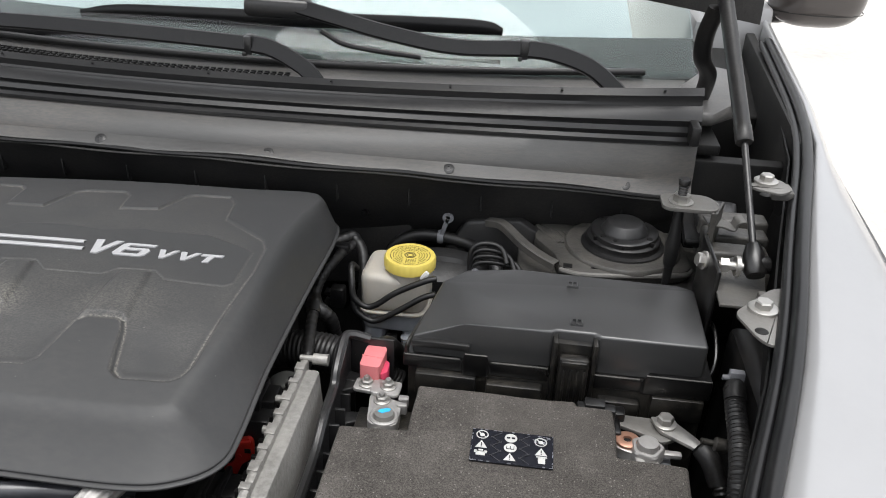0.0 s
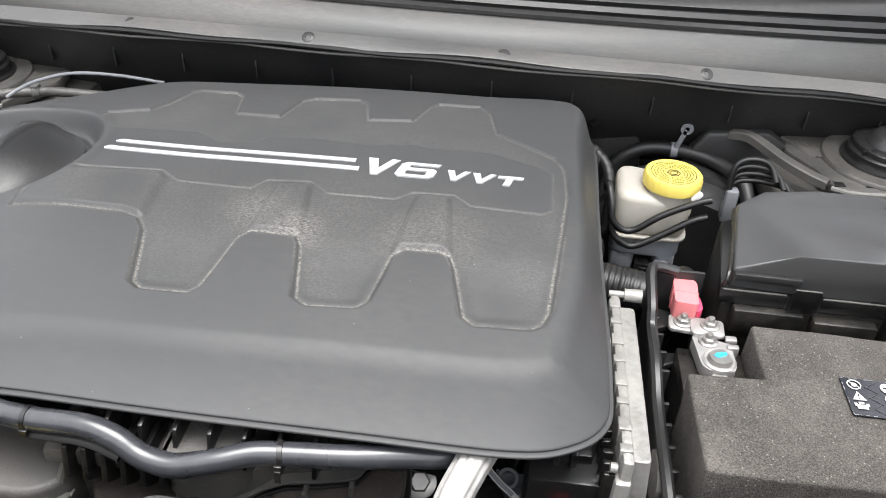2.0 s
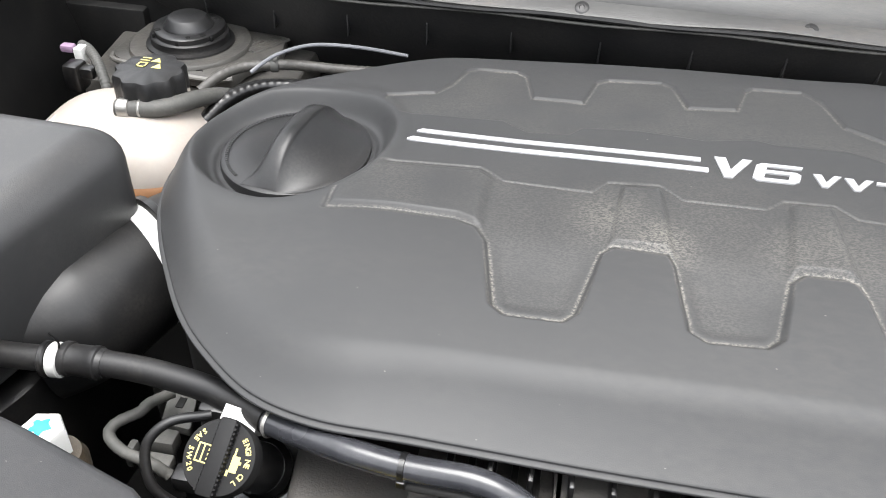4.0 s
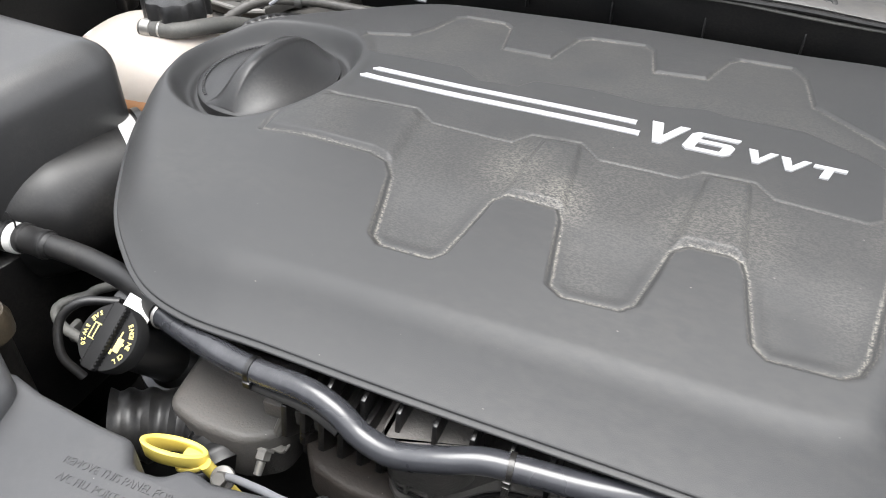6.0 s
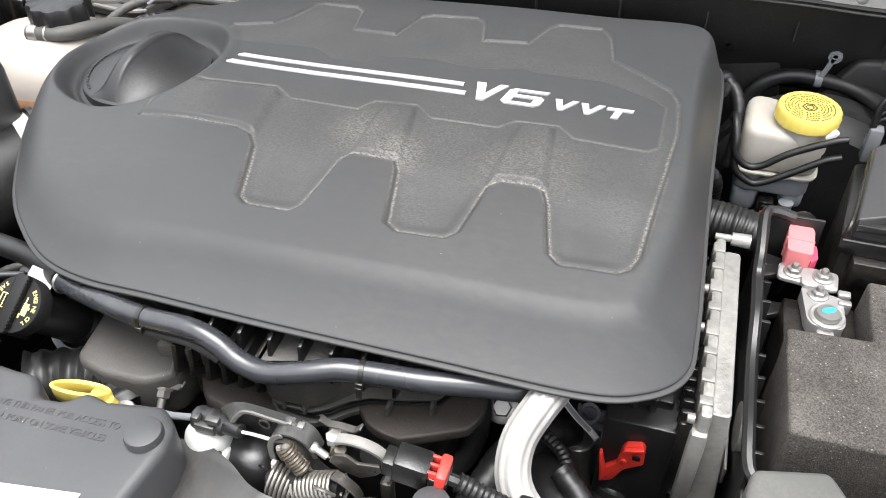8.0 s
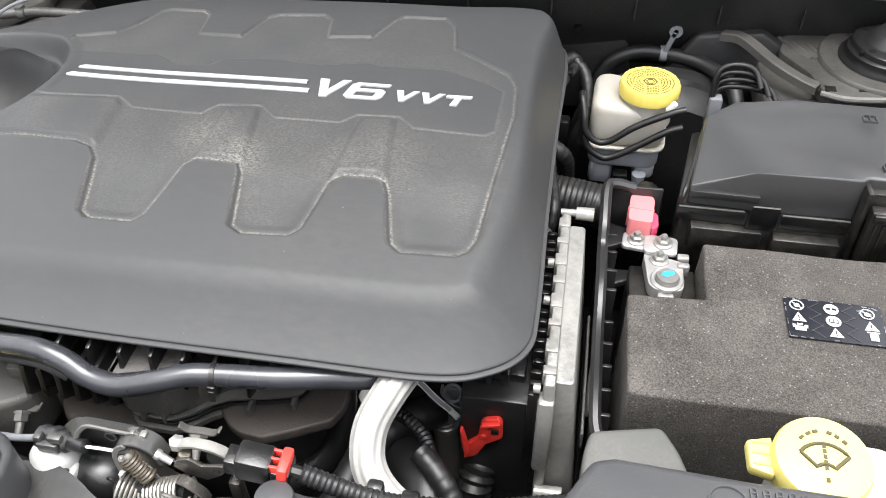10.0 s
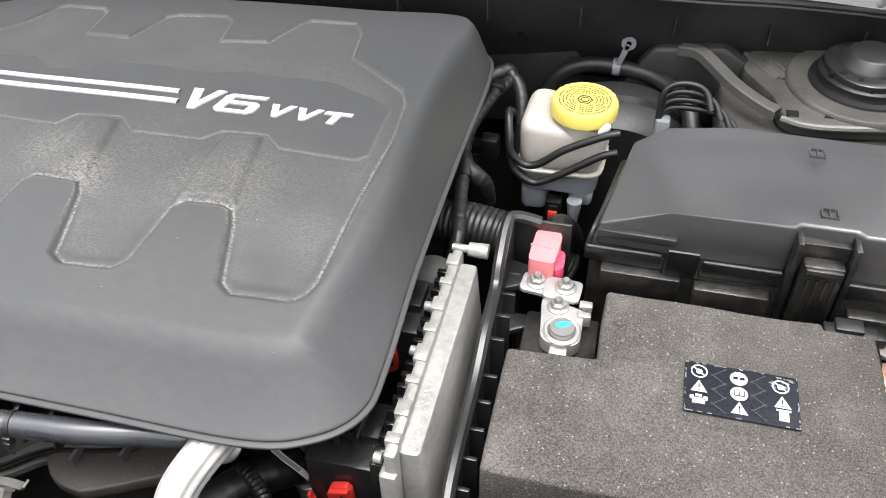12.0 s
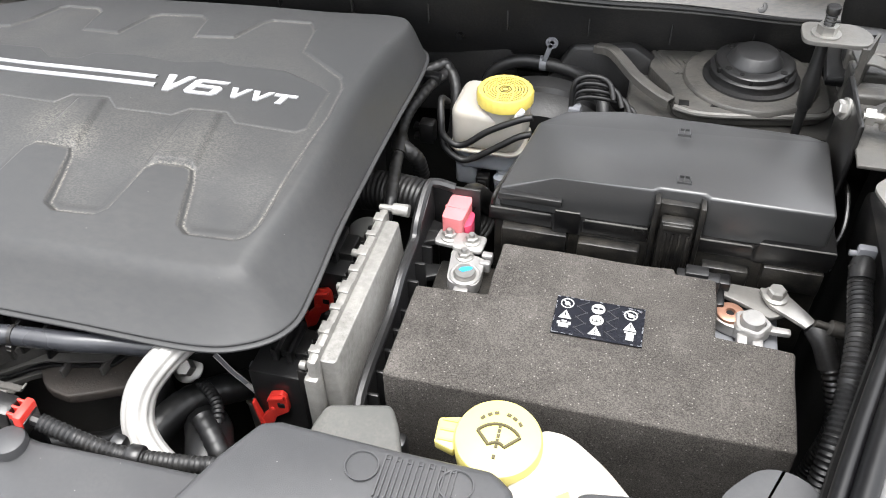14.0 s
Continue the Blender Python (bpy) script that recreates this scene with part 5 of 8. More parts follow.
def tower(side):
    x0 = 0.131
    y0 = 0.976
    t = thing("strut_tower", "dark suspension tower with a black rubber mount on dusty metal", "strut tower", (CAR_X + side * (x0 - CAR_X), y0, 0.93), group="strut towers")
    m = Matrix.Translation((x0, y0, 0))
    near = Matrix.Translation((CAR_X + side * (x0 - CAR_X), y0, 0.955)) @ Matrix.Scale(0.88 if side < 0 else 0.93, 4) @ Matrix.Translation((-CAR_X - side * (x0 - CAR_X), -y0, -0.955))

    def P(nm, b, mt, lab=""):
        b = mirrored(b, side)
        if nm != "tower_shelf":
            b.transform(near)
        return part(nm, b, mt, t, lab)

    P("tower_shelf", prism([(0.0, 0.915), (0.03, 0.895), (0.235, 0.905), (0.25, 1.04), (0.0, 1.045)], 0.895, 0.936, 0.006), "inner", "dusty dark painted shelf")
    P("apron_plate", prism(round_poly([(0.046, 0.902), (0.072, 0.893), (0.120, 0.898), (0.205, 0.917), (0.222, 0.935), (0.214, 1.035), (0.020, 1.035), (0.010, 0.985), (0.040, 0.938)], 0.012), 0.9385, 0.9555, 0.0030), "inner", "pressed dusty sheet round the tower")
    P("front_flange", bent_strip([(0.046, 0.901, 0.9525), (0.072, 0.892, 0.9525), (0.120, 0.897, 0.9525), (0.205, 0.916, 0.9520), (0.221, 0.935, 0.9510)]), "dustysteel", "rolled front edge of the sheet")
    for k in range(5):
        P("pressed_rib", tube([(0.014 + 0.010 * k, 1.020 - 0.004 * k, 0.9555), (0.030 + 0.008 * k, 0.992 - 0.002 * k, 0.9560), (0.046 + 0.005 * k, 0.972, 0.9555)], 0.0036, 5, 8, flat=0.6), "inner")
    P("base_plate", lathe([(0.079, 0.9535), (0.0785, 0.9585), (0.0765, 0.9605), (0.0640, 0.9615), (0.0600, 0.9600), (0.0570, 0.9600)], 64, m), "inner", "dusty dark steel base ring")
    P("square_hole", box(0.0505, 0.0625, 0.9020, 0.9130, 0.9545, 0.9562, 0.0004), "deep")
    P("window_hole", prism([(0.086, 0.9060), (0.102, 0.9060), (0.101, 0.9150), (0.092, 0.9170)], 0.9545, 0.9563, 0), "deep")
    P("rubber_mount", lathe([(0.0570, 0.9580), (0.0560, 0.9625), (0.0500, 0.9640), (0.0485, 0.9680), (0.0500, 0.9725), (0.0480, 0.9745), (0.0430, 0.9750)], 56, m), "rubber", "waisted rubber mount")
    P("top_ring", lathe([(0.0430, 0.9730), (0.0452, 0.9738), (0.0460, 0.9770), (0.0455, 0.9805), (0.0440, 0.9818), (0.0330, 0.9822)], 72, m @ pose(0, 0, 0, 0, 0, 15), 3, 0.035), "satin")
    P("dome_cap", lathe([(0.0325, 0.9810), (0.0318, 0.9835), (0.0310, 0.9845), (0.0245, 0.9935), (0.0228, 0.9948), (0.001, 0.9953)], 56, m), "knob", "flat-topped black cap")
    for a in (-140, -112, -35, 48, 135):
        c = m @ Matrix.Translation((0.0390 * math.cos(radians(a)), 0.0390 * math.sin(radians(a)), 0))
        P("bolt_hole", lathe([(0.0042 if a != -112 else 0.0030, 0.9815), (0.0038 if a != -112 else 0.0026, 0.9828)], 14, c), "deep")
    for a in (-95, -150, -40):
        P("ring_notch", box(-0.002, 0.002, 0.0440, 0.0478, 0.9740, 0.9800, 0.0005, m=m @ pose(0, 0, 0, 0, 0, a - 90)), "deep")
    return t


tower(1)
tower(-1)

# ---- engine control unit, its bracket and plugs ----
ecu = thing("engine_control_unit", "upright cast aluminium engine control unit with clipped edges", "control unit", (-0.19, 0.56, 0.80))
def drafted_case():
    """Cast box whose battery side leans outwards."""
    bm = prism(round_poly([(-0.194, 0.478), (-0.180, 0.478), (-0.180, 0.650), (-0.194, 0.650)], 0.004, 3), 0.79, 0.957, 0.003, 3)
    for v in bm.verts:
        if v.co.x > -0.187:
            v.co.x += 0.014 * min(1, max(0, (0.957 - v.co.z) / 0.05))
    return bm


part("housing", drafted_case(), "alu", ecu, "bright cast aluminium housing")
part("side_boss", join(lathe([(0.019, 0), (0.019, 0.004), (0.016, 0.005), (0.015, 0.002), (0.007, 0.002), (0.006, 0.005), (0.001, 0.0055)], 32, Matrix.Translation((-0.1665, 0.515, 0.905)) @ pose(0, 0, 0, 0, 90, 0)), box(-0.168, -0.1655, 0.50, 0.63, 0.85, 0.87, 0.001)), "alu", ecu)
part("rear_flange", box(-0.2010, -0.1925, 0.470, 0.660, 0.79, 0.9625, 0.003), "alu", ecu, "flange with moulded clips")
for i, wd in enumerate((0.005, 0.008, 0.004, 0.009, 0.005, 0.008, 0.004, 0.007)):
    y = 0.484 + 0.0232 * i
    part("edge_clip", box(-0.2026, -0.1930, y - wd * 0.8, y + wd * 0.8, 0.950, 0.9638, 0.0010), "alu", ecu)
for i in range(18):
    y = 0.475 + 0.0103 * i
    part("fin", box(-0.2115, -0.203, y - 0.0022, y + 0.0022, 0.86, 0.946, 0.001), "black", ecu)
part("rear_lug", join(lathe([(0.0055, -0.003), (0.0060, 0.012)], 16, Matrix.Translation((-0.186, 0.661, 0.962)) @ pose(0, 0, 0, 0, 90, 0)), lathe([(0.0035, 0.010), (0.003, -0.016)], 10, Matrix.Translation((-0.186, 0.661, 0.962)) @ pose(0, 0, 0, 0, 90, 0))), "alu", ecu, "bolted mounting lug")
part("front_lug", join(lathe([(0.0055, -0.010), (0.0060, 0.012)], 16, Matrix.Translation((-0.190, 0.468, 0.83)) @ pose(0, 0, 0, 0, 90, 0)), box(-0.204, -0.192, 0.466, 0.480, 0.86, 0.945, 0.003)), "alu", ecu)
for y, z in ((0.475, 0.952), (0.56, 0.955), (0.60, 0.958)):
    part("side_knob", lathe([(0.0038, 0), (0.0036, 0.005)], 14, Matrix.Translation((-0.2030, y, z)) @ pose(0, 0, 0, 0, -90, 0)), "alu", ecu)

brk = thing("control_unit_bracket", "black plastic bracket standing between the control unit and battery", "bracket", (-0.155, 0.56, 0.78))


def sheet_plate(outline, x0, x1, r=0.002):
    """Upright plate: outline in (y, z), between two x."""
    bm = prism(outline, 0, x1 - x0, r)
    bm.transform(Matrix(((0, 0, 1, x0), (1, 0, 0, 0), (0, 1, 0, 0), (0, 0, 0, 1))))
    bmesh.ops.recalc_face_normals(bm, faces=bm.faces)
    return bm


part("plate", sheet_plate([(0.462, 0.78), (0.462, 0.922), (0.485, 0.928), (0.56, 0.930), (0.60, 0.942), (0.640, 0.945), (0.655, 0.958), (0.690, 0.971), (0.697, 0.968), (0.700, 0.78)], -0.1625, -0.1595), "satin", brk)
part("rim", tube([(-0.145, 0.460, 0.917), (-0.156, 0.461, 0.9205), (-0.1610, 0.470, 0.923), (-0.1625, 0.500, 0.928), (-0.1630, 0.56, 0.931), (-0.1635, 0.60, 0.943), (-0.1640, 0.640, 0.946), (-0.1645, 0.655, 0.958), (-0.1645, 0.688, 0.970), (-0.158, 0.697, 0.9705), (-0.140, 0.699, 0.966)], 0.0048, 6, 8), "satin", brk, "thick black rim")
for i in range(9):
    y = 0.485 + 0.0235 * i
    part("rib", box(-0.1600, -0.150, y - 0.0016, y + 0.0016, 0.80, 0.919 + (0.014 if y > 0.6 else 0), 0.0006), "satin", brk)
part("rear_wing", join(box(-0.162, -0.115, 0.697, 0.7005, 0.90, 0.968, 0.0015), prism([(-0.160, 0.655), (-0.128, 0.672), (-0.128, 0.680), (-0.160, 0.69)], 0.925, 0.932, 0.002), prism([(-0.160, 0.625), (-0.125, 0.645), (-0.125, 0.652), (-0.160, 0.65)], 0.905, 0.912, 0.002)), "satin", brk)
part("front_foot", box(-0.163, -0.120, 0.452, 0.466, 0.80, 0.905, 0.004), "satin", brk)


def ecu_plug(y0, dz):
    p = thing("control_unit_plug", "black multi-pin plug with a red locking lever", "connector", (-0.23, y0, 0.86 + dz), group="control unit plugs")
    part("body", box(-0.262, -0.204, y0 - 0.010, y0 + 0.045, 0.80, 0.922 + dz, 0.003), "satin", p)
    part("top_clip", join(box(-0.250, -0.215, y0 + 0.010, y0 + 0.038, 0.92 + dz, 0.930 + dz, 0.002), box(-0.245, -0.240, y0 + 0.004, y0 + 0.040, 0.922 + dz, 0.936 + dz, 0.001), box(-0.232, -0.227, y0 + 0.004, y0 + 0.040, 0.922 + dz, 0.936 + dz, 0.001)), "black", p)
    lever = join(prism(round_poly([(-0.258, 0.850), (-0.255, 0.869), (-0.247, 0.878), (-0.2455, 0.896), (-0.243, 0.902), (-0.232, 0.906), (-0.2285, 0.902), (-0.228, 0.884), (-0.241, 0.873), (-0.248, 0.856)], 0.002, 3), 0, 0.005, 0.0012), prism([(-0.2612, 0.888), (-0.2588, 0.888), (-0.2530, 0.860), (-0.2570, 0.850)], 0.001, 0.006, 0.0008), prism([(-0.2455, 0.8955), (-0.230, 0.902), (-0.230, 0.9045), (-0.2440, 0.900)], 0.004, 0.008, 0.0006), lathe([(0.0022, 0.004), (0.0022, 0.0062), (0.0012, 0.0066)], 12, Matrix.Translation((-0.2425, 0.884, 0))))
    lever.transform(Matrix.Translation((0, y0 - 0.011, dz)) @ pose(0, 0, 0, 90, 0, 0))
    part("lock_lever", lever, "red", p, "red locking lever")
    part("lever_slot", box(-0.2370, -0.2310, y0 - 0.0170, y0 - 0.0155, 0.8885 + dz, 0.8935 + dz, 0.0004), "deep", p)
    part("wire_bundle", tube([(-0.245, y0 + 0.002, 0.83), (-0.25, y0 - 0.02, 0.80), (-0.24, y0 - 0.03, 0.75)], 0.016, 6, 12, 0.003, 0.009), "rubber", p, "taped wire bundle")
    return p


ecu_plug(0.492, 0.0)
ecu_plug(0.602, 0.013)
solo("oil_filter_housing", lathe([(0.017, 0.84), (0.0180, 0.912), (0.0170, 0.919), (0.013, 0.9225), (0.001, 0.924)], 36, Matrix.Translation((-0.2235, 0.676, 0)) @ pose(0, 0, 0, 0, 0, 0)), "shroud", "grey round canister with a printed label beside the control unit", "canister")
solo("corrugated_duct", tube([(-0.262, 0.748, 0.905), (-0.225, 0.744, 0.912), (-0.185, 0.737, 0.914), (-0.150, 0.730, 0.910), (-0.122, 0.732, 0.885)], 0.0215, 8, 20, 0.0010, 0.0052), "rubber", "black fabric-taped duct behind the control unit", "duct")
for pts in ([(-0.228, 0.903, 0.962), (-0.217, 0.911, 0.964), (-0.206, 0.920, 0.965), (-0.202, 0.917, 0.958), (-0.213, 0.890, 0.957), (-0.220, 0.862, 0.955), (-0.226, 0.835, 0.950), (-0.2255, 0.808, 0.946), (-0.2205, 0.782, 0.942), (-0.217, 0.754, 0.937), (-0.2115, 0.724, 0.932), (-0.209, 0.704, 0.925), (-0.213, 0.690, 0.905)],
            [(-0.203, 0.918, 0.962), (-0.193, 0.908, 0.955), (-0.187, 0.893, 0.940), (-0.185, 0.878, 0.918), (-0.188, 0.868, 0.890)]):
    solo("wiring_loom", tube(pts, 0.0066, 8, 12, 0.0006, 0.009), "rubber", "black taped wiring loom beside the engine cover", "wiring", group="wiring looms")
solo("loom_branch", tube([(-0.2215, 0.787, 0.943), (-0.211, 0.783, 0.938), (-0.203, 0.787, 0.925), (-0.201, 0.795, 0.900)], 0.0085, 6, 12, 0.0007, 0.006), "rubber", "short taped branch of the wiring loom", "wiring")
solo("loom_collar", tube([(-0.2245, 0.800, 0.945), (-0.2215, 0.787, 0.943), (-0.2190, 0.772, 0.940)], 0.0098, 5, 14, radii=[0.0075, 0.0098, 0.0080]), "black", "taped knot where the loom branches", "wiring")
part("loom_fitting", join(box(-0.232, -0.205, 0.888, 0.902, 0.955, 0.966, 0.003)), "black", cover)

def bent_bar(pts, w, t, up=(0, 1, 0)):
    """Flat bar of width w and thickness t bent along a path; up is the way of its width."""
    line = curve_points(pts, 6)
    n = len(line)
    rows = [[], [], [], [], []]
    for i, c in enumerate(line):
        d = (line[min(i + 1, n - 1)] - line[max(i - 1, 0)]).normalized()
        a = Vector(up) - d * d.dot(Vector(up))
        a.normalize()
        b = d.cross(a)
        for k, (p, q) in enumerate(((-1, -1), (1, -1), (1, 1), (-1, 1), (-1, -1))):
            rows[k].append(c + a * p * w / 2 + b * q * t / 2)
    bm = strip(rows)
    bmesh.ops.remove_doubles(bm, verts=bm.verts, dist=1e-6)
    bmesh.ops.holes_fill(bm, edges=bm.edges, sides=4)
    bmesh.ops.recalc_face_normals(bm, faces=bm.faces)
    return soften(bm, t * 0.2, 1)


# ---- engine below the cover ----
block = thing("engine", "dark engine and intake manifold under the plastic cover", "engine", (-0.5, 0.68, 0.6))
part("core", prism(round_poly([(-0.80, 0.53), (-0.27, 0.515), (-0.25, 0.86), (-0.55, 0.88), (-0.80, 0.80)], 0.05), 0.52, 0.975, 0.01), "deep", block)
part("front_casting", box(-0.74, -0.372, 0.485, 0.60, 0.60, 0.885, 0.02, 3), "manifold", block)


def slab(poly, z0, z1, mat="manifold", name="manifold_pad", lab="", r=0.006, tilt=(0, 0, 0), at=(0, 0, 0)):
    m = Matrix.Translation(at) @ pose(0, 0, 0, *tilt)
    return part(name, prism(poly, z0, z1, r, 3, m=m), mat, block, lab)


slab(round_poly([(-0.682, 0.432), (-0.655, 0.424), (-0.615, 0.424), (-0.592, 0.440), (-0.590, 0.50), (-0.690, 0.50)], 0.010), 0.86, 0.908, lab="grey nylon manifold runner")
slab(round_poly([(-0.590, 0.462), (-0.574, 0.440), (-0.540, 0.432), (-0.506, 0.432), (-0.500, 0.50), (-0.588, 0.50)], 0.008), 0.845, 0.884, "brownpad", lab="grey nylon manifold runner")
slab(round_poly([(-0.513, 0.438), (-0.504, 0.429), (-0.470, 0.430), (-0.456, 0.446), (-0.45, 0.50), (-0.515, 0.50)], 0.007), 0.922, 0.957, lab="raised manifold boss", r=0.004)
part("boss_skirt", prism(round_poly([(-0.508, 0.446), (-0.500, 0.437), (-0.472, 0.437), (-0.460, 0.446), (-0.440, 0.466), (-0.39, 0.478), (-0.39, 0.52), (-0.51, 0.52)], 0.003), 0.895, 0.930, 0.002), "manifold", block)
for x in (-0.495, -0.478):
    part("boss_web", sheet_plate([(0.4300, 0.910), (0.4310, 0.923), (0.45, 0.925), (0.45, 0.908)], x - 0.0012, x + 0.0012, 0.0004), "manifold", block)
for k, (o, z) in enumerate(((0.001, 0.9125), (0.003, 0.9045), (0.001, 0.8985))):
    slab(round_poly([(-0.513, 0.441 + o), (-0.503, 0.432 + o), (-0.474, 0.431 + o), (-0.462, 0.438 + o), (-0.450, 0.449 + o), (-0.436, 0.457 + o), (-0.410, 0.462 + o), (-0.385, 0.469 + o), (-0.37, 0.50), (-0.515, 0.50)], 0.003), z - (0.0022, 0.0030, 0.0055)[k], z, ("manifold", "satin", "manifold")[k], "boss_flange", r=0.0008)
slab(round_poly([(-0.446, 0.456), (-0.434, 0.443), (-0.424, 0.438), (-0.406, 0.4355), (-0.385, 0.4450), (-0.358, 0.4590), (-0.351, 0.475), (-0.352, 0.52), (-0.44, 0.52)], 0.003), 0.890, 0.901, "brownpad", lab="rust-dusted lower manifold runner", r=0.003)
for x, y in ((-0.421, 0.452), (-0.389, 0.462)):
    part("pad_rib", box(x - 0.0016, x + 0.0016, y, y + 0.03, 0.899, 0.910, 0.001), "manifold", block)
slab(round_poly([(-0.642, 0.462), (-0.580, 0.458), (-0.575, 0.50), (-0.645, 0.50)], 0.008), 0.86, 0.897, name="manifold_bridge")
# teeth of the manifold's ribbed flank and the short ribs above the hose
for i in range(6):
    x = -0.578 + 0.0135 * i
    part("manifold_tooth", sheet_plate([(0.425, 0.931), (0.430, 0.957), (0.470, 0.957), (0.470, 0.915), (0.438, 0.920)], x - 0.0022, x + 0.0022, 0.0008), "black", block)
for i in range(7):
    x = -0.552 + 0.0240 * i
    part("manifold_rib", sheet_plate([(0.438, 0.945), (0.443, 0.972), (0.475, 0.978), (0.475, 0.935)], x - 0.0016, x + 0.0016, 0.0006), "black", block)
part("rib_floor", prism([(-0.60, 0.436), (-0.50, 0.440), (-0.50, 0.50), (-0.60, 0.50)], 0.93, 0.944, 0.002), "manifold", block, "dusty plate between the ribs")
# Near-black strip under the hose, put in for the shade there.
part("hose_shade", tube([(-0.600, 0.434, 0.964), (-0.560, 0.431, 0.966), (-0.535, 0.427, 0.960)], 0.006, 5, 10, flat=0.6), "deep", block)
part("side_pipe", tube([(-0.368, 0.525, 0.925), (-0.3615, 0.505, 0.905), (-0.358, 0.488, 0.878), (-0.365, 0.47, 0.845), (-0.40, 0.45, 0.82), (-0.46, 0.44, 0.81)], 0.0105), "satin", block, "black moulded side pipe")
for at in ((-0.604, 0.434, 0.892), (-0.4460, 0.420, 0.916)):
    n_ = Vector((0.05, -0.80, -0.60))
    v0 = Vector(at)
    part("bolt", lathe([(0.0072, -0.001), (0.0072, 0.0012), (0.0056, 0.0014), (0.0056, 0.007), (0.0046, 0.008)], 6, along(v0, v0 + n_)), "dustysteel", block, "zinc hex nut")
    part("stud_tip", lathe([(0.0034, 0.008), (0.0030, 0.018)], 10, along(v0, v0 + n_)), "steel", block)
    part("bracket_tab", bent_bar([v0 + Vector((-0.014, 0.002, 0.008)), v0 + Vector((-0.008, 0.003, 0.002)), v0 + Vector((0.0, 0.004, 0.001)), v0 + Vector((0.012, 0.003, 0.002)), v0 + Vector((0.018, 0.002, 0.009))], 0.006, 0.0018), "dustysteel", block, "bent steel tab")
    if at[0] < -0.5:
        part("stay", tube([v0 + Vector((0.004, 0.006, 0.004)), v0 + Vector((0.012, 0.014, 0.030)), v0 + Vector((0.016, 0.020, 0.045))], 0.0036, 4, 8), "dustysteel", block)
hexbolt(block, (-0.344, 0.512, 0.866), (0.1, -0.6, 0.8), 0.0085, 0.012, 0.014)
hexbolt(block, (-0.600, 0.387, 0.924), (0.1, -0.6, 0.8), 0.005, 0.007, 0.008, mat="dustysteel")

# shiny hose along the front of the cover
hose = thing("coolant_hose", "glossy blue-black hose running under the front edge of the engine cover", "hose", (-0.55, 0.44, 0.96))
part("hose", tube([(-0.695, 0.462, 0.962), (-0.668, 0.452, 0.967), (-0.640, 0.443, 0.972), (-0.602, 0.437, 0.973), (-0.561, 0.434, 0.976), (-0.538, 0.430, 0.972), (-0.520, 0.425, 0.964), (-0.497, 0.422, 0.962),
                   (-0.470, 0.426, 0.967), (-0.447, 0.433, 0.970), (-0.427, 0.437, 0.969), (-0.385, 0.442, 0.968), (-0.35, 0.450, 0.966), (-0.32, 0.458, 0.962), (-0.29, 0.48, 0.95)], 0.0083, 6, 20), "hose", hose, "glossy blue-black hose")
for at, d in (((-0.602, 0.437, 0.973), (1, -0.06, 0.05)), ((-0.429, 0.4368, 0.969), (1, 0.12, 0.0))):
    c = part("cable_tie", lathe([(0.0084, -0.0019), (0.0091, -0.0017), (0.0091, 0.0017), (0.0084, 0.0019)], 24, along(at, Vector(at) + Vector(d)), closed=False), "black", hose, "black cable tie")
    part("tie_lock", box(at[0] - 0.0028, at[0] + 0.0028, at[1] - 0.0102, at[1] - 0.0068, at[2] - 0.0075, at[2] - 0.0020, 0.0008), "black", c)
part("tie_tail", join(*[box(-0.4312, -0.4268, 0.4256, 0.4268 - 0.0004 * (i % 2), 0.9525 + 0.0012 * i, 0.9537 + 0.0012 * i, 0.0002) for i in range(9)]), "black", hose)
part("outer_hose", tube([(-0.95, 0.495, 0.945), (-0.90, 0.491, 0.950), (-0.858, 0.491, 0.953), (-0.841, 0.493, 0.954), (-0.824, 0.493, 0.955), (-0.789, 0.492, 0.955), (-0.748, 0.486, 0.955), (-0.720, 0.476, 0.957), (-0.695, 0.463, 0.962)], 0.0092, 6, 20), "rubber", hose, "dull black rubber hose end")
part("connector_sleeve", lathe([(0.0112, -0.016), (0.0122, -0.014), (0.0122, -0.010), (0.0110, -0.009), (0.0112, 0.006), (0.0118, 0.007), (0.0118, 0.011), (0.0106, 0.012), (0.0100, 0.016)], 28, along((-0.838, 0.493, 0.954), (-0.80, 0.493, 0.955))), "rubber", hose, "black quick connector")
part("white_band", lathe([(0.0116, -0.0040), (0.0124, -0.0032), (0.0124, 0.0032), (0.0116, 0.0040)], 28, along((-0.857, 0.491, 0.953), (-0.83, 0.493, 0.954))), "white", hose, "white locking band")
part("end_ring", lathe([(0.0118, -0.0025), (0.0128, -0.0015), (0.0128, 0.0015), (0.0118, 0.0025)], 28, along((-0.8645, 0.491, 0.9525), (-0.84, 0.493, 0.954))), "black", hose)
part("band_spike", tube([(-0.853, 0.491, 0.965), (-0.852, 0.491, 0.972), (-0.856, 0.490, 0.980)], 0.0008, 3, 6), "black", hose)
part("hose_clip", lathe([(0.0096, -0.0016), (0.0106, 0.0), (0.0096, 0.0016)], 24, along((-0.692, 0.462, 0.962), (-0.66, 0.449, 0.967)), closed=False), "steel", hose)

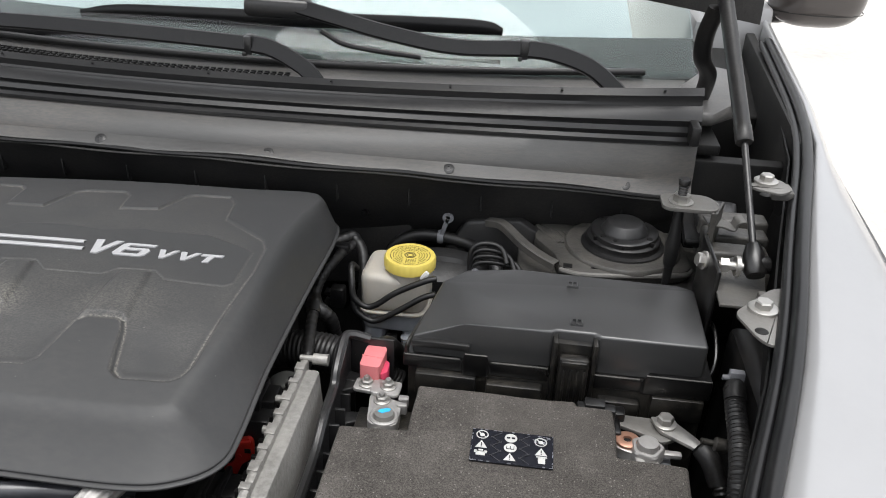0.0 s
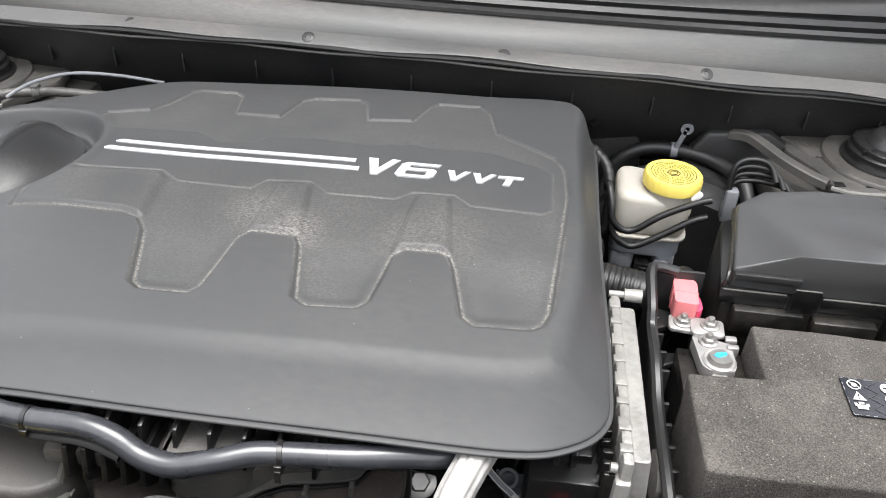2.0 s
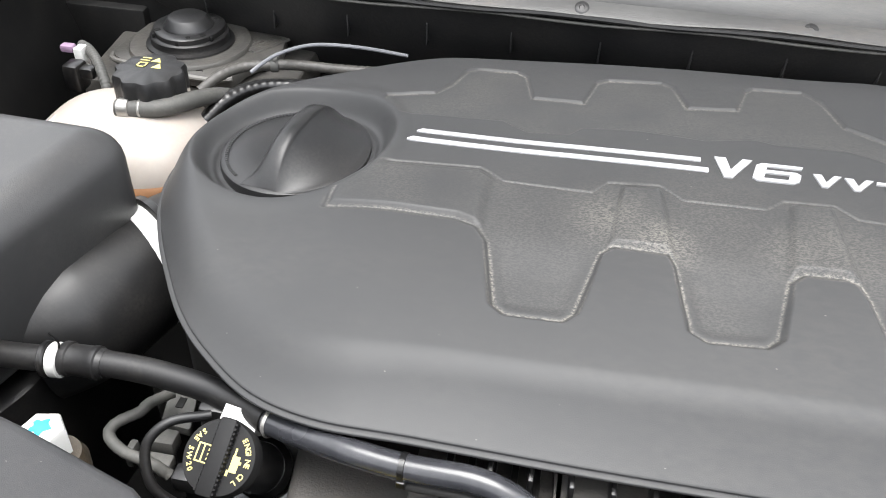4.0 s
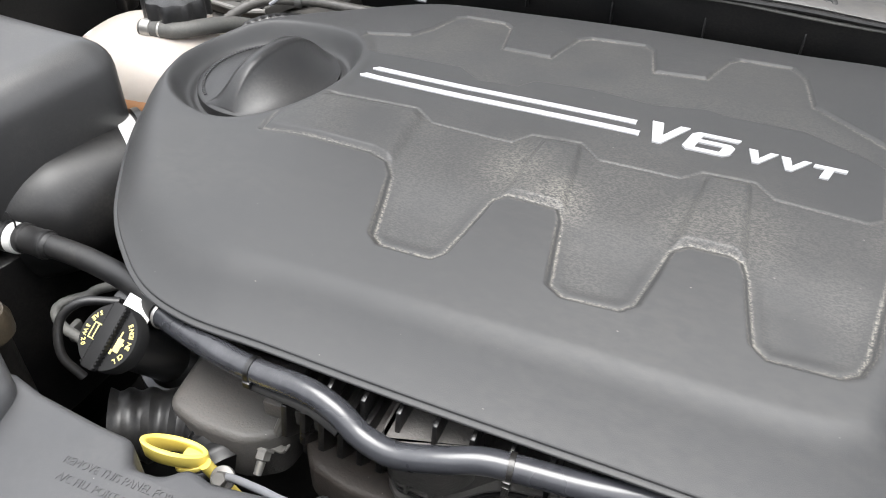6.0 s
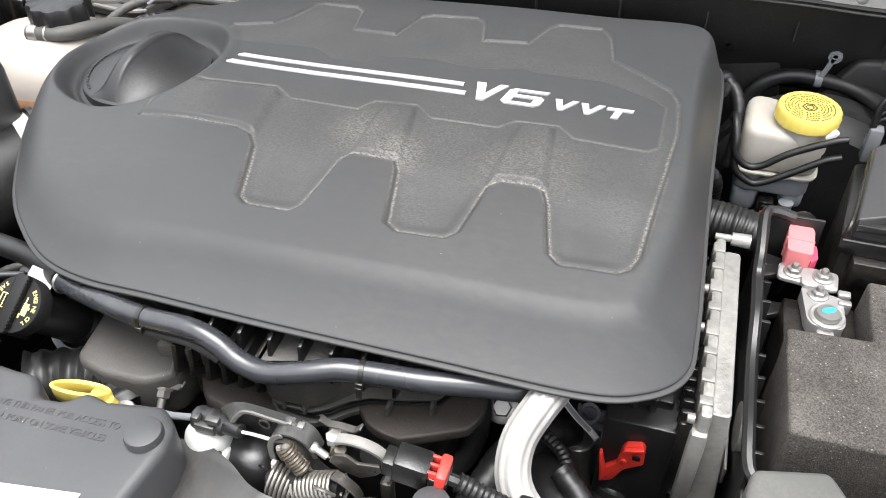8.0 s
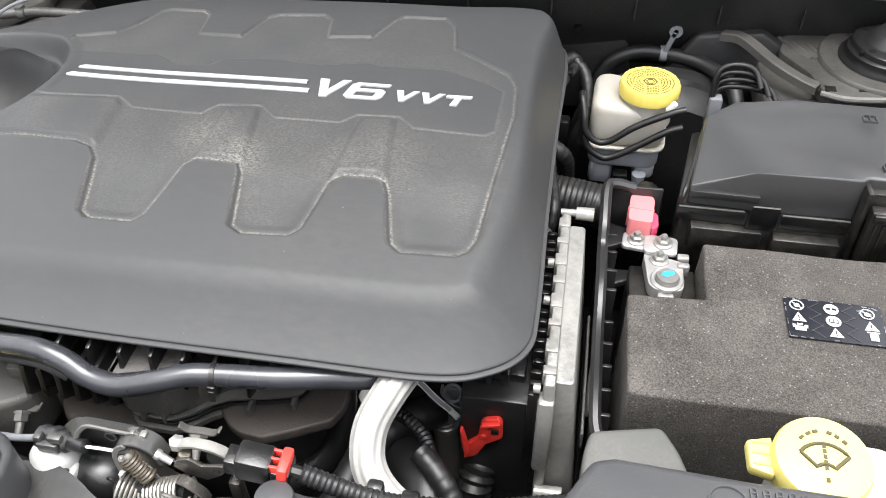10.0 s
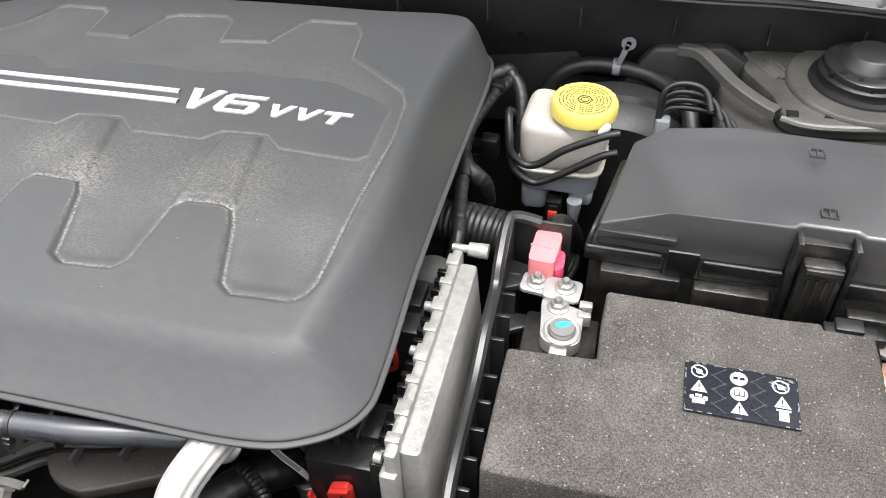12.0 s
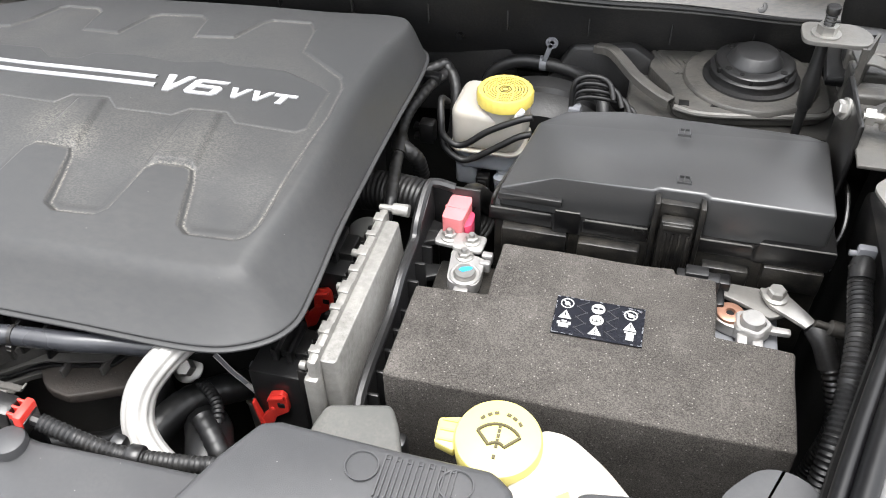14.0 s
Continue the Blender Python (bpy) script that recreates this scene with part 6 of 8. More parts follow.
# silver sleeved pipe
foil = thing("sleeved_pipe", "bent pipe in a bright silver ribbed heat sleeve", "pipe", (-0.31, 0.42, 0.95))
_sl = [(-0.281, 0.53, 0.955), (-0.286, 0.500, 0.967), (-0.295, 0.468, 0.970), (-0.306, 0.443, 0.965), (-0.3145, 0.422, 0.953), (-0.3125, 0.404, 0.936), (-0.298, 0.391, 0.922), (-0.272, 0.381, 0.912), (-0.235, 0.375, 0.905)]
part("sleeve", tube(_sl, 0.0118, 8, 60, folds=11), "silverwrap", foil, "bright silver heat sleeve with lengthwise folds")
strap = thing("pull_strap", "short black tie strap with a white printed end", "strap", (-0.275, 0.45, 0.95))
_sb = [(-0.2955, 0.492, 0.921), (-0.2910, 0.491, 0.9165), (-0.2815, 0.490, 0.9045), (-0.2725, 0.490, 0.8945), (-0.2640, 0.490, 0.8835)]
part("band", bent_bar(_sb, 0.0042, 0.0010, up=(0.62, 0.35, 0.60)), "greyplas", strap)
for k in (-1, 1):
    part("band_edge", bent_bar([(p[0] + k * 0.00215 * 0.66, p[1] + k * 0.00215 * 0.37 - 0.0006, p[2] + k * 0.00215 * 0.64) for p in _sb], 0.0007, 0.0008, up=(0.62, 0.35, 0.60)), "white", strap, "pale moulded edge")
part("printed_end", bent_bar([(-0.2705, 0.4892, 0.8923), (-0.2680, 0.4892, 0.8890), (-0.2650, 0.4892, 0.8852)], 0.0030, 0.0005, up=(0.62, 0.35, 0.60)), "white", strap, "white printed end")
solo("metal_canister", join(lathe([(0.0110, 0), (0.0120, 0.0008), (0.0125, 0.004), (0.0116, 0.006), (0.0116, 0.060), (0.0125, 0.062), (0.0125, 0.080)], 32, along((-0.2790, 0.513, 0.8460), (-0.2740, 0.509, 0.7800))), lathe([(0.0080, 0.0), (0.0075, -0.0015), (0.001, -0.002)], 24, along((-0.2790, 0.513, 0.8460), (-0.2740, 0.509, 0.7800)))), "steel", "dull grey metal canister below the cover edge", "canister")
solo("loom_clip_bracket", join(bent_bar([(-0.2830, 0.520, 0.880), (-0.2815, 0.520, 0.872), (-0.2740, 0.519, 0.8640), (-0.2650, 0.518, 0.8610), (-0.2590, 0.518, 0.8630), (-0.2585, 0.518, 0.8740), (-0.2625, 0.519, 0.8770)], 0.007, 0.0022), lathe([(0.0085, 0), (0.0085, 0.002), (0.0060, 0.002), (0.0060, 0.0)], 20, along((-0.2740, 0.522, 0.8720), (-0.272, 0.45, 0.93)), closed=False), box(-0.2840, -0.2570, 0.528, 0.532, 0.78, 0.868, 0.001)), "greyplas", "grey plastic loom clip on its bracket", "clip")
solo("lower_hose", tube([(-0.30, 0.46, 0.86), (-0.285, 0.44, 0.875), (-0.275, 0.41, 0.87), (-0.30, 0.38, 0.83), (-0.34, 0.37, 0.78)], 0.020), "rubber", "thick black lower hose behind the silver pipe", "hose")
solo("air_hose", tube([(-0.352, 0.41, 0.845), (-0.338, 0.440, 0.865), (-0.327, 0.468, 0.870), (-0.307, 0.491, 0.868), (-0.285, 0.512, 0.860)], 0.0140, 8, 20, 0.0004, 0.010), "rubber", "thick black rubber hose behind the silver pipe", "hose")
solo("ribbed_loom", tube([(-0.322, 0.492, 0.872), (-0.306, 0.481, 0.888), (-0.286, 0.463, 0.890), (-0.277, 0.441, 0.884), (-0.274, 0.420, 0.86)], 0.0056, 8, 14, 0.0009, 0.0042), "rubber", "black ribbed loom beside the silver pipe", "wiring")
solo("lower_loom", tube([(-0.285, 0.44, 0.905), (-0.268, 0.425, 0.90), (-0.255, 0.41, 0.885), (-0.25, 0.39, 0.84)], 0.009, 8, 12, 0.001, 0.008), "rubber", "black taped loom behind the silver pipe", "wiring")

# ---- oil filler, dipstick ----
oil = thing("oil_filler", "black oil filler neck with a round cap printed in yellow", "oil filler", (-0.70, 0.45, 0.88))
_oa, _ob = Vector((-0.7105, 0.4755, 0.8920)), Vector((-0.7145, 0.4305, 0.9607))
part("neck", lathe([(0.0175, 0), (0.0172, 0.05), (0.0165, (_ob - _oa).length - 0.008)], 32, along(_oa, _ob)), "satin", oil)
part("collar", lathe([(0.021, -0.004), (0.022, 0.004), (0.018, 0.008)], 32, along(_oa, _ob)), "black", oil)
_of = Matrix.Translation(_ob) @ ((_ob - _oa).to_track_quat("Z", "Y").to_matrix().to_4x4()) @ Matrix.Scale(0.90, 4)
oc = part("cap", lathe([(0.0235, -0.016), (0.0255, -0.014), (0.0265, -0.002), (0.0252, 0.001), (0.001, 0.0012)], 60, _of), "matt", oil, "round black cap with yellow print")
# the cap's frame: x across the grip, y along it, facing the bonnet front
_dirz = (_ob - _oa).normalized()
_xa = Vector((0.99, -0.14, 0)).normalized()
_xa = (_xa - _dirz * _xa.dot(_dirz)).normalized()
_ya = _dirz.cross(_xa)
_cf = Matrix((( _xa.x, _ya.x, _dirz.x, _ob.x), (_xa.y, _ya.y, _dirz.y, _ob.y), (_xa.z, _ya.z, _dirz.z, _ob.z), (0, 0, 0, 1))) @ Matrix.Scale(0.90, 4)
part("grip_bar", box(-0.0062, 0.0062, -0.0265, 0.0265, 0.0, 0.007, 0.002, m=_cf), "matt", oc, "raised black grip bar")
for sx in (-1, 1):
    for i in range(16):
        part("grip_ridge", box(sx * 0.0066 - 0.0006, sx * 0.0066 + 0.0006, -0.024 + 0.0031 * i, -0.0226 + 0.0031 * i, 0.001, 0.0066, 0, m=_cf), "matt", oc, smooth=False)
def arc_text(text, r, a0, step, size, turn):
    """Letters set on an arc of the cap; turn +1 runs anticlockwise with tops inwards."""
    out = []
    for i, ch in enumerate(text):
        if ch == " ":
            continue
        a = radians(a0 + turn * step * i)
        q = _cf @ Matrix.Translation((r * math.cos(a), r * math.sin(a), 0.0014)) @ pose(0, 0, 0, 0, 0, math.degrees(a) + turn * 90)
        out.append(writing(ch, size, 0.0002, q @ Matrix.Translation((-size * 0.3, -size * 0.35, 0)), fat=0.00012))
    return join(*out)


part("lettering", arc_text("ENGINE OIL", 0.0207, 46, 9.6, 0.0052, -1), "gold", oc, "yellow printed words", smooth=False)
part("lettering", arc_text("SAE 5W-20", 0.0207, 140, 9.6, 0.0050, 1), "gold", oc, "yellow printed words", smooth=False)
part("oil_can_sign", join(box(0.0095, 0.0150, -0.007, 0.004, 0.0012, 0.0016, 0, m=_cf), box(0.0100, 0.0112, 0.004, 0.009, 0.0012, 0.0016, 0, m=_cf), box(0.0080, 0.0098, -0.010, -0.006, 0.0012, 0.0016, 0, m=_cf), box(0.0140, 0.0165, -0.001, 0.001, 0.0012, 0.0016, 0, m=_cf)), "gold", oc, smooth=False)
part("book_sign", join(box(-0.0165, -0.0155, -0.006, 0.006, 0.0012, 0.0016, 0, m=_cf), box(-0.0125, -0.0115, -0.006, 0.006, 0.0012, 0.0016, 0, m=_cf), box(-0.0085, -0.0075, -0.006, 0.006, 0.0012, 0.0016, 0, m=_cf), box(-0.0165, -0.0075, -0.0065, -0.0055, 0.0012, 0.0016, 0, m=_cf), box(-0.0165, -0.0075, 0.0055, 0.0065, 0.0012, 0.0016, 0, m=_cf)), "gold", oc, smooth=False)
solo("barcode_label", join(box(-0.012, 0.012, -0.0004, 0.0004, -0.012, 0.009, 0, m=Matrix.Translation((-0.7135, 0.4585, 0.9600)) @ pose(0, 0, 0, -58, 8, -6))), "label", "small white barcode label behind the oil filler", "label")
solo("filler_ring", lathe([(0.030, -0.004), (0.034, 0.0), (0.032, 0.006), (0.026, 0.006)], 32, along((-0.7065, 0.479, 0.895), (-0.7085, 0.462, 0.922)), closed=False), "greyplas", "grey ring clamp at the foot of the oil filler", "clamp")
solo("sensor_lead", tube([(-0.735, 0.465, 0.955), (-0.757, 0.452, 0.958), (-0.768, 0.438, 0.948), (-0.762, 0.425, 0.928), (-0.748, 0.425, 0.91)], 0.0034, 8, 12), "rubber", "short looped black lead behind the oil filler", "wiring")
solo("sensor_plug", join(box(-0.748, -0.722, 0.47, 0.50, 0.915, 0.952, 0.003), box(-0.735, -0.715, 0.50, 0.54, 0.93, 0.955, 0.003), box(-0.76, -0.735, 0.44, 0.455, 0.90, 0.915, 0.003)), "satin", "black sensor plug under the hose", "connector")
solo("ribbed_pipe", tube([(-0.72, 0.41, 0.885), (-0.69, 0.43, 0.878), (-0.66, 0.44, 0.872), (-0.63, 0.42, 0.865)], 0.028, 6, 24, 0.003, 0.014), "rubber", "black ribbed pipe below the oil filler", "pipe")

dip = thing("dipstick", "yellow plastic dipstick loop handle", "dipstick", (-0.63, 0.385, 0.93))
_lp = [[] for _ in range(5)]
for i in range(41):
    a = 2 * math.pi * i / 40
    cx_, cy_ = math.cos(a), math.sin(a)
    for k, (o, z) in enumerate(((0.0, -0.0064), (0.0, 0.0064), (-0.0036, 0.0060), (-0.0036, -0.0064), (0.0, -0.0064))):
        _lp[k].append((-0.6335 + (0.0205 + o) * cx_, 0.3870 + (0.0108 + o) * cy_ + 0.004 * cx_, 0.9335 + z * (1 - 0.2 * cx_) - 0.003 * cx_ - 0.0055 * cy_))
_lb = strip(_lp)
bmesh.ops.remove_doubles(_lb, verts=_lb.verts, dist=1e-6)
bmesh.ops.recalc_face_normals(_lb, faces=_lb.faces)
part("loop", soften(_lb, 0.0009, 2, 50), "yellow", dip, "yellow band loop handle")
part("floor_web", prism(round_poly([(-0.630, 0.3775), (-0.6145, 0.3835), (-0.6145, 0.395), (-0.622, 0.399), (-0.632, 0.396)], 0.004), 0.9255, 0.9295, 0.001), "yellow", dip)
part("stem", tube([(-0.613, 0.388, 0.931), (-0.61, 0.39, 0.92), (-0.60, 0.395, 0.89)], 0.0042), "yellow", dip)
solo("dipstick_hose", tube([(-0.60, 0.38, 0.905), (-0.575, 0.375, 0.912), (-0.55, 0.372, 0.910), (-0.52, 0.375, 0.895)], 0.011, 6, 14, 0.0008, 0.012), "rubber", "black hose beside the dipstick", "hose")

# ---- front covers over the radiator support ----
def label_z(x, y):
    return 1.0038 + 0.075 * (x + 0.60) + 0.06 * (y - 0.32)


lp = thing("radiator_cover", "grey moulded plastic radiator cover with embossed lettering", "radiator cover", (-0.62, 0.28, 0.95))
_pl = [(-0.80, 0.05), (-0.80, 0.36), (-0.715, 0.364), (-0.690, 0.358), (-0.640, 0.352), (-0.618, 0.351), (-0.607, 0.336), (-0.588, 0.337), (-0.577, 0.347), (-0.560, 0.343), (-0.522, 0.348), (-0.507, 0.336), (-0.505, 0.318), (-0.508, 0.300), (-0.515, 0.262), (-0.52, 0.05)]
part("panel", prism(_pl, 0.93, 1.0, 0.006, 3, top=lambda x, y: label_z(x, y) - 0.0008), "panel", lp, "grey moulded panel")
part("raised_flank", prism([(-0.86, 0.06), (-0.86, 0.372), (-0.780, 0.371), (-0.725, 0.366), (-0.700, 0.352), (-0.690, 0.30), (-0.680, 0.06)], 0.95, 1.02, 0.008, 3, top=lambda x, y: 1.0 + 0.52 * max(0, -0.685 - x)), "panel", lp)
part("push_button", lathe([(0.0115, 1.004), (0.0118, 1.012), (0.0110, 1.0148), (0.0100, 1.0152)], 36, Matrix.Translation((-0.521, 0.324, 0))), "panel", lp, "round plastic retainer")
_t1 = Matrix.Translation((-0.6435, 0.3245, label_z(-0.6435, 0.3245) - 0.0007)) @ pose(0, 0, 0, 3.4, -4.3, 0)
part("embossed_lettering", writing("REMOVE THIS PANEL FOR ACCESS TO", 0.0066, 0.00035, _t1, width=0.93), "panel", lp, "embossed words", smooth=False)
part("embossed_lettering", writing("A/C FILL PORT ON SOME VEHICLES", 0.0066, 0.00035, Matrix.Translation((-0.640, 0.3150, label_z(-0.640, 0.3150) - 0.0007)) @ pose(0, 0, 0, 3.4, -4.3, 0), width=0.93), "panel", lp, "embossed words", smooth=False)
lab = part("label", prism([(-0.606, 0.215), (-0.540, 0.222), (-0.537, 0.2815), (-0.597, 0.2755)], 0.985, 0.001, 0, top=label_z), "label", lp, "white paper warning label", smooth=False)
for poly in ([(-0.582, 0.250), (-0.566, 0.251), (-0.574, 0.266)], [(-0.561, 0.262), (-0.541, 0.263), (-0.541, 0.268), (-0.561, 0.267)], [(-0.561, 0.252), (-0.541, 0.253), (-0.541, 0.256), (-0.561, 0.255)], [(-0.595, 0.262), (-0.588, 0.262), (-0.588, 0.272), (-0.595, 0.271)]):
    part("label_print", prism(poly, 0.99, 1.0, 0, top=lambda x, y: label_z(x, y) + 0.0004), "ink", lab, "dark printed sign", smooth=False)

rp = thing("radiator_cover", "grey moulded plastic cover with a row of vent slots", "radiator cover", (-0.08, 0.30, 1.0))
_pr = [(-0.225, 0.10), (-0.200, 0.298), (-0.187, 0.330), (-0.172, 0.358), (-0.160, 0.361), (-0.09, 0.358), (-0.032, 0.3575), (-0.020, 0.348), (-0.012, 0.330), (0.0, 0.10)]
part("panel", prism(_pr, 0.985, 1.05, 0.006, 3, top=lambda x, y: 1.05 - 0.12 * max(0, 0.30 - y)), "panel", rp, "grey moulded panel")
for i in range(7):
    x = -0.0925 + 0.0063 * i
    m = Matrix.Translation((x, 0.338, 1.0502))
    part("vent_slot", join(box(-0.0005, 0.0005, -0.013, 0.013, -0.001, 0.0008, 0, m=m), box(0.0026, 0.0034, -0.013, 0.013, -0.001, 0.0008, 0, m=m), lathe([(0.0019, 0), (0.0019, 0.0008), (0.0012, 0.0008)], 14, m @ Matrix.Translation((0.0015, 0.0125, -0.0003)), closed=False)), "panel", rp)
for x in (-0.104, -0.050):
    part("retainer_mark", lathe([(0.0100, 0), (0.0100, 0.0010), (0.0092, 0.0010), (0.0088, 0.0002)], 28, Matrix.Translation((x, 0.3415, 1.0502)), closed=False), "panel", rp)
mp_ = thing("radiator_cover", "dark grey moulded plastic centre cover below the bonnet latch", "radiator cover", (-0.30, 0.28, 0.95))
part("panel", prism([(-0.37, 0.10), (-0.362, 0.330), (-0.348, 0.345), (-0.33, 0.342), (-0.20, 0.345), (-0.19, 0.30), (-0.18, 0.10)], 0.93, 0.998, 0.006, 3, top=lambda x, y: 0.998 - 0.15 * max(0, 0.31 - y)), "panel", mp_, "grey moulded panel")
part("push_button", lathe([(0.0115, 0.994), (0.0118, 1.001), (0.0110, 1.0040), (0.0100, 1.0046)], 36, Matrix.Translation((-0.346, 0.333, 0))), "panel", mp_, "round plastic retainer")
duct = thing("intake_scoop", "scuffed black plastic air scoop in front of the bonnet latch", "air scoop", (-0.44, 0.30, 0.95))
part("scoop", prism(round_poly([(-0.535, 0.12), (-0.535, 0.345), (-0.500, 0.349), (-0.478, 0.340), (-0.462, 0.330), (-0.415, 0.330), (-0.398, 0.343), (-0.36, 0.345), (-0.36, 0.12)], 0.010), 0.90, 0.965, 0.008, 3, top=lambda x, y: 0.9765 - 0.2 * max(0, 0.31 - y) - 0.014 * max(0, 1 - abs(x + 0.43) / 0.05)), "scuffed", duct, "scuffed black plastic shell")

# ---- bonnet latch ----
latch = thing("bonnet_latch", "greasy steel bonnet latch with a coiled spring", "latch", (-0.44, 0.35, 0.93))


def coil(a, b, r, wire, turns, steps=14):
    """Helical spring from a to b."""
    a, b = Vector(a), Vector(b)
    m = along(a, b)
    n = turns * steps
    return tube([m @ Vector((r * math.cos(2 * math.pi * i / steps), r * math.sin(2 * math.pi * i / steps), (b - a).length * i / n)) for i in range(n + 1)], wire, 1, 6)


def flat_sheet(outline, y, thick, r=0.0006):
    """Stamped plate in x and z whose near face lies at y."""
    return prism(outline, 0, thick, r, m=Matrix.Translation((0, y + thick, 0)) @ pose(0, 0, 0, 90, 0, 0))


_bf = [(-0.510, 0.368, 0.972), (-0.495, 0.368, 0.993), (-0.481, 0.368, 1.002), (-0.460, 0.368, 1.0015), (-0.446, 0.368, 0.9995), (-0.438, 0.367, 0.996), (-0.431, 0.366, 0.978)]
_bn = [(-0.490, 0.358, 0.984), (-0.479, 0.358, 1.003), (-0.471, 0.358, 1.0095), (-0.458, 0.358, 1.0085), (-0.447, 0.358, 1.0075), (-0.440, 0.359, 1.005), (-0.428, 0.360, 0.985)]
_br = strip([curve_points(_bf, 5), curve_points(_bn, 5)], 0.0016)
_kb = part("cable_bracket", _br, "latchgrey", latch, "grey arched cable bracket with worn edges")
part("bracket_edge", bent_bar([(p[0], p[1], p[2] - 0.0012) for p in _bn], 0.0016, 0.0034), "dustysteel", _kb, "worn bare edge")
part("bracket_slot", box(-0.4445, -0.4375, 0.3605, 0.3645, 1.0025, 1.0062, 0.0004, m=None), "deep", _kb)
part("bracket_tooth", join(box(-0.4440, -0.4415, 0.3570, 0.3600, 1.0040, 1.0085, 0.0005), box(-0.4390, -0.4345, 0.3575, 0.3625, 1.0010, 1.0065, 0.0010)), "dustysteel", _kb)
part("bracket_rear_web", flat_sheet([(-0.506, 0.960), (-0.494, 0.990), (-0.481, 1.000), (-0.447, 0.997), (-0.437, 0.985), (-0.434, 0.950)], 0.3685, 0.002), "satin", latch)
part("web_hole", lathe([(0.0042, 0), (0.0042, 0.0012), (0.0030, 0.0012)], 20, Matrix.Translation((-0.468, 0.3680, 0.985)) @ pose(0, 0, 0, 90, 0, 0), closed=False), "dustysteel", latch)
_fe = part("cable_ferrule", lathe([(0.0040, -0.002), (0.0078, 0.0), (0.0084, 0.003), (0.0078, 0.005), (0.0078, 0.009), (0.0088, 0.010), (0.0088, 0.014), (0.0070, 0.016), (0.0070, 0.022), (0.0050, 0.024), (0.0048, 0.036), (0.0030, 0.037)], 10, along((-0.512, 0.3615, 0.9835), (-0.488, 0.3570, 0.9880))), "satin", latch, "scuffed dark cable end")
part("ferrule_clip", join(box(-0.508, -0.494, 0.3500, 0.3545, 0.984, 0.992, 0.001), box(-0.510, -0.505, 0.3520, 0.3580, 0.986, 0.996, 0.001), box(-0.499, -0.490, 0.3510, 0.3560, 0.994, 0.999, 0.001)), "latchgrey", _fe)
part("steel_wire", tube([(-0.476, 0.3545, 0.9905), (-0.465, 0.3530, 0.9935), (-0.452, 0.3520, 0.9945)], 0.0011, 3, 8), "label", latch, "bright bare cable wire")
part("latch_hook", bent_bar([(-0.4535, 0.3565, 0.966), (-0.4555, 0.3570, 0.978), (-0.4550, 0.3570, 0.990), (-0.4515, 0.3572, 0.9995), (-0.4450, 0.3575, 1.0045), (-0.4370, 0.3578, 1.0035), (-0.4305, 0.3580, 0.9980), (-0.4265, 0.3580, 0.9860)], 0.0135, 0.0030), "latchgrey", latch, "worn grey sheet-metal hook")
part("hook_rim", bent_bar([(-0.4540, 0.3502, 0.968), (-0.4552, 0.3502, 0.979), (-0.4548, 0.3502, 0.990), (-0.4515, 0.3504, 0.9992), (-0.4455, 0.3506, 1.0040)], 0.0014, 0.0042), "dustysteel", latch, "bare worn rim of the hook")
part("hook_wall", flat_sheet([(-0.4530, 0.965), (-0.4545, 0.985), (-0.4500, 0.998), (-0.4440, 1.002), (-0.4360, 1.000), (-0.4300, 0.992), (-0.4270, 0.970)], 0.3630, 0.0014), "darksteel", latch)
part("pawl", bent_bar([(-0.4500, 0.3530, 0.997), (-0.4430, 0.3525, 1.0000), (-0.4370, 0.3520, 0.9975), (-0.4310, 0.3515, 0.9900), (-0.4270, 0.3510, 0.9800), (-0.4190, 0.3505, 0.9730), (-0.4080, 0.3500, 0.9710)], 0.0095, 0.0034), "darksteel", latch, "greasy brown pawl")
part("pawl_edge", bent_bar([(-0.4370, 0.3470, 0.9985), (-0.4308, 0.3465, 0.9910), (-0.4266, 0.3460, 0.9808), (-0.4185, 0.3455, 0.9738)], 0.0010, 0.0036), "dustysteel", latch)
_thr = []
for i in range(9):
    _thr += [(0.0050, 0.0022 * i), (0.0056 + 0.0003 * (i % 3), 0.0022 * i + 0.0011)]
part("pin", lathe([(0.001, -0.0005)] + _thr + [(0.0058, 0.0202)], 20, along((-0.4425, 0.3455, 1.0015), (-0.4300, 0.3440, 0.9830))), "brass", latch, "threaded pin caked in brown grease")
_gm = []
_gr = random.Random(5)
for i in range(9):
    _gm.append(lathe([(0.0005, -0.0012), (0.0022 * _gr.uniform(0.6, 1.2), 0), (0.0005, 0.0014)], 7, Matrix.Translation((-0.4440 + 0.0055 * _gr.random(), 0.3425 + 0.003 * _gr.random(), 0.9985 + 0.006 * _gr.random())) @ pose(0, 0, 0, 90 * _gr.random(), 90 * _gr.random(), 0)))
part("grease_lump", join(*_gm), "dustysteel", latch, "pale lumps of dried grease")
part("short_spring", coil((-0.4530, 0.3410, 0.9710), (-0.4335, 0.3400, 0.9660), 0.0098, 0.00125, 7), "latchspring", latch, "coiled steel spring with old grease")
part("long_spring", coil((-0.4340, 0.3405, 0.9690), (-0.4060, 0.3400, 0.9830), 0.0090, 0.00125, 10), "latchspring", latch, "coiled steel spring with old grease")
part("spring_core", lathe([(0.0062, 0), (0.0062, 0.050)], 14, along((-0.4540, 0.3410, 0.9690), (-0.4060, 0.3400, 0.9800))), "deep", latch)
part("spring_tail", tube([(-0.4060, 0.3330, 0.984), (-0.4120, 0.3310, 0.990), (-0.4180, 0.3330, 0.988), (-0.4140, 0.3370, 0.981), (-0.4040, 0.3380, 0.978)], 0.0012, 5, 6), "latchspring", latch)
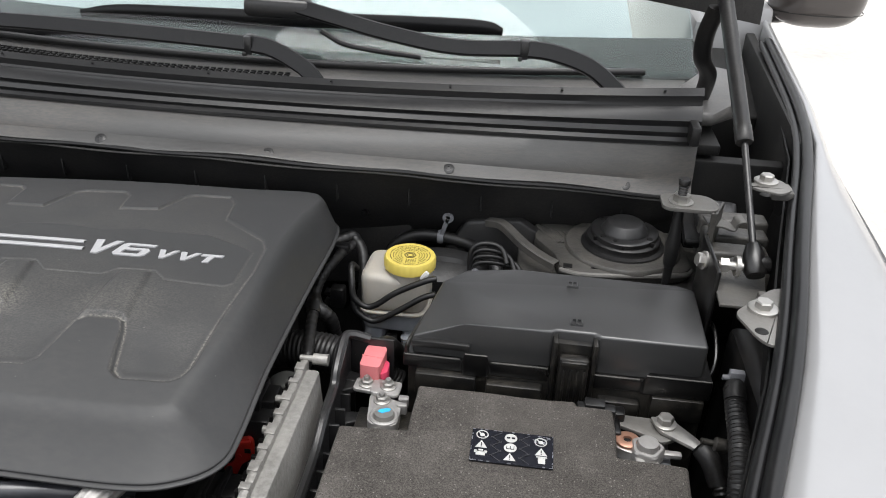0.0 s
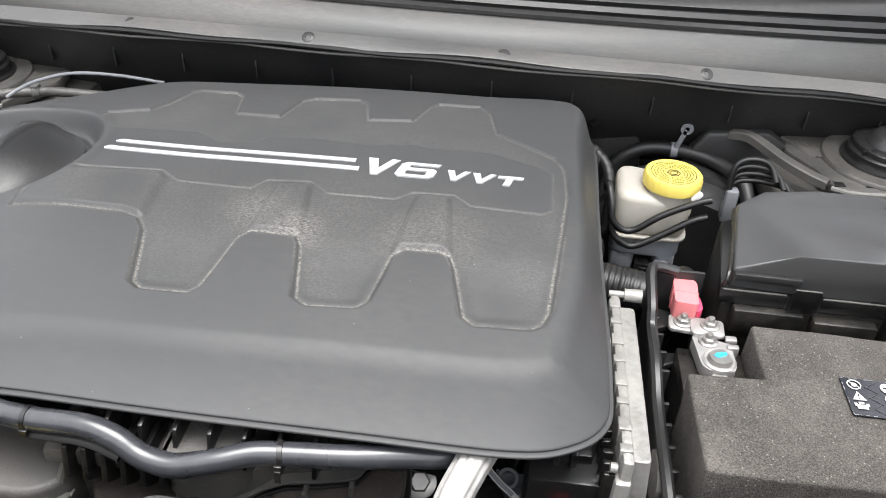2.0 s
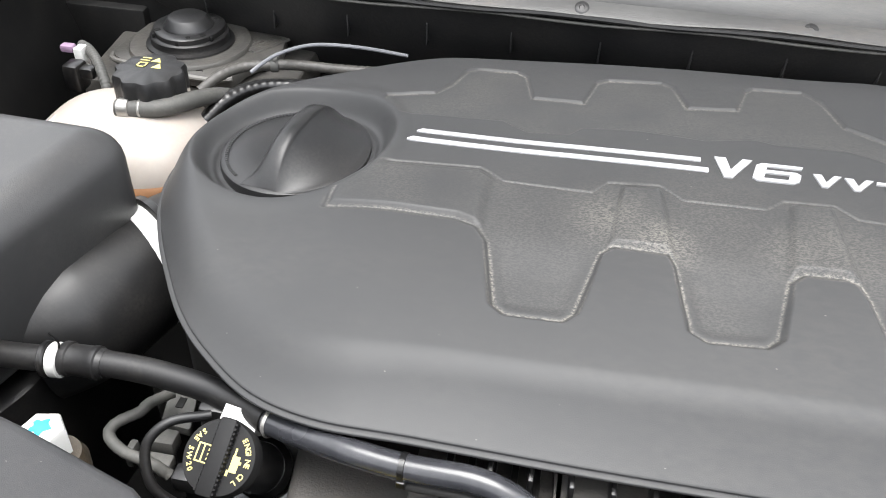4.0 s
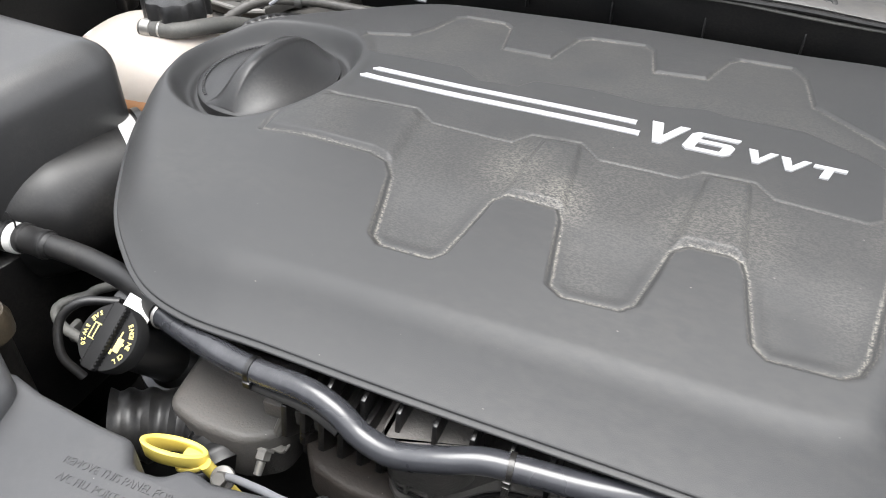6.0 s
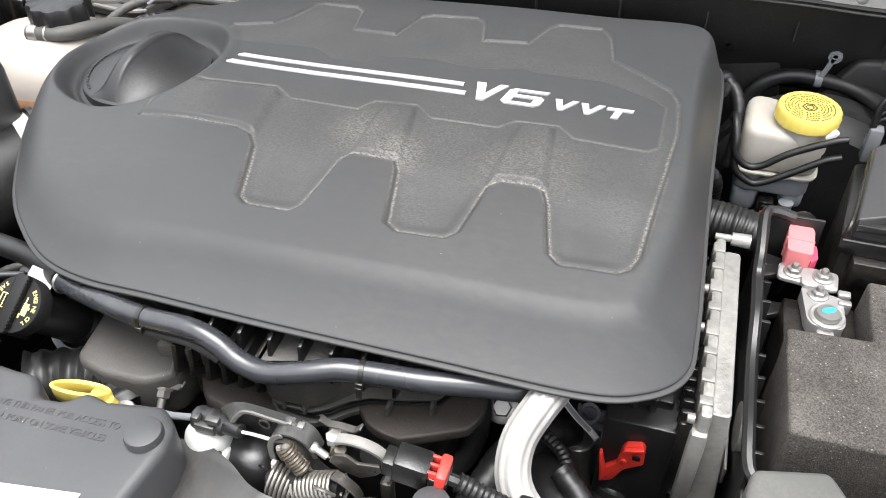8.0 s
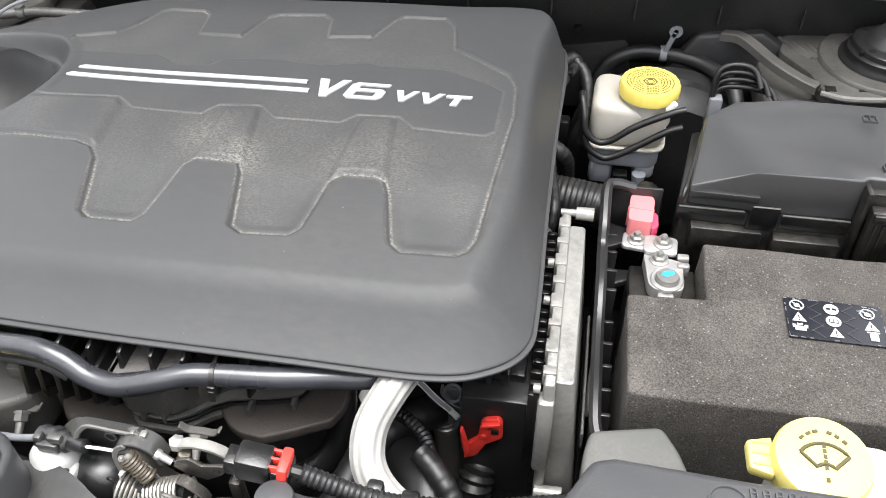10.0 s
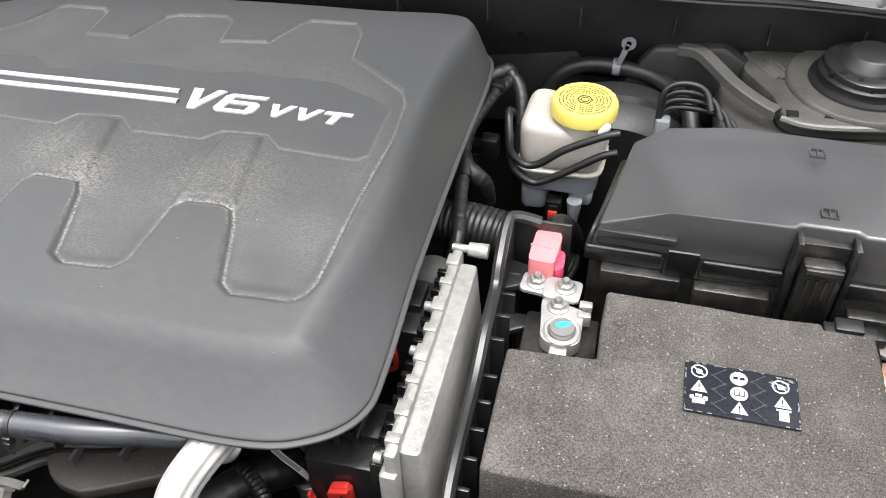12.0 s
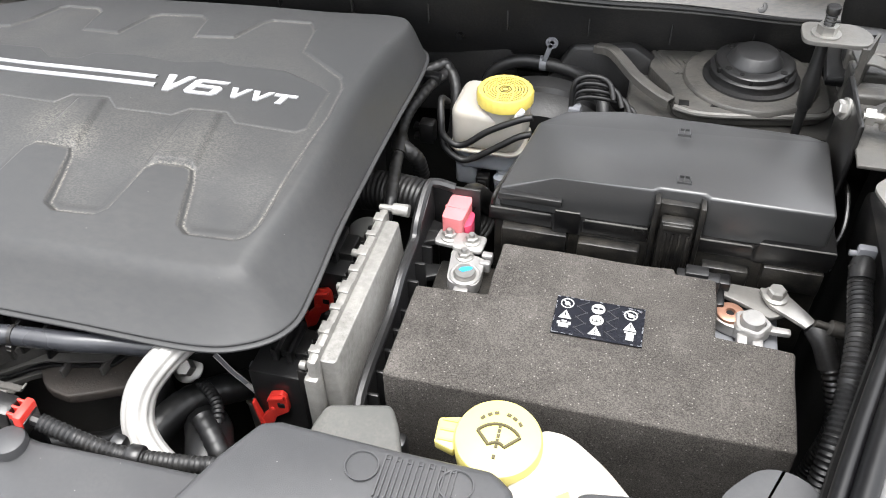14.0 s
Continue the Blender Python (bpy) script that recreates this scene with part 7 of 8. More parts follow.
part("white_stop", prism([(-0.4575, 0.952), (-0.4550, 0.978), (-0.4500, 0.976), (-0.4490, 0.966), (-0.4530, 0.952)], 0, 0.004, 0.0008, m=Matrix.Translation((0, 0.350, 0)) @ pose(0, 0, 0, 90, 0, 0)), "white", latch, "white plastic stop")
part("wire_clip", tube([(-0.4620, 0.3445, 0.9745), (-0.4590, 0.3435, 0.9750), (-0.4550, 0.3430, 0.9705), (-0.4540, 0.3430, 0.9610), (-0.4600, 0.3430, 0.9560)], 0.0010, 5, 6), "black", latch)
part("link_rod", join(tube([(-0.4265, 0.3515, 1.0000), (-0.4170, 0.3505, 0.9945)], 0.0024, 2, 10), lathe([(0.0030, -0.0015), (0.0036, 0.0), (0.0030, 0.0020)], 12, along((-0.4255, 0.3514, 0.9995), (-0.4170, 0.3505, 0.9945)))), "steel", latch, "bright link rod")
part("striker_post", join(lathe([(0.0044, 0.0), (0.0044, 0.016), (0.0036, 0.018)], 12, Matrix.Translation((-0.4155, 0.3590, 0.9815)) @ pose(0, 0, 0, 12, 18, 0)), bent_bar([(-0.4165, 0.3570, 0.992), (-0.4090, 0.3560, 0.986), (-0.4030, 0.3555, 0.985)], 0.0060, 0.0036)), "brass", latch, "brown greasy post")
part("post_nut", lathe([(0.0048, 0), (0.0048, 0.0055), (0.0030, 0.0065)], 6, Matrix.Translation((-0.4155, 0.3590, 0.9995))), "steel", latch)
part("striker_arm", bent_bar([(-0.4140, 0.3580, 1.0035), (-0.4050, 0.3582, 1.0060), (-0.3945, 0.3582, 1.0052), (-0.3860, 0.3580, 1.0015), (-0.3805, 0.3575, 0.9955), (-0.3790, 0.3570, 0.9880), (-0.3815, 0.3560, 0.9780)], 0.0068, 0.0036), "latcharm", latch, "pale steel striker arm")
part("arm_web", flat_sheet([(-0.3985, 0.9990), (-0.3890, 1.0000), (-0.3835, 0.9930), (-0.3835, 0.9760), (-0.3960, 0.9740), (-0.4010, 0.9850)], 0.3610, 0.0014), "shroud", latch, "grey-green sheet behind the arm")
part("latch_plate", flat_sheet(round_poly([(-0.4145, 0.9960), (-0.4105, 1.0030), (-0.4030, 1.0055), (-0.3960, 1.0000), (-0.3820, 1.0030), (-0.3805, 0.9985), (-0.3850, 0.9930), (-0.3950, 0.9860), (-0.4070, 0.9890)], 0.0012, 3), 0.3470, 0.0022), "darksteel", latch, "dark stamped steel plate")
part("plate_bend", bent_bar([(-0.4100, 0.3425, 0.9905), (-0.4030, 0.3405, 0.9905), (-0.3950, 0.3390, 0.9850), (-0.3920, 0.3385, 0.9780)], 0.0070, 0.0016), "darksteel", latch)
for x, z in ((-0.3880, 0.9985), (-0.3850, 0.9975)):
    part("plate_hole", lathe([(0.0007, 0), (0.0007, 0.0008)], 8, Matrix.Translation((x, 0.3474, z)) @ pose(0, 0, 0, 90, 0, 0)), "deep", latch)
part("cable_clip", join(lathe([(0.0150, 0.950), (0.0152, 0.970), (0.0135, 0.9775), (0.0080, 0.9820), (0.001, 0.9830)], 30, Matrix.Translation((-0.5050, 0.3560, 0))), box(-0.5000, -0.4870, 0.3440, 0.3560, 0.955, 0.9700, 0.003)), "white", latch, "white plastic cable clip")
part("clip_screw", lathe([(0.0052, 0), (0.0050, 0.0014), (0.0032, 0.0040), (0.001, 0.0048)], 18, along((-0.4955, 0.3460, 0.9690), (-0.4945, 0.3400, 0.9790))), "shroud", latch)
part("release_cable", tube([(-0.640, 0.398, 0.885), (-0.600, 0.388, 0.925), (-0.562, 0.374, 0.955), (-0.535, 0.3645, 0.972), (-0.508, 0.3618, 0.983)], 0.0025, 6, 12), "greyplas", latch, "grey release cable")
part("support_post", box(-0.3850, -0.3770, 0.3500, 0.3580, 0.80, 0.980, 0.002), "darksteel", latch)
part("back_plate", prism([(-0.50, 0.3720), (-0.37, 0.3740), (-0.37, 0.3770), (-0.50, 0.3760)], 0.86, 0.955, 0.002), "black", latch)
part("cup", lathe([(0.0205, 0.90), (0.0205, 0.968), (0.0180, 0.978), (0.0120, 0.984), (0.001, 0.986)], 32, Matrix.Translation((-0.4760, 0.3600, -0.014))), "satin", latch, "glossy black plastic dome")
sw = thing("latch_switch_plug", "black electrical plug with a red lock on a corrugated loom", "connector", (-0.36, 0.353, 0.98))
_sm = Matrix.Translation((-0.3595, 0.352, 1.0055)) @ pose(0, 0, 0, 0, 8, 0) @ Matrix.Scale(0.94, 4)
part("body", join(box(-0.015, 0.008, -0.009, 0.009, -0.011, 0.010, 0.0025, m=_sm), box(-0.022, -0.012, -0.007, 0.007, -0.010, 0.004, 0.001, m=_sm)), "black", sw)
part("lock", box(0.012, 0.019, -0.0095, 0.0095, -0.0100, 0.0110, 0.002, m=_sm), "red", sw, "red plug lock")
for k in (-1, 0, 1):
    part("lock_bar", box(0.005, 0.013, -0.001 + 0.006 * k, 0.001 + 0.006 * k, 0.002, 0.0095, 0.0004, m=_sm), "red", sw)
part("plug_tail", box(0.008, 0.020, -0.008, 0.008, -0.010, 0.004, 0.001, m=_sm), "black", sw)
part("wire_bundle", tube([(-0.348, 0.3520, 1.003), (-0.340, 0.352, 1.002), (-0.331, 0.352, 0.999)], 0.004, 4, 8), "rubber", sw)
part("loom", tube([(-0.336, 0.352, 1.001), (-0.322, 0.352, 0.995), (-0.300, 0.352, 0.986), (-0.280, 0.353, 0.981), (-0.258, 0.355, 0.980), (-0.228, 0.358, 0.981), (-0.195, 0.366, 0.981), (-0.165, 0.375, 0.978)], 0.0062, 8, 16, 0.0008, 0.0036), "rubber", sw, "black corrugated loom")
part("loom_clip", lathe([(0.0078, -0.005), (0.0086, -0.004), (0.0086, 0.004), (0.0078, 0.005)], 20, along((-0.272, 0.3535, 0.9805), (-0.25, 0.3545, 0.9800))), "black", sw)
part("side_clip", box(-0.303, -0.292, 0.364, 0.374, 0.960, 0.972, 0.003), "satin", sw)

# ---- washer filler ----
wash = thing("washer_filler", "pale yellow washer fluid cap on a white filler neck", "washer filler", (-0.02, 0.40, 0.95))
_wm = Matrix.Translation((-0.0385, 0.4035, 1.008)) @ pose(0, 0, 0, 6, 0, 0)
wc = part("cap", lathe([(0.026, -0.014), (0.0275, -0.012), (0.0282, 0.002), (0.0268, 0.0055), (0.022, 0.0068), (0.001, 0.0075)], 56, _wm), "paleyellow", wash, "pale yellow round cap")
part("cap_tab", prism([(-0.026, -0.012), (-0.040, -0.008), (-0.041, 0.010), (-0.026, 0.014)], -0.010, -0.001, 0.002, m=_wm), "paleyellow", wc)
part("tab_rib", join(*[box(-0.038, -0.028, -0.006 + 0.007 * k, -0.0045 + 0.007 * k, -0.002, 0.0, 0, m=_wm) for k in range(3)]), "yellow", wc)
part("strap", tube([(0.010, 0.382, 0.998), (0.0, 0.378, 0.998), (-0.012, 0.376, 0.997), (0.005, 0.392, 0.996), (0.008, 0.386, 0.996)], 0.004, 5, 8, flat=0.6), "yellow", wash, "yellow retaining strap")
part("hinge_tab", prism([(-0.016, 0.409), (0.001, 0.409), (0.009, 0.399), (-0.004, 0.389), (-0.014, 0.393)], 0.992, 1.0005, 0.002), "yellow", wash, "yellow moulded hinge tab")
out_arc = [(0.0165 * math.sin(a), 0.0165 * math.cos(a) - 0.008) for a in np.linspace(-0.95, 0.95, 15)]
in_arc = [(0.0060 * math.sin(a), 0.0060 * math.cos(a) - 0.0105) for a in np.linspace(-0.95, 0.95, 9)]
wsh = [*out_arc, *reversed(in_arc), out_arc[0]]
part("screen_sign", tube([_wm @ Vector((x, y, 0.0073)) for x, y in wsh], 0.0012, 1, 6), "ink", wc, "dark printed wash symbol")
_dots = [box(-0.0010, 0.0010, y - 0.0013, y + 0.0013, 0.0068, 0.0080, 0, m=_wm) for y in (-0.0145, -0.007, -0.0035, 0.0, 0.0035, 0.007)]
for k in (-3, -2, -1, 1, 2, 3):
    _dots.append(box(-0.0014, 0.0014, -0.0009, 0.0009, 0.0060, 0.0082, 0, m=_wm @ Matrix.Translation((0.0040 * k, 0.0165 - 0.00062 * k * k, -0.0001)) @ pose(0, 0, 0, 0, 0, -16 * k)))
part("spray_sign", join(*_dots), "ink", wc, smooth=False)
part("funnel", prism(round_poly([(-0.015, 0.425), (0.006, 0.424), (0.030, 0.410), (0.058, 0.385), (0.062, 0.36), (0.0, 0.355), (-0.03, 0.37)], 0.008), 0.90, 1.0, 0.008, 3, top=lambda x, y: 1.004 - 0.22 * max(0, x)), "tank", wash, "white plastic filler neck")
part("neck", lathe([(0.024, 0.90), (0.024, 0.998)], 32, Matrix.Translation((-0.0385, 0.4035, 0))), "tank", wash)
solo("filler_shroud", prism(round_poly([(-0.172, 0.412), (-0.168, 0.432), (-0.122, 0.442), (-0.112, 0.425), (-0.100, 0.395), (-0.10, 0.36), (-0.172, 0.36)], 0.006), 0.90, 0.972, 0.004, 3, top=lambda x, y: 0.972 + 0.02 * (x + 0.14) - 0.25 * max(0, 0.41 - y)), "shroud", "dull grey plastic air shroud behind the radiator cover", "shroud")
solo("side_duct", prism(round_poly([(0.015, 0.30), (0.012, 0.358), (0.05, 0.364), (0.07, 0.30)], 0.01), 0.97, 1.045, 0.006, 3), "panel", "grey plastic cover corner beside the washer filler", "cover")
solo("headlamp_top", prism(round_poly([(0.085, 0.30), (0.088, 0.372), (0.112, 0.398), (0.135, 0.396), (0.16, 0.36), (0.16, 0.30)], 0.012), 0.98, 1.045, 0.008, 3), "panel", "dusty grey headlamp housing top", "headlamp housing")
solo("lower_air_guide", prism([(-0.52, 0.15), (-0.52, 0.30), (0.10, 0.30), (0.10, 0.15)], 0.70, 0.93, 0.01), "deep", "black air guide below the radiator covers", "air guide")

# ---- right-hand hinge, gas strut and loom ----
strut = thing("gas_strut", "black gas strut holding up the bonnet", "gas strut", (0.233, 0.765, 1.05))
_sa, _sb, _sc = Vector((0.233, 0.765, 1.056)), Vector((0.227, 0.877, 1.142)), Vector((0.2105, 1.03, 1.262))
part("rod", lathe([(0.0036, 0.0), (0.0036, (_sb - _sa).length + 0.01)], 16, along(_sa, _sb)), "black", strut, "slim dark rod")
part("cylinder", lathe([(0.0085, 0.0), (0.0095, 0.002), (0.0095, 0.02), (0.0088, 0.021), (0.0088, (_sc - _sb).length)], 24, along(_sb, _sc)), "rubber", strut, "black strut cylinder")
part("lower_socket", join(lathe([(0.009, -0.012), (0.011, -0.008), (0.0105, 0.012), (0.007, 0.022)], 20, along(_sa, _sb)), lathe([(0.008, -0.014), (0.010, -0.004), (0.010, 0.004)], 20, Matrix.Translation(_sa) @ pose(0, 0, 0, 0, -90, 0))), "black", strut, "black ball socket")
hinge = thing("hinge_assembly", "black steel bonnet hinge arm at the rear corner", "hinge", (0.23, 1.05, 1.1))
part("arm", tube([(0.225, 1.14, 1.10), (0.222, 1.10, 1.150), (0.205, 1.07, 1.180), (0.200, 1.05, 1.215), (0.204, 1.03, 1.25)], 0.011, 8, 10, flat=0.5), "black", hinge)
part("foot", box(0.205, 0.245, 1.05, 1.15, 1.06, 1.075, 0.003), "deep", hinge)
bp = thing("ball_stud_bracket", "steel bracket with ball stud and nuts for the gas strut", "bracket", (0.21, 0.78, 1.05))
part("plate", prism([(0.196, 0.72), (0.24, 0.72), (0.255, 0.80), (0.235, 0.83), (0.20, 0.80)], 1.030, 1.0335, 0.001), "inner", bp)
part("ball_stud", join(lathe([(0.0045, -0.004), (0.0045, 0.03)], 12, Matrix.Translation((0.203, 0.766, 1.052)) @ pose(0, 0, 0, 0, 90, 0)), lathe([(0.0105, 0), (0.0105, 0.004)], 20, Matrix.Translation((0.215, 0.766, 1.052)) @ pose(0, 0, 0, 0, 90, 0)), lathe([(0.008, -0.012), (0.008, -0.004)], 6, Matrix.Translation((0.212, 0.766, 1.052)) @ pose(0, 0, 0, 0, 90, 0))), "steel", bp)
hexbolt(bp, (0.190, 0.790, 1.043), (-1, -0.2, 0.2), 0.0075, 0.007, 0.010)
part("upright", box(0.193, 0.199, 0.745, 0.83, 0.98, 1.055, 0.003), "black", bp)
stay = thing("stud_bracket", "bent steel bracket with a tall threaded adjuster stud", "bracket", (0.18, 0.86, 1.05))
part("ear", prism(round_poly([(0.153, 0.862), (0.153, 0.902), (0.205, 0.905), (0.218, 0.885), (0.212, 0.862)], 0.012), 1.0625, 1.0665, 0.0012), "dustysteel", stay, "rounded steel ear")
part("leg", strip([[(0.205 + 0.004 * k, 0.862, z) for k in (0, 1)] + [(0.222, 0.895, z)] for z in (1.065, 1.05, 1.0, 0.95)], 0.003), "inner", stay)
part("nut", join(lathe([(0.0135, 1.066), (0.0135, 1.0685)], 24, Matrix.Translation((0.174, 0.879, 0))), lathe([(0.0095, 1.0685), (0.0095, 1.0765)], 6, Matrix.Translation((0.174, 0.879, 0)))), "steel", stay, "bright nut and washer")
_stud = [(0.0055, 1.03)] + [q for i in range(6) for q in ((0.0054, 1.070 + 0.003 * i), (0.0047, 1.0715 + 0.003 * i))] + [(0.0066, 1.0885), (0.0066, 1.094), (0.006, 1.095)]
part("stud", lathe(_stud, 16, Matrix.Translation((0.174, 0.879, 0))), "black", stay, "black threaded stud")
part("lower_rod", join(lathe([(0.0055, 0.985), (0.0075, 0.990), (0.0085, 1.015), (0.0065, 1.03), (0.0055, 1.06)], 18, Matrix.Translation((0.174, 0.879, 0))), lathe([(0.004, 0.94), (0.0055, 0.985)], 12, Matrix.Translation((0.174, 0.879, 0)))), "satin", stay)


def fender_tab(pts, z, bolt, nm="wing_bracket"):
    b = thing(nm, "pale steel wing bracket with a bolt", "bracket", (*bolt[:2], z), group="wing brackets")
    part("tab", prism(round_poly(pts, 0.008), z - 0.0025, z, 0.0008), "dustysteel", b, "pale dusty steel tab")
    hexbolt(b, (bolt[0], bolt[1], z + 0.001), r=0.0075, h=0.007, washer=0.0125)
    part("tab_hole", lathe([(0.0055, z), (0.0050, z + 0.0004)], 16, Matrix.Translation((bolt[0] - 0.008, bolt[1] - 0.034, 0))), "deep", b)
    part("tab_flange", box(pts[1][0] - 0.012, pts[1][0] + 0.010, min(q[1] for q in pts) + 0.01, max(q[1] for q in pts) - 0.005, z - 0.012, z - 0.002, 0.002), "inner", b)
    return b


fender_tab([(0.182, 0.622), (0.222, 0.668), (0.238, 0.672), (0.226, 0.60), (0.205, 0.574), (0.194, 0.585)], 1.084, (0.2065, 0.630))
fender_tab([(0.228, 0.846), (0.268, 0.868), (0.278, 0.842), (0.262, 0.826), (0.238, 0.836)], 1.108, (0.252, 0.856))
lm = thing("side_loom", "black corrugated wiring loom clipped to the inner wing", "wiring", (0.205, 0.60, 0.98))
part("loom", tube([(0.203, 0.640, 0.993), (0.203, 0.622, 0.985), (0.202, 0.595, 0.978), (0.199, 0.565, 0.970), (0.193, 0.53, 0.955), (0.185, 0.495, 0.93), (0.18, 0.47, 0.88)], 0.0098, 8, 16, 0.0013, 0.0042), "rubber", lm, "corrugated black loom")
part("taped_end", tube([(0.205, 0.652, 0.992), (0.204, 0.642, 0.994), (0.203, 0.628, 0.989)], 0.0115, 5, 14, radii=[0.006, 0.0095, 0.0100]), "rubber", lm)
part("clip", join(box(0.198, 0.212, 0.644, 0.652, 0.995, 1.008, 0.002), lathe([(0.0025, 0), (0.0025, 0.007)], 10, Matrix.Translation((0.200, 0.648, 1.0)) @ pose(0, 0, 0, 0, -90, 0))), "greyplas", lm, "grey loom clip")
part("side_stud", join(lathe([(0.0065, 0), (0.0065, 0.010), (0.003, 0.012), (0.003, 0.022)], 14, Matrix.Translation((0.195, 0.598, 0.962)) @ pose(0, 0, 0, 0, -80, 0))), "darksteel", lm)
solo("inner_rail", join(box(0.215, 0.245, 0.45, 0.74, 0.93, 1.0, 0.008), prism([(0.20, 0.80), (0.245, 0.80), (0.25, 0.87), (0.21, 0.87)], 0.985, 0.995, 0.004), prism([(0.19, 0.90), (0.25, 0.90), (0.26, 1.02), (0.20, 1.02)], 1.0, 1.012, 0.004)), "black", "dusty dark steel inner rail", "rail")
solo("plastic_cap_cover", join(prism(round_poly([(0.205, 0.925), (0.25, 0.925), (0.262, 0.98), (0.212, 0.985)], 0.01), 1.012, 1.03, 0.005), lathe([(0.008, 1.03), (0.006, 1.036)], 14, Matrix.Translation((0.232, 0.955, 0)))), "satin", "small black plastic access cover", "cover")

stepped = thing("inner_wing_sheet", "dusty grey-brown stepped sheet metal inside the wing", "sheet metal", (0.24, 0.88, 1.0))
for k in range(4):
    part("step", box(0.208, 0.268 + 0.006 * k, 0.815 + 0.034 * k, 0.843 + 0.034 * k, 0.985, 1.020 + 0.004 * k, 0.004, 3), "inner", stepped)
part("clip_plate", bent_bar([(0.205, 0.880, 1.046), (0.222, 0.882, 1.044), (0.236, 0.884, 1.040), (0.240, 0.885, 1.048), (0.247, 0.886, 1.050)], 0.022, 0.0025), "dustysteel", stepped, "bent pale steel clip")

# ---- left side: air box, coolant tank ----
airbox = thing("air_filter_box", "large smooth black plastic air filter box", "air box", (-1.0, 0.58, 0.8))
part("upper", prism([(-1.16, 0.43), (-0.926, 0.43), (-0.864, 0.660), (-1.16, 0.672)], 0.90, 1.045, 0.030, 7, top=lambda x, y: 1.047 - 0.05 * (0.65 - y)), "airbox", airbox, "satin black upper shell", angle=60)
part("lower", prism(round_poly([(-1.14, 0.43), (-0.93, 0.43), (-0.90, 0.50), (-0.89, 0.64), (-1.14, 0.66)], 0.02), 0.70, 0.90, 0.008), "black", airbox)
for i in range(9):
    x = -1.06 + 0.024 * i
    part("lower_rib", sheet_plate([(0.36, 0.83), (0.38, 0.92), (0.45, 0.93), (0.45, 0.80)], x - 0.003, x + 0.003, 0.001), "black", airbox)
intake = thing("intake_duct", "black rubber intake elbow with a bright band clamp", "intake duct", (-0.86, 0.62, 0.9))
part("elbow", tube([(-0.93, 0.56, 0.905), (-0.905, 0.58, 0.91), (-0.868, 0.640, 0.915), (-0.835, 0.688, 0.915), (-0.80, 0.735, 0.91)], 0.056, 8, 32, radii=[0.062, 0.062, 0.0525, 0.052, 0.050]), "rubber", intake, "dull black rubber elbow")
part("band_clamp", lathe([(0.0535, -0.008), (0.0545, -0.007), (0.0545, 0.007), (0.0535, 0.008)], 40, along((-0.868, 0.640, 0.915), (-0.838, 0.682, 0.915))), "label", intake, "bright band clamp")
part("clamp_rib", lathe([(0.054, -0.004), (0.0575, -0.002), (0.0575, 0.004), (0.054, 0.006)], 40, along((-0.862, 0.650, 0.915), (-0.832, 0.692, 0.915))), "black", intake)
tank = thing("coolant_tank", "stained white plastic coolant tank with a black screw cap", "coolant tank", (-0.95, 0.79, 0.85))
bm = bmesh.new()
bmesh.ops.create_uvsphere(bm, u_segments=48, v_segments=28, radius=1)
for v in bm.verts:
    c = v.co
    e = lambda q, p: math.copysign(abs(q) ** p, q)
    v.co = (-0.955 + 0.092 * e(c.x, 0.75), 0.785 + 0.075 * e(c.y, 0.75), 0.905 + 0.076 * e(c.z, 0.65))
part("tank", bm, "coolant", tank, "stained translucent white tank", angle=80)
_fl = bmesh.new()
bmesh.ops.create_uvsphere(_fl, u_segments=48, v_segments=28, radius=1)
for v in _fl.verts:
    c = v.co
    e = lambda q, p: math.copysign(abs(q) ** p, q)
    v.co = (-0.955 + 0.0928 * e(c.x, 0.75), 0.785 + 0.0758 * e(c.y, 0.75), min(0.937, 0.905 + 0.0768 * e(c.z, 0.65)))
part("fluid", _fl, "fluid", tank, "orange coolant showing through the lower wall", angle=50)
part("stain", lathe([(0.017, 0), (0.012, 0.003), (0.004, 0.0045)], 20, Matrix.Translation((-0.952, 0.760, 0.9735)), 5, 0.18), "stain", tank, "pink crust round the hose joint")
part("neck", lathe([(0.034, 0.965), (0.034, 0.985), (0.030, 0.990)], 36, Matrix.Translation((-0.931, 0.807, 0))), "coolant", tank)
ccap = part("cap", lathe([(0.0310, 0.984), (0.0328, 0.986), (0.0328, 1.007), (0.0312, 1.0105), (0.026, 1.0118), (0.001, 1.012)], 80, Matrix.Translation((-0.931, 0.807, 0)), 10, 0.06), "knob", tank, "black lobed cap with yellow signs")
part("cap_sign", join(prism([(-0.9285, 0.806), (-0.9185, 0.806), (-0.9235, 0.816)], 1.0122, 1.0126, 0), box(-0.944, -0.935, 0.806, 0.8075, 1.0122, 1.0126, 0), box(-0.944, -0.935, 0.814, 0.8155, 1.0122, 1.0126, 0), box(-0.944, -0.9425, 0.806, 0.815, 1.0122, 1.0126, 0), box(-0.9365, -0.935, 0.806, 0.815, 1.0122, 1.0126, 0), prism([(-0.934, 0.818), (-0.924, 0.818), (-0.929, 0.827)], 1.0122, 1.0126, 0), box(-0.945, -0.936, 0.819, 0.8205, 1.0122, 1.0126, 0), box(-0.945, -0.936, 0.824, 0.8255, 1.0122, 1.0126, 0)), "gold", ccap, "yellow printed warning signs", smooth=False)
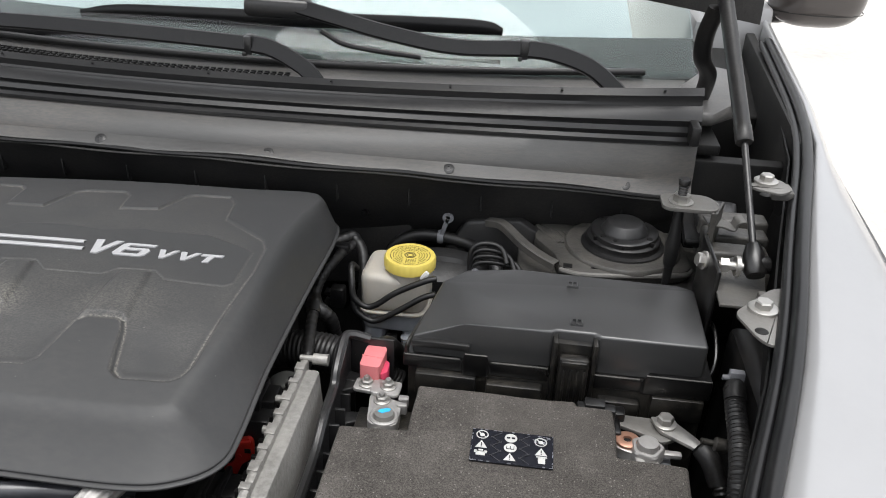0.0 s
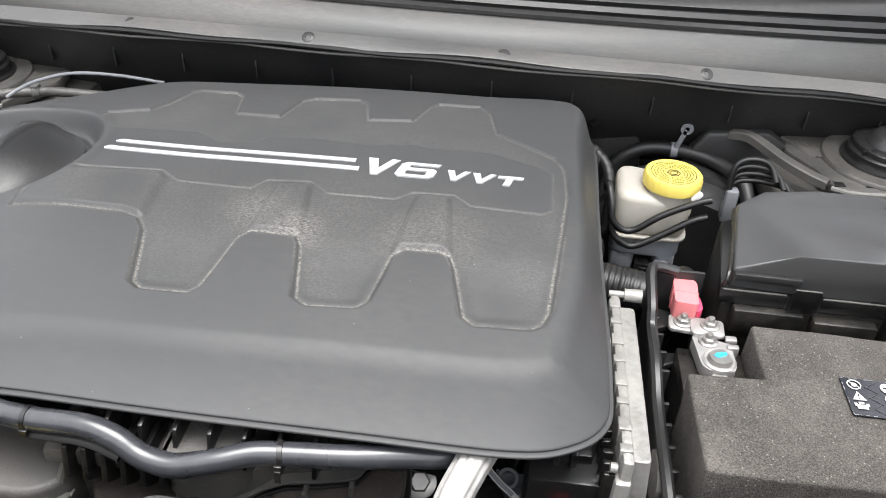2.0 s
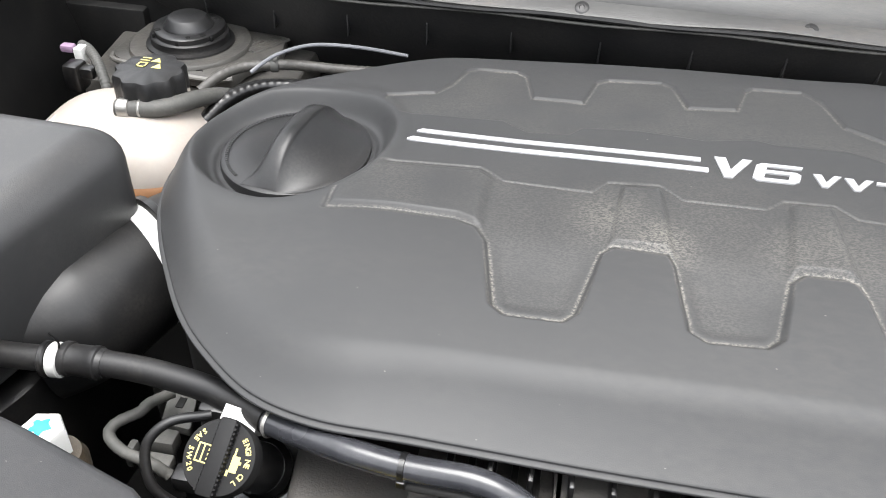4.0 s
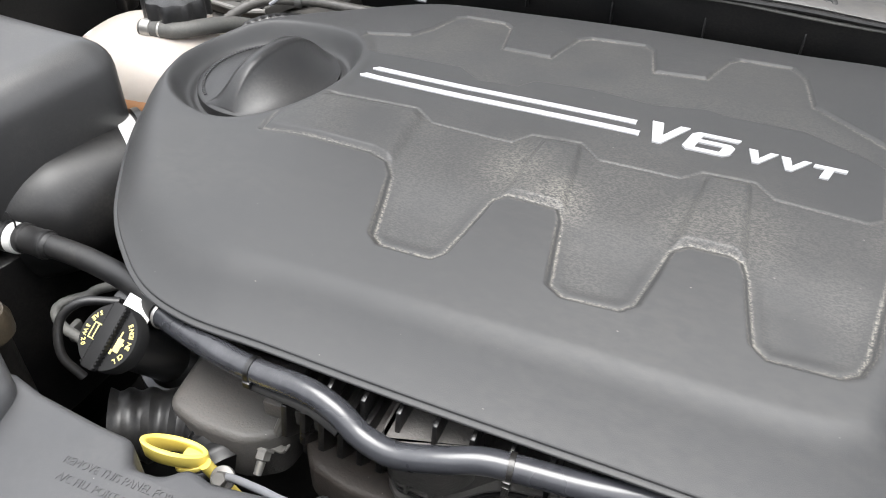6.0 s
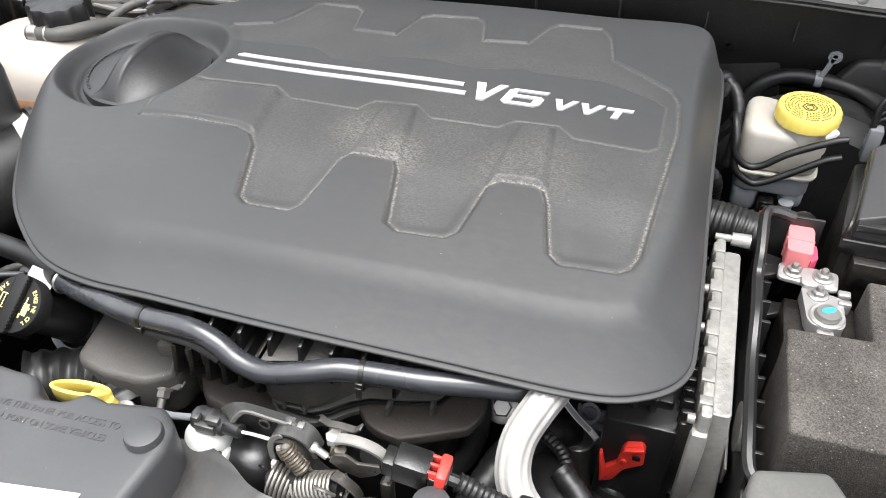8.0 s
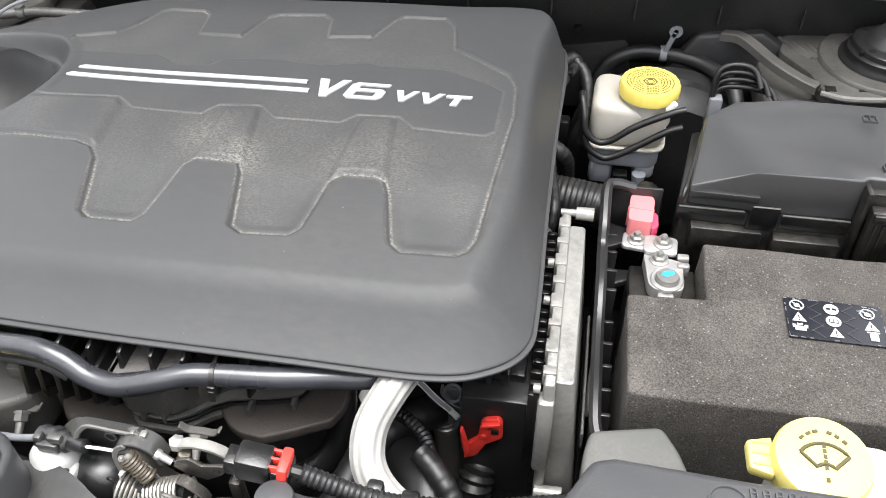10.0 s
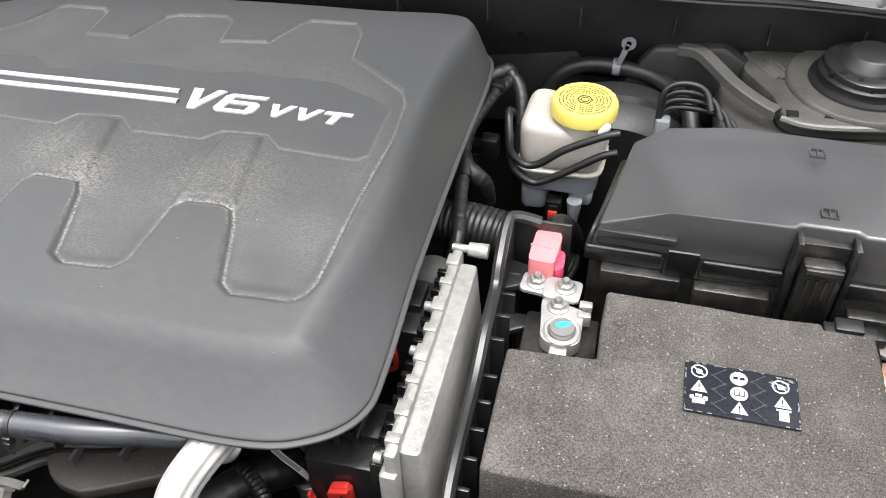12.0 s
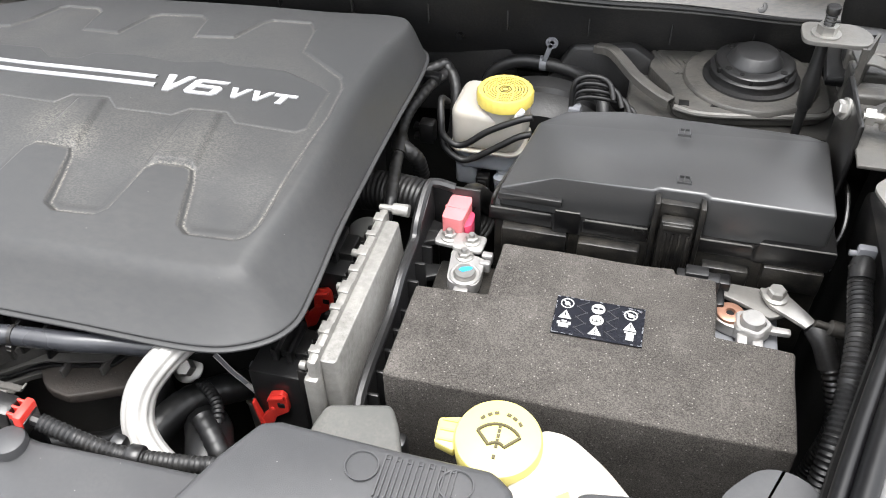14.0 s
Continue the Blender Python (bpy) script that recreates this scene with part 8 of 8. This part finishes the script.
part("overflow_hose", tube([(-0.952, 0.773, 0.984), (-0.932, 0.775, 0.985), (-0.913, 0.778, 0.986), (-0.899, 0.790, 0.986), (-0.889, 0.808, 0.983), (-0.881, 0.832, 0.975), (-0.870, 0.858, 0.962)], 0.0084, 8, 18), "shroud", tank, "grey-black overflow hose")
part("hose_clamp", lathe([(0.0088, -0.0055), (0.0096, -0.005), (0.0096, 0.005), (0.0088, 0.0055)], 22, along((-0.944, 0.774, 0.9845), (-0.93, 0.775, 0.985))), "steel", tank, "bright hose clamp")
part("clamp_band", lathe([(0.0088, -0.0012), (0.0094, 0.0), (0.0088, 0.0012)], 22, along((-0.929, 0.7755, 0.985), (-0.91, 0.778, 0.986)), closed=False), "steel", tank)
part("paper_label", box(-1.015, -0.975, 0.755, 0.775, 0.9705, 0.9715, 0.0003, m=None), "label", tank, "small white label")
solo("coolant_loom", tube([(-0.905, 0.850, 0.968), (-0.890, 0.868, 0.978), (-0.873, 0.886, 0.981), (-0.847, 0.897, 0.981), (-0.82, 0.906, 0.980), (-0.77, 0.915, 0.976), (-0.70, 0.93, 0.972)], 0.0058, 8, 14, 0.0004, 0.007), "inner", "brown-grey taped loom behind the engine cover", "wiring")
solo("loom_clamp", join(lathe([(0.0066, -0.004), (0.0074, -0.003), (0.0074, 0.003), (0.0066, 0.004)], 16, along((-0.842, 0.8985, 0.981), (-0.82, 0.906, 0.980))), box(-0.846, -0.838, 0.894, 0.904, 0.984, 0.990, 0.001)), "shroud", "small grey clamp on the taped loom", "clamp")
solo("thin_cable", tube([(-0.850, 0.855, 0.993), (-0.842, 0.866, 0.998), (-0.831, 0.889, 1.000), (-0.804, 0.916, 1.000), (-0.76, 0.932, 0.995), (-0.71, 0.945, 0.985)], 0.0020, 6, 8), "greyplas", "thin pale grey cable above the loom", "cable")
solo("dark_hose", tube([(-0.888, 0.806, 0.955), (-0.872, 0.835, 0.968), (-0.852, 0.860, 0.972), (-0.825, 0.876, 0.970), (-0.78, 0.890, 0.965)], 0.0085, 8, 14, 0.0006, 0.008), "black", "black taped hose behind the engine cover", "hose")
solo("purple_plug", join(box(-1.048, -1.030, 0.838, 0.860, 0.955, 0.985, 0.004), box(-1.032, -1.016, 0.842, 0.856, 0.970, 0.982, 0.003)), "black", "black electrical plug beside the coolant tank", "connector")
solo("plug_lock", box(-1.064, -1.050, 0.868, 0.878, 0.984, 0.992, 0.002), "purple", "purple locking tab on the plug", "lock tab")
solo("white_connector", join(box(-1.050, -1.040, 0.868, 0.882, 0.965, 0.990, 0.002), box(-1.044, -1.034, 0.862, 0.870, 0.960, 0.974, 0.0015)), "label", "white connector body beside the coolant tank", "connector")
solo("grey_conduit", tube([(-1.052, 0.890, 0.984), (-1.040, 0.882, 0.984), (-1.022, 0.864, 0.982), (-1.004, 0.842, 0.974), (-0.992, 0.826, 0.955)], 0.0056, 6, 12, 0.0006, 0.004), "shroud", "grey ribbed conduit beside the coolant tank", "conduit")
fit = thing("service_fitting", "pale hexagonal service fitting with a blue paint mark", "fitting", (-0.808, 0.413, 0.96))
part("hex_body", lathe([(0.0135, 0.955), (0.0140, 0.979), (0.0130, 0.9810), (0.001, 0.9815)], 6, Matrix.Translation((-0.816, 0.415, 0)) @ pose(0, 0, 0, 0, 0, 12)), "label", fit, "pale hexagon")
part("blue_mark", lathe([(0.0060, 0.9812), (0.0050, 0.9820), (0.001, 0.9822)], 16, Matrix.Translation((-0.817, 0.416, 0)), 5, 0.25), "blue", fit, "blue paint mark")
part("flange", lathe([(0.018, 0.940), (0.0185, 0.952), (0.0155, 0.960)], 24, Matrix.Translation((-0.812, 0.413, 0))), "brass", fit)
part("stem", lathe([(0.012, 0.80), (0.012, 0.95)], 20, Matrix.Translation((-0.812, 0.413, 0))), "darksteel", fit)
lowb = thing("sensor_bracket", "grey stamped bracket with a looped lead beside the oil filler", "bracket", (-0.80, 0.52, 0.86))
part("plate", prism(round_poly([(-0.812, 0.545), (-0.788, 0.538), (-0.780, 0.506), (-0.804, 0.508)], 0.003), 0.872, 0.880, 0.001), "shroud", lowb)
part("plate_slot", box(-0.800, -0.794, 0.524, 0.534, 0.8795, 0.8808, 0.0004), "deep", lowb)
part("foot", box(-0.806, -0.786, 0.515, 0.535, 0.70, 0.874, 0.004), "black", lowb)
part("clip_block", join(box(-0.806, -0.784, 0.486, 0.500, 0.872, 0.886, 0.002), box(-0.800, -0.776, 0.464, 0.476, 0.880, 0.890, 0.002), box(-0.812, -0.806, 0.468, 0.482, 0.876, 0.892, 0.002)), "shroud", lowb)
part("lead", tube([(-0.798, 0.523, 0.898), (-0.808, 0.507, 0.902), (-0.811, 0.498, 0.902), (-0.823, 0.486, 0.901), (-0.8235, 0.475, 0.900), (-0.808, 0.465, 0.899), (-0.788, 0.462, 0.896), (-0.775, 0.462, 0.885)], 0.0044, 6, 12, 0.0003, 0.006), "shroud", lowb, "grey taped lead in a loop")

# ---- wipers and mirror ----
def wiper(root, arm, label):
    w = thing("windscreen_wiper", label, "wiper", root[0], group="wipers")
    part("arm_root", bent_bar(root, 0.023, 0.010, up=(0.15, 0.45, 0.9)), "flatblack", w, "curved black arm root")
    k = Vector(root[-1])
    part("knuckle", box(-0.0055, 0.0055, -0.009, 0.009, -0.013, 0.012, 0.002, m=Matrix.Translation(k)), "satin", w)
    part("knuckle_pin", box(-0.008, -0.002, -0.0105, 0.0105, -0.015, -0.009, 0.0015, m=Matrix.Translation(k)), "satin", w)
    part("arm", bent_bar([k, *arm], 0.021, 0.009, up=(0, 0.45, 0.9)), "flatblack", w, "broad black wiper arm")
    b = root[0]
    part("base_cap", lathe([(0.017, 0), (0.016, 0.010), (0.008, 0.014)], 20, Matrix.Translation((b[0], b[1], b[2] - 0.016))), "satin", w)
    return w


w1 = wiper([(0.140, 1.100, 1.090), (0.105, 1.112, 1.122), (0.070, 1.118, 1.146), (0.022, 1.12, 1.160), (-0.016, 1.12, 1.163)],
           [(-0.11, 1.12, 1.159), (-0.198, 1.122, 1.170), (-0.267, 1.128, 1.183), (-0.345, 1.14, 1.197)], "black wiper arm with its blade lying on the glass")
part("blade_carrier", box(-0.405, -0.310, 1.130, 1.158, 1.176, 1.203, 0.009, 3), "satin", w1)
part("blade", tube([(-0.676, 1.195, 1.150), (-0.60, 1.195, 1.157), (-0.36, 1.19, 1.164), (-0.10, 1.195, 1.170), (-0.050, 1.195, 1.166)], 0.006, 6, 10, radii=[0.003, 0.006, 0.006, 0.006, 0.003], flat=1.9), "flatblack", w1, "black wiper blade")
w2 = wiper([(-0.275, 1.072, 1.088), (-0.300, 1.085, 1.118), (-0.328, 1.092, 1.134), (-0.358, 1.095, 1.146), (-0.386, 1.096, 1.149)],
           [(-0.50, 1.10, 1.152), (-0.674, 1.11, 1.153), (-0.758, 1.115, 1.152), (-0.86, 1.13, 1.15)], "black wiper arm crossing the lower glass")
part("blade", tube([(-1.05, 1.160, 1.116), (-0.80, 1.160, 1.124), (-0.62, 1.160, 1.124), (-0.30, 1.163, 1.120), (-0.05, 1.185, 1.122)], 0.006, 6, 8, flat=1.8), "flatblack", w2, "black wiper blade")
solo("washer_jet_hose", tube([(-0.30, 1.15, 1.16), (-0.27, 1.15, 1.145), (-0.23, 1.152, 1.138), (-0.16, 1.155, 1.132)], 0.004, 8, 8), "rubber", "thin black washer hose below the wiper", "hose")
mir = thing("door_mirror", "brown-grey door mirror housing", "mirror", (0.49, 1.6, 1.2))
bm = bmesh.new()
bmesh.ops.create_uvsphere(bm, u_segments=32, v_segments=20, radius=1)
for v in bm.verts:
    v.co = (0.492 + 0.085 * math.copysign(abs(v.co.x) ** 0.7, v.co.x), 1.62 + 0.06 * v.co.y, 1.19 + 0.075 * math.copysign(abs(v.co.z) ** 0.6, v.co.z))
part("housing", bm, "mirrorshell", mir, angle=80)
part("seam", lathe([(0.0865, -0.001), (0.0868, 0.001)], 40, Matrix.Translation((0.492, 1.62, 1.145)) @ Matrix.Diagonal((0.98, 0.66, 1, 1)), closed=False), "rubber", mir)
part("stalk", tube([(0.40, 1.66, 1.13), (0.44, 1.65, 1.13), (0.48, 1.63, 1.15)], 0.018), "black", mir)
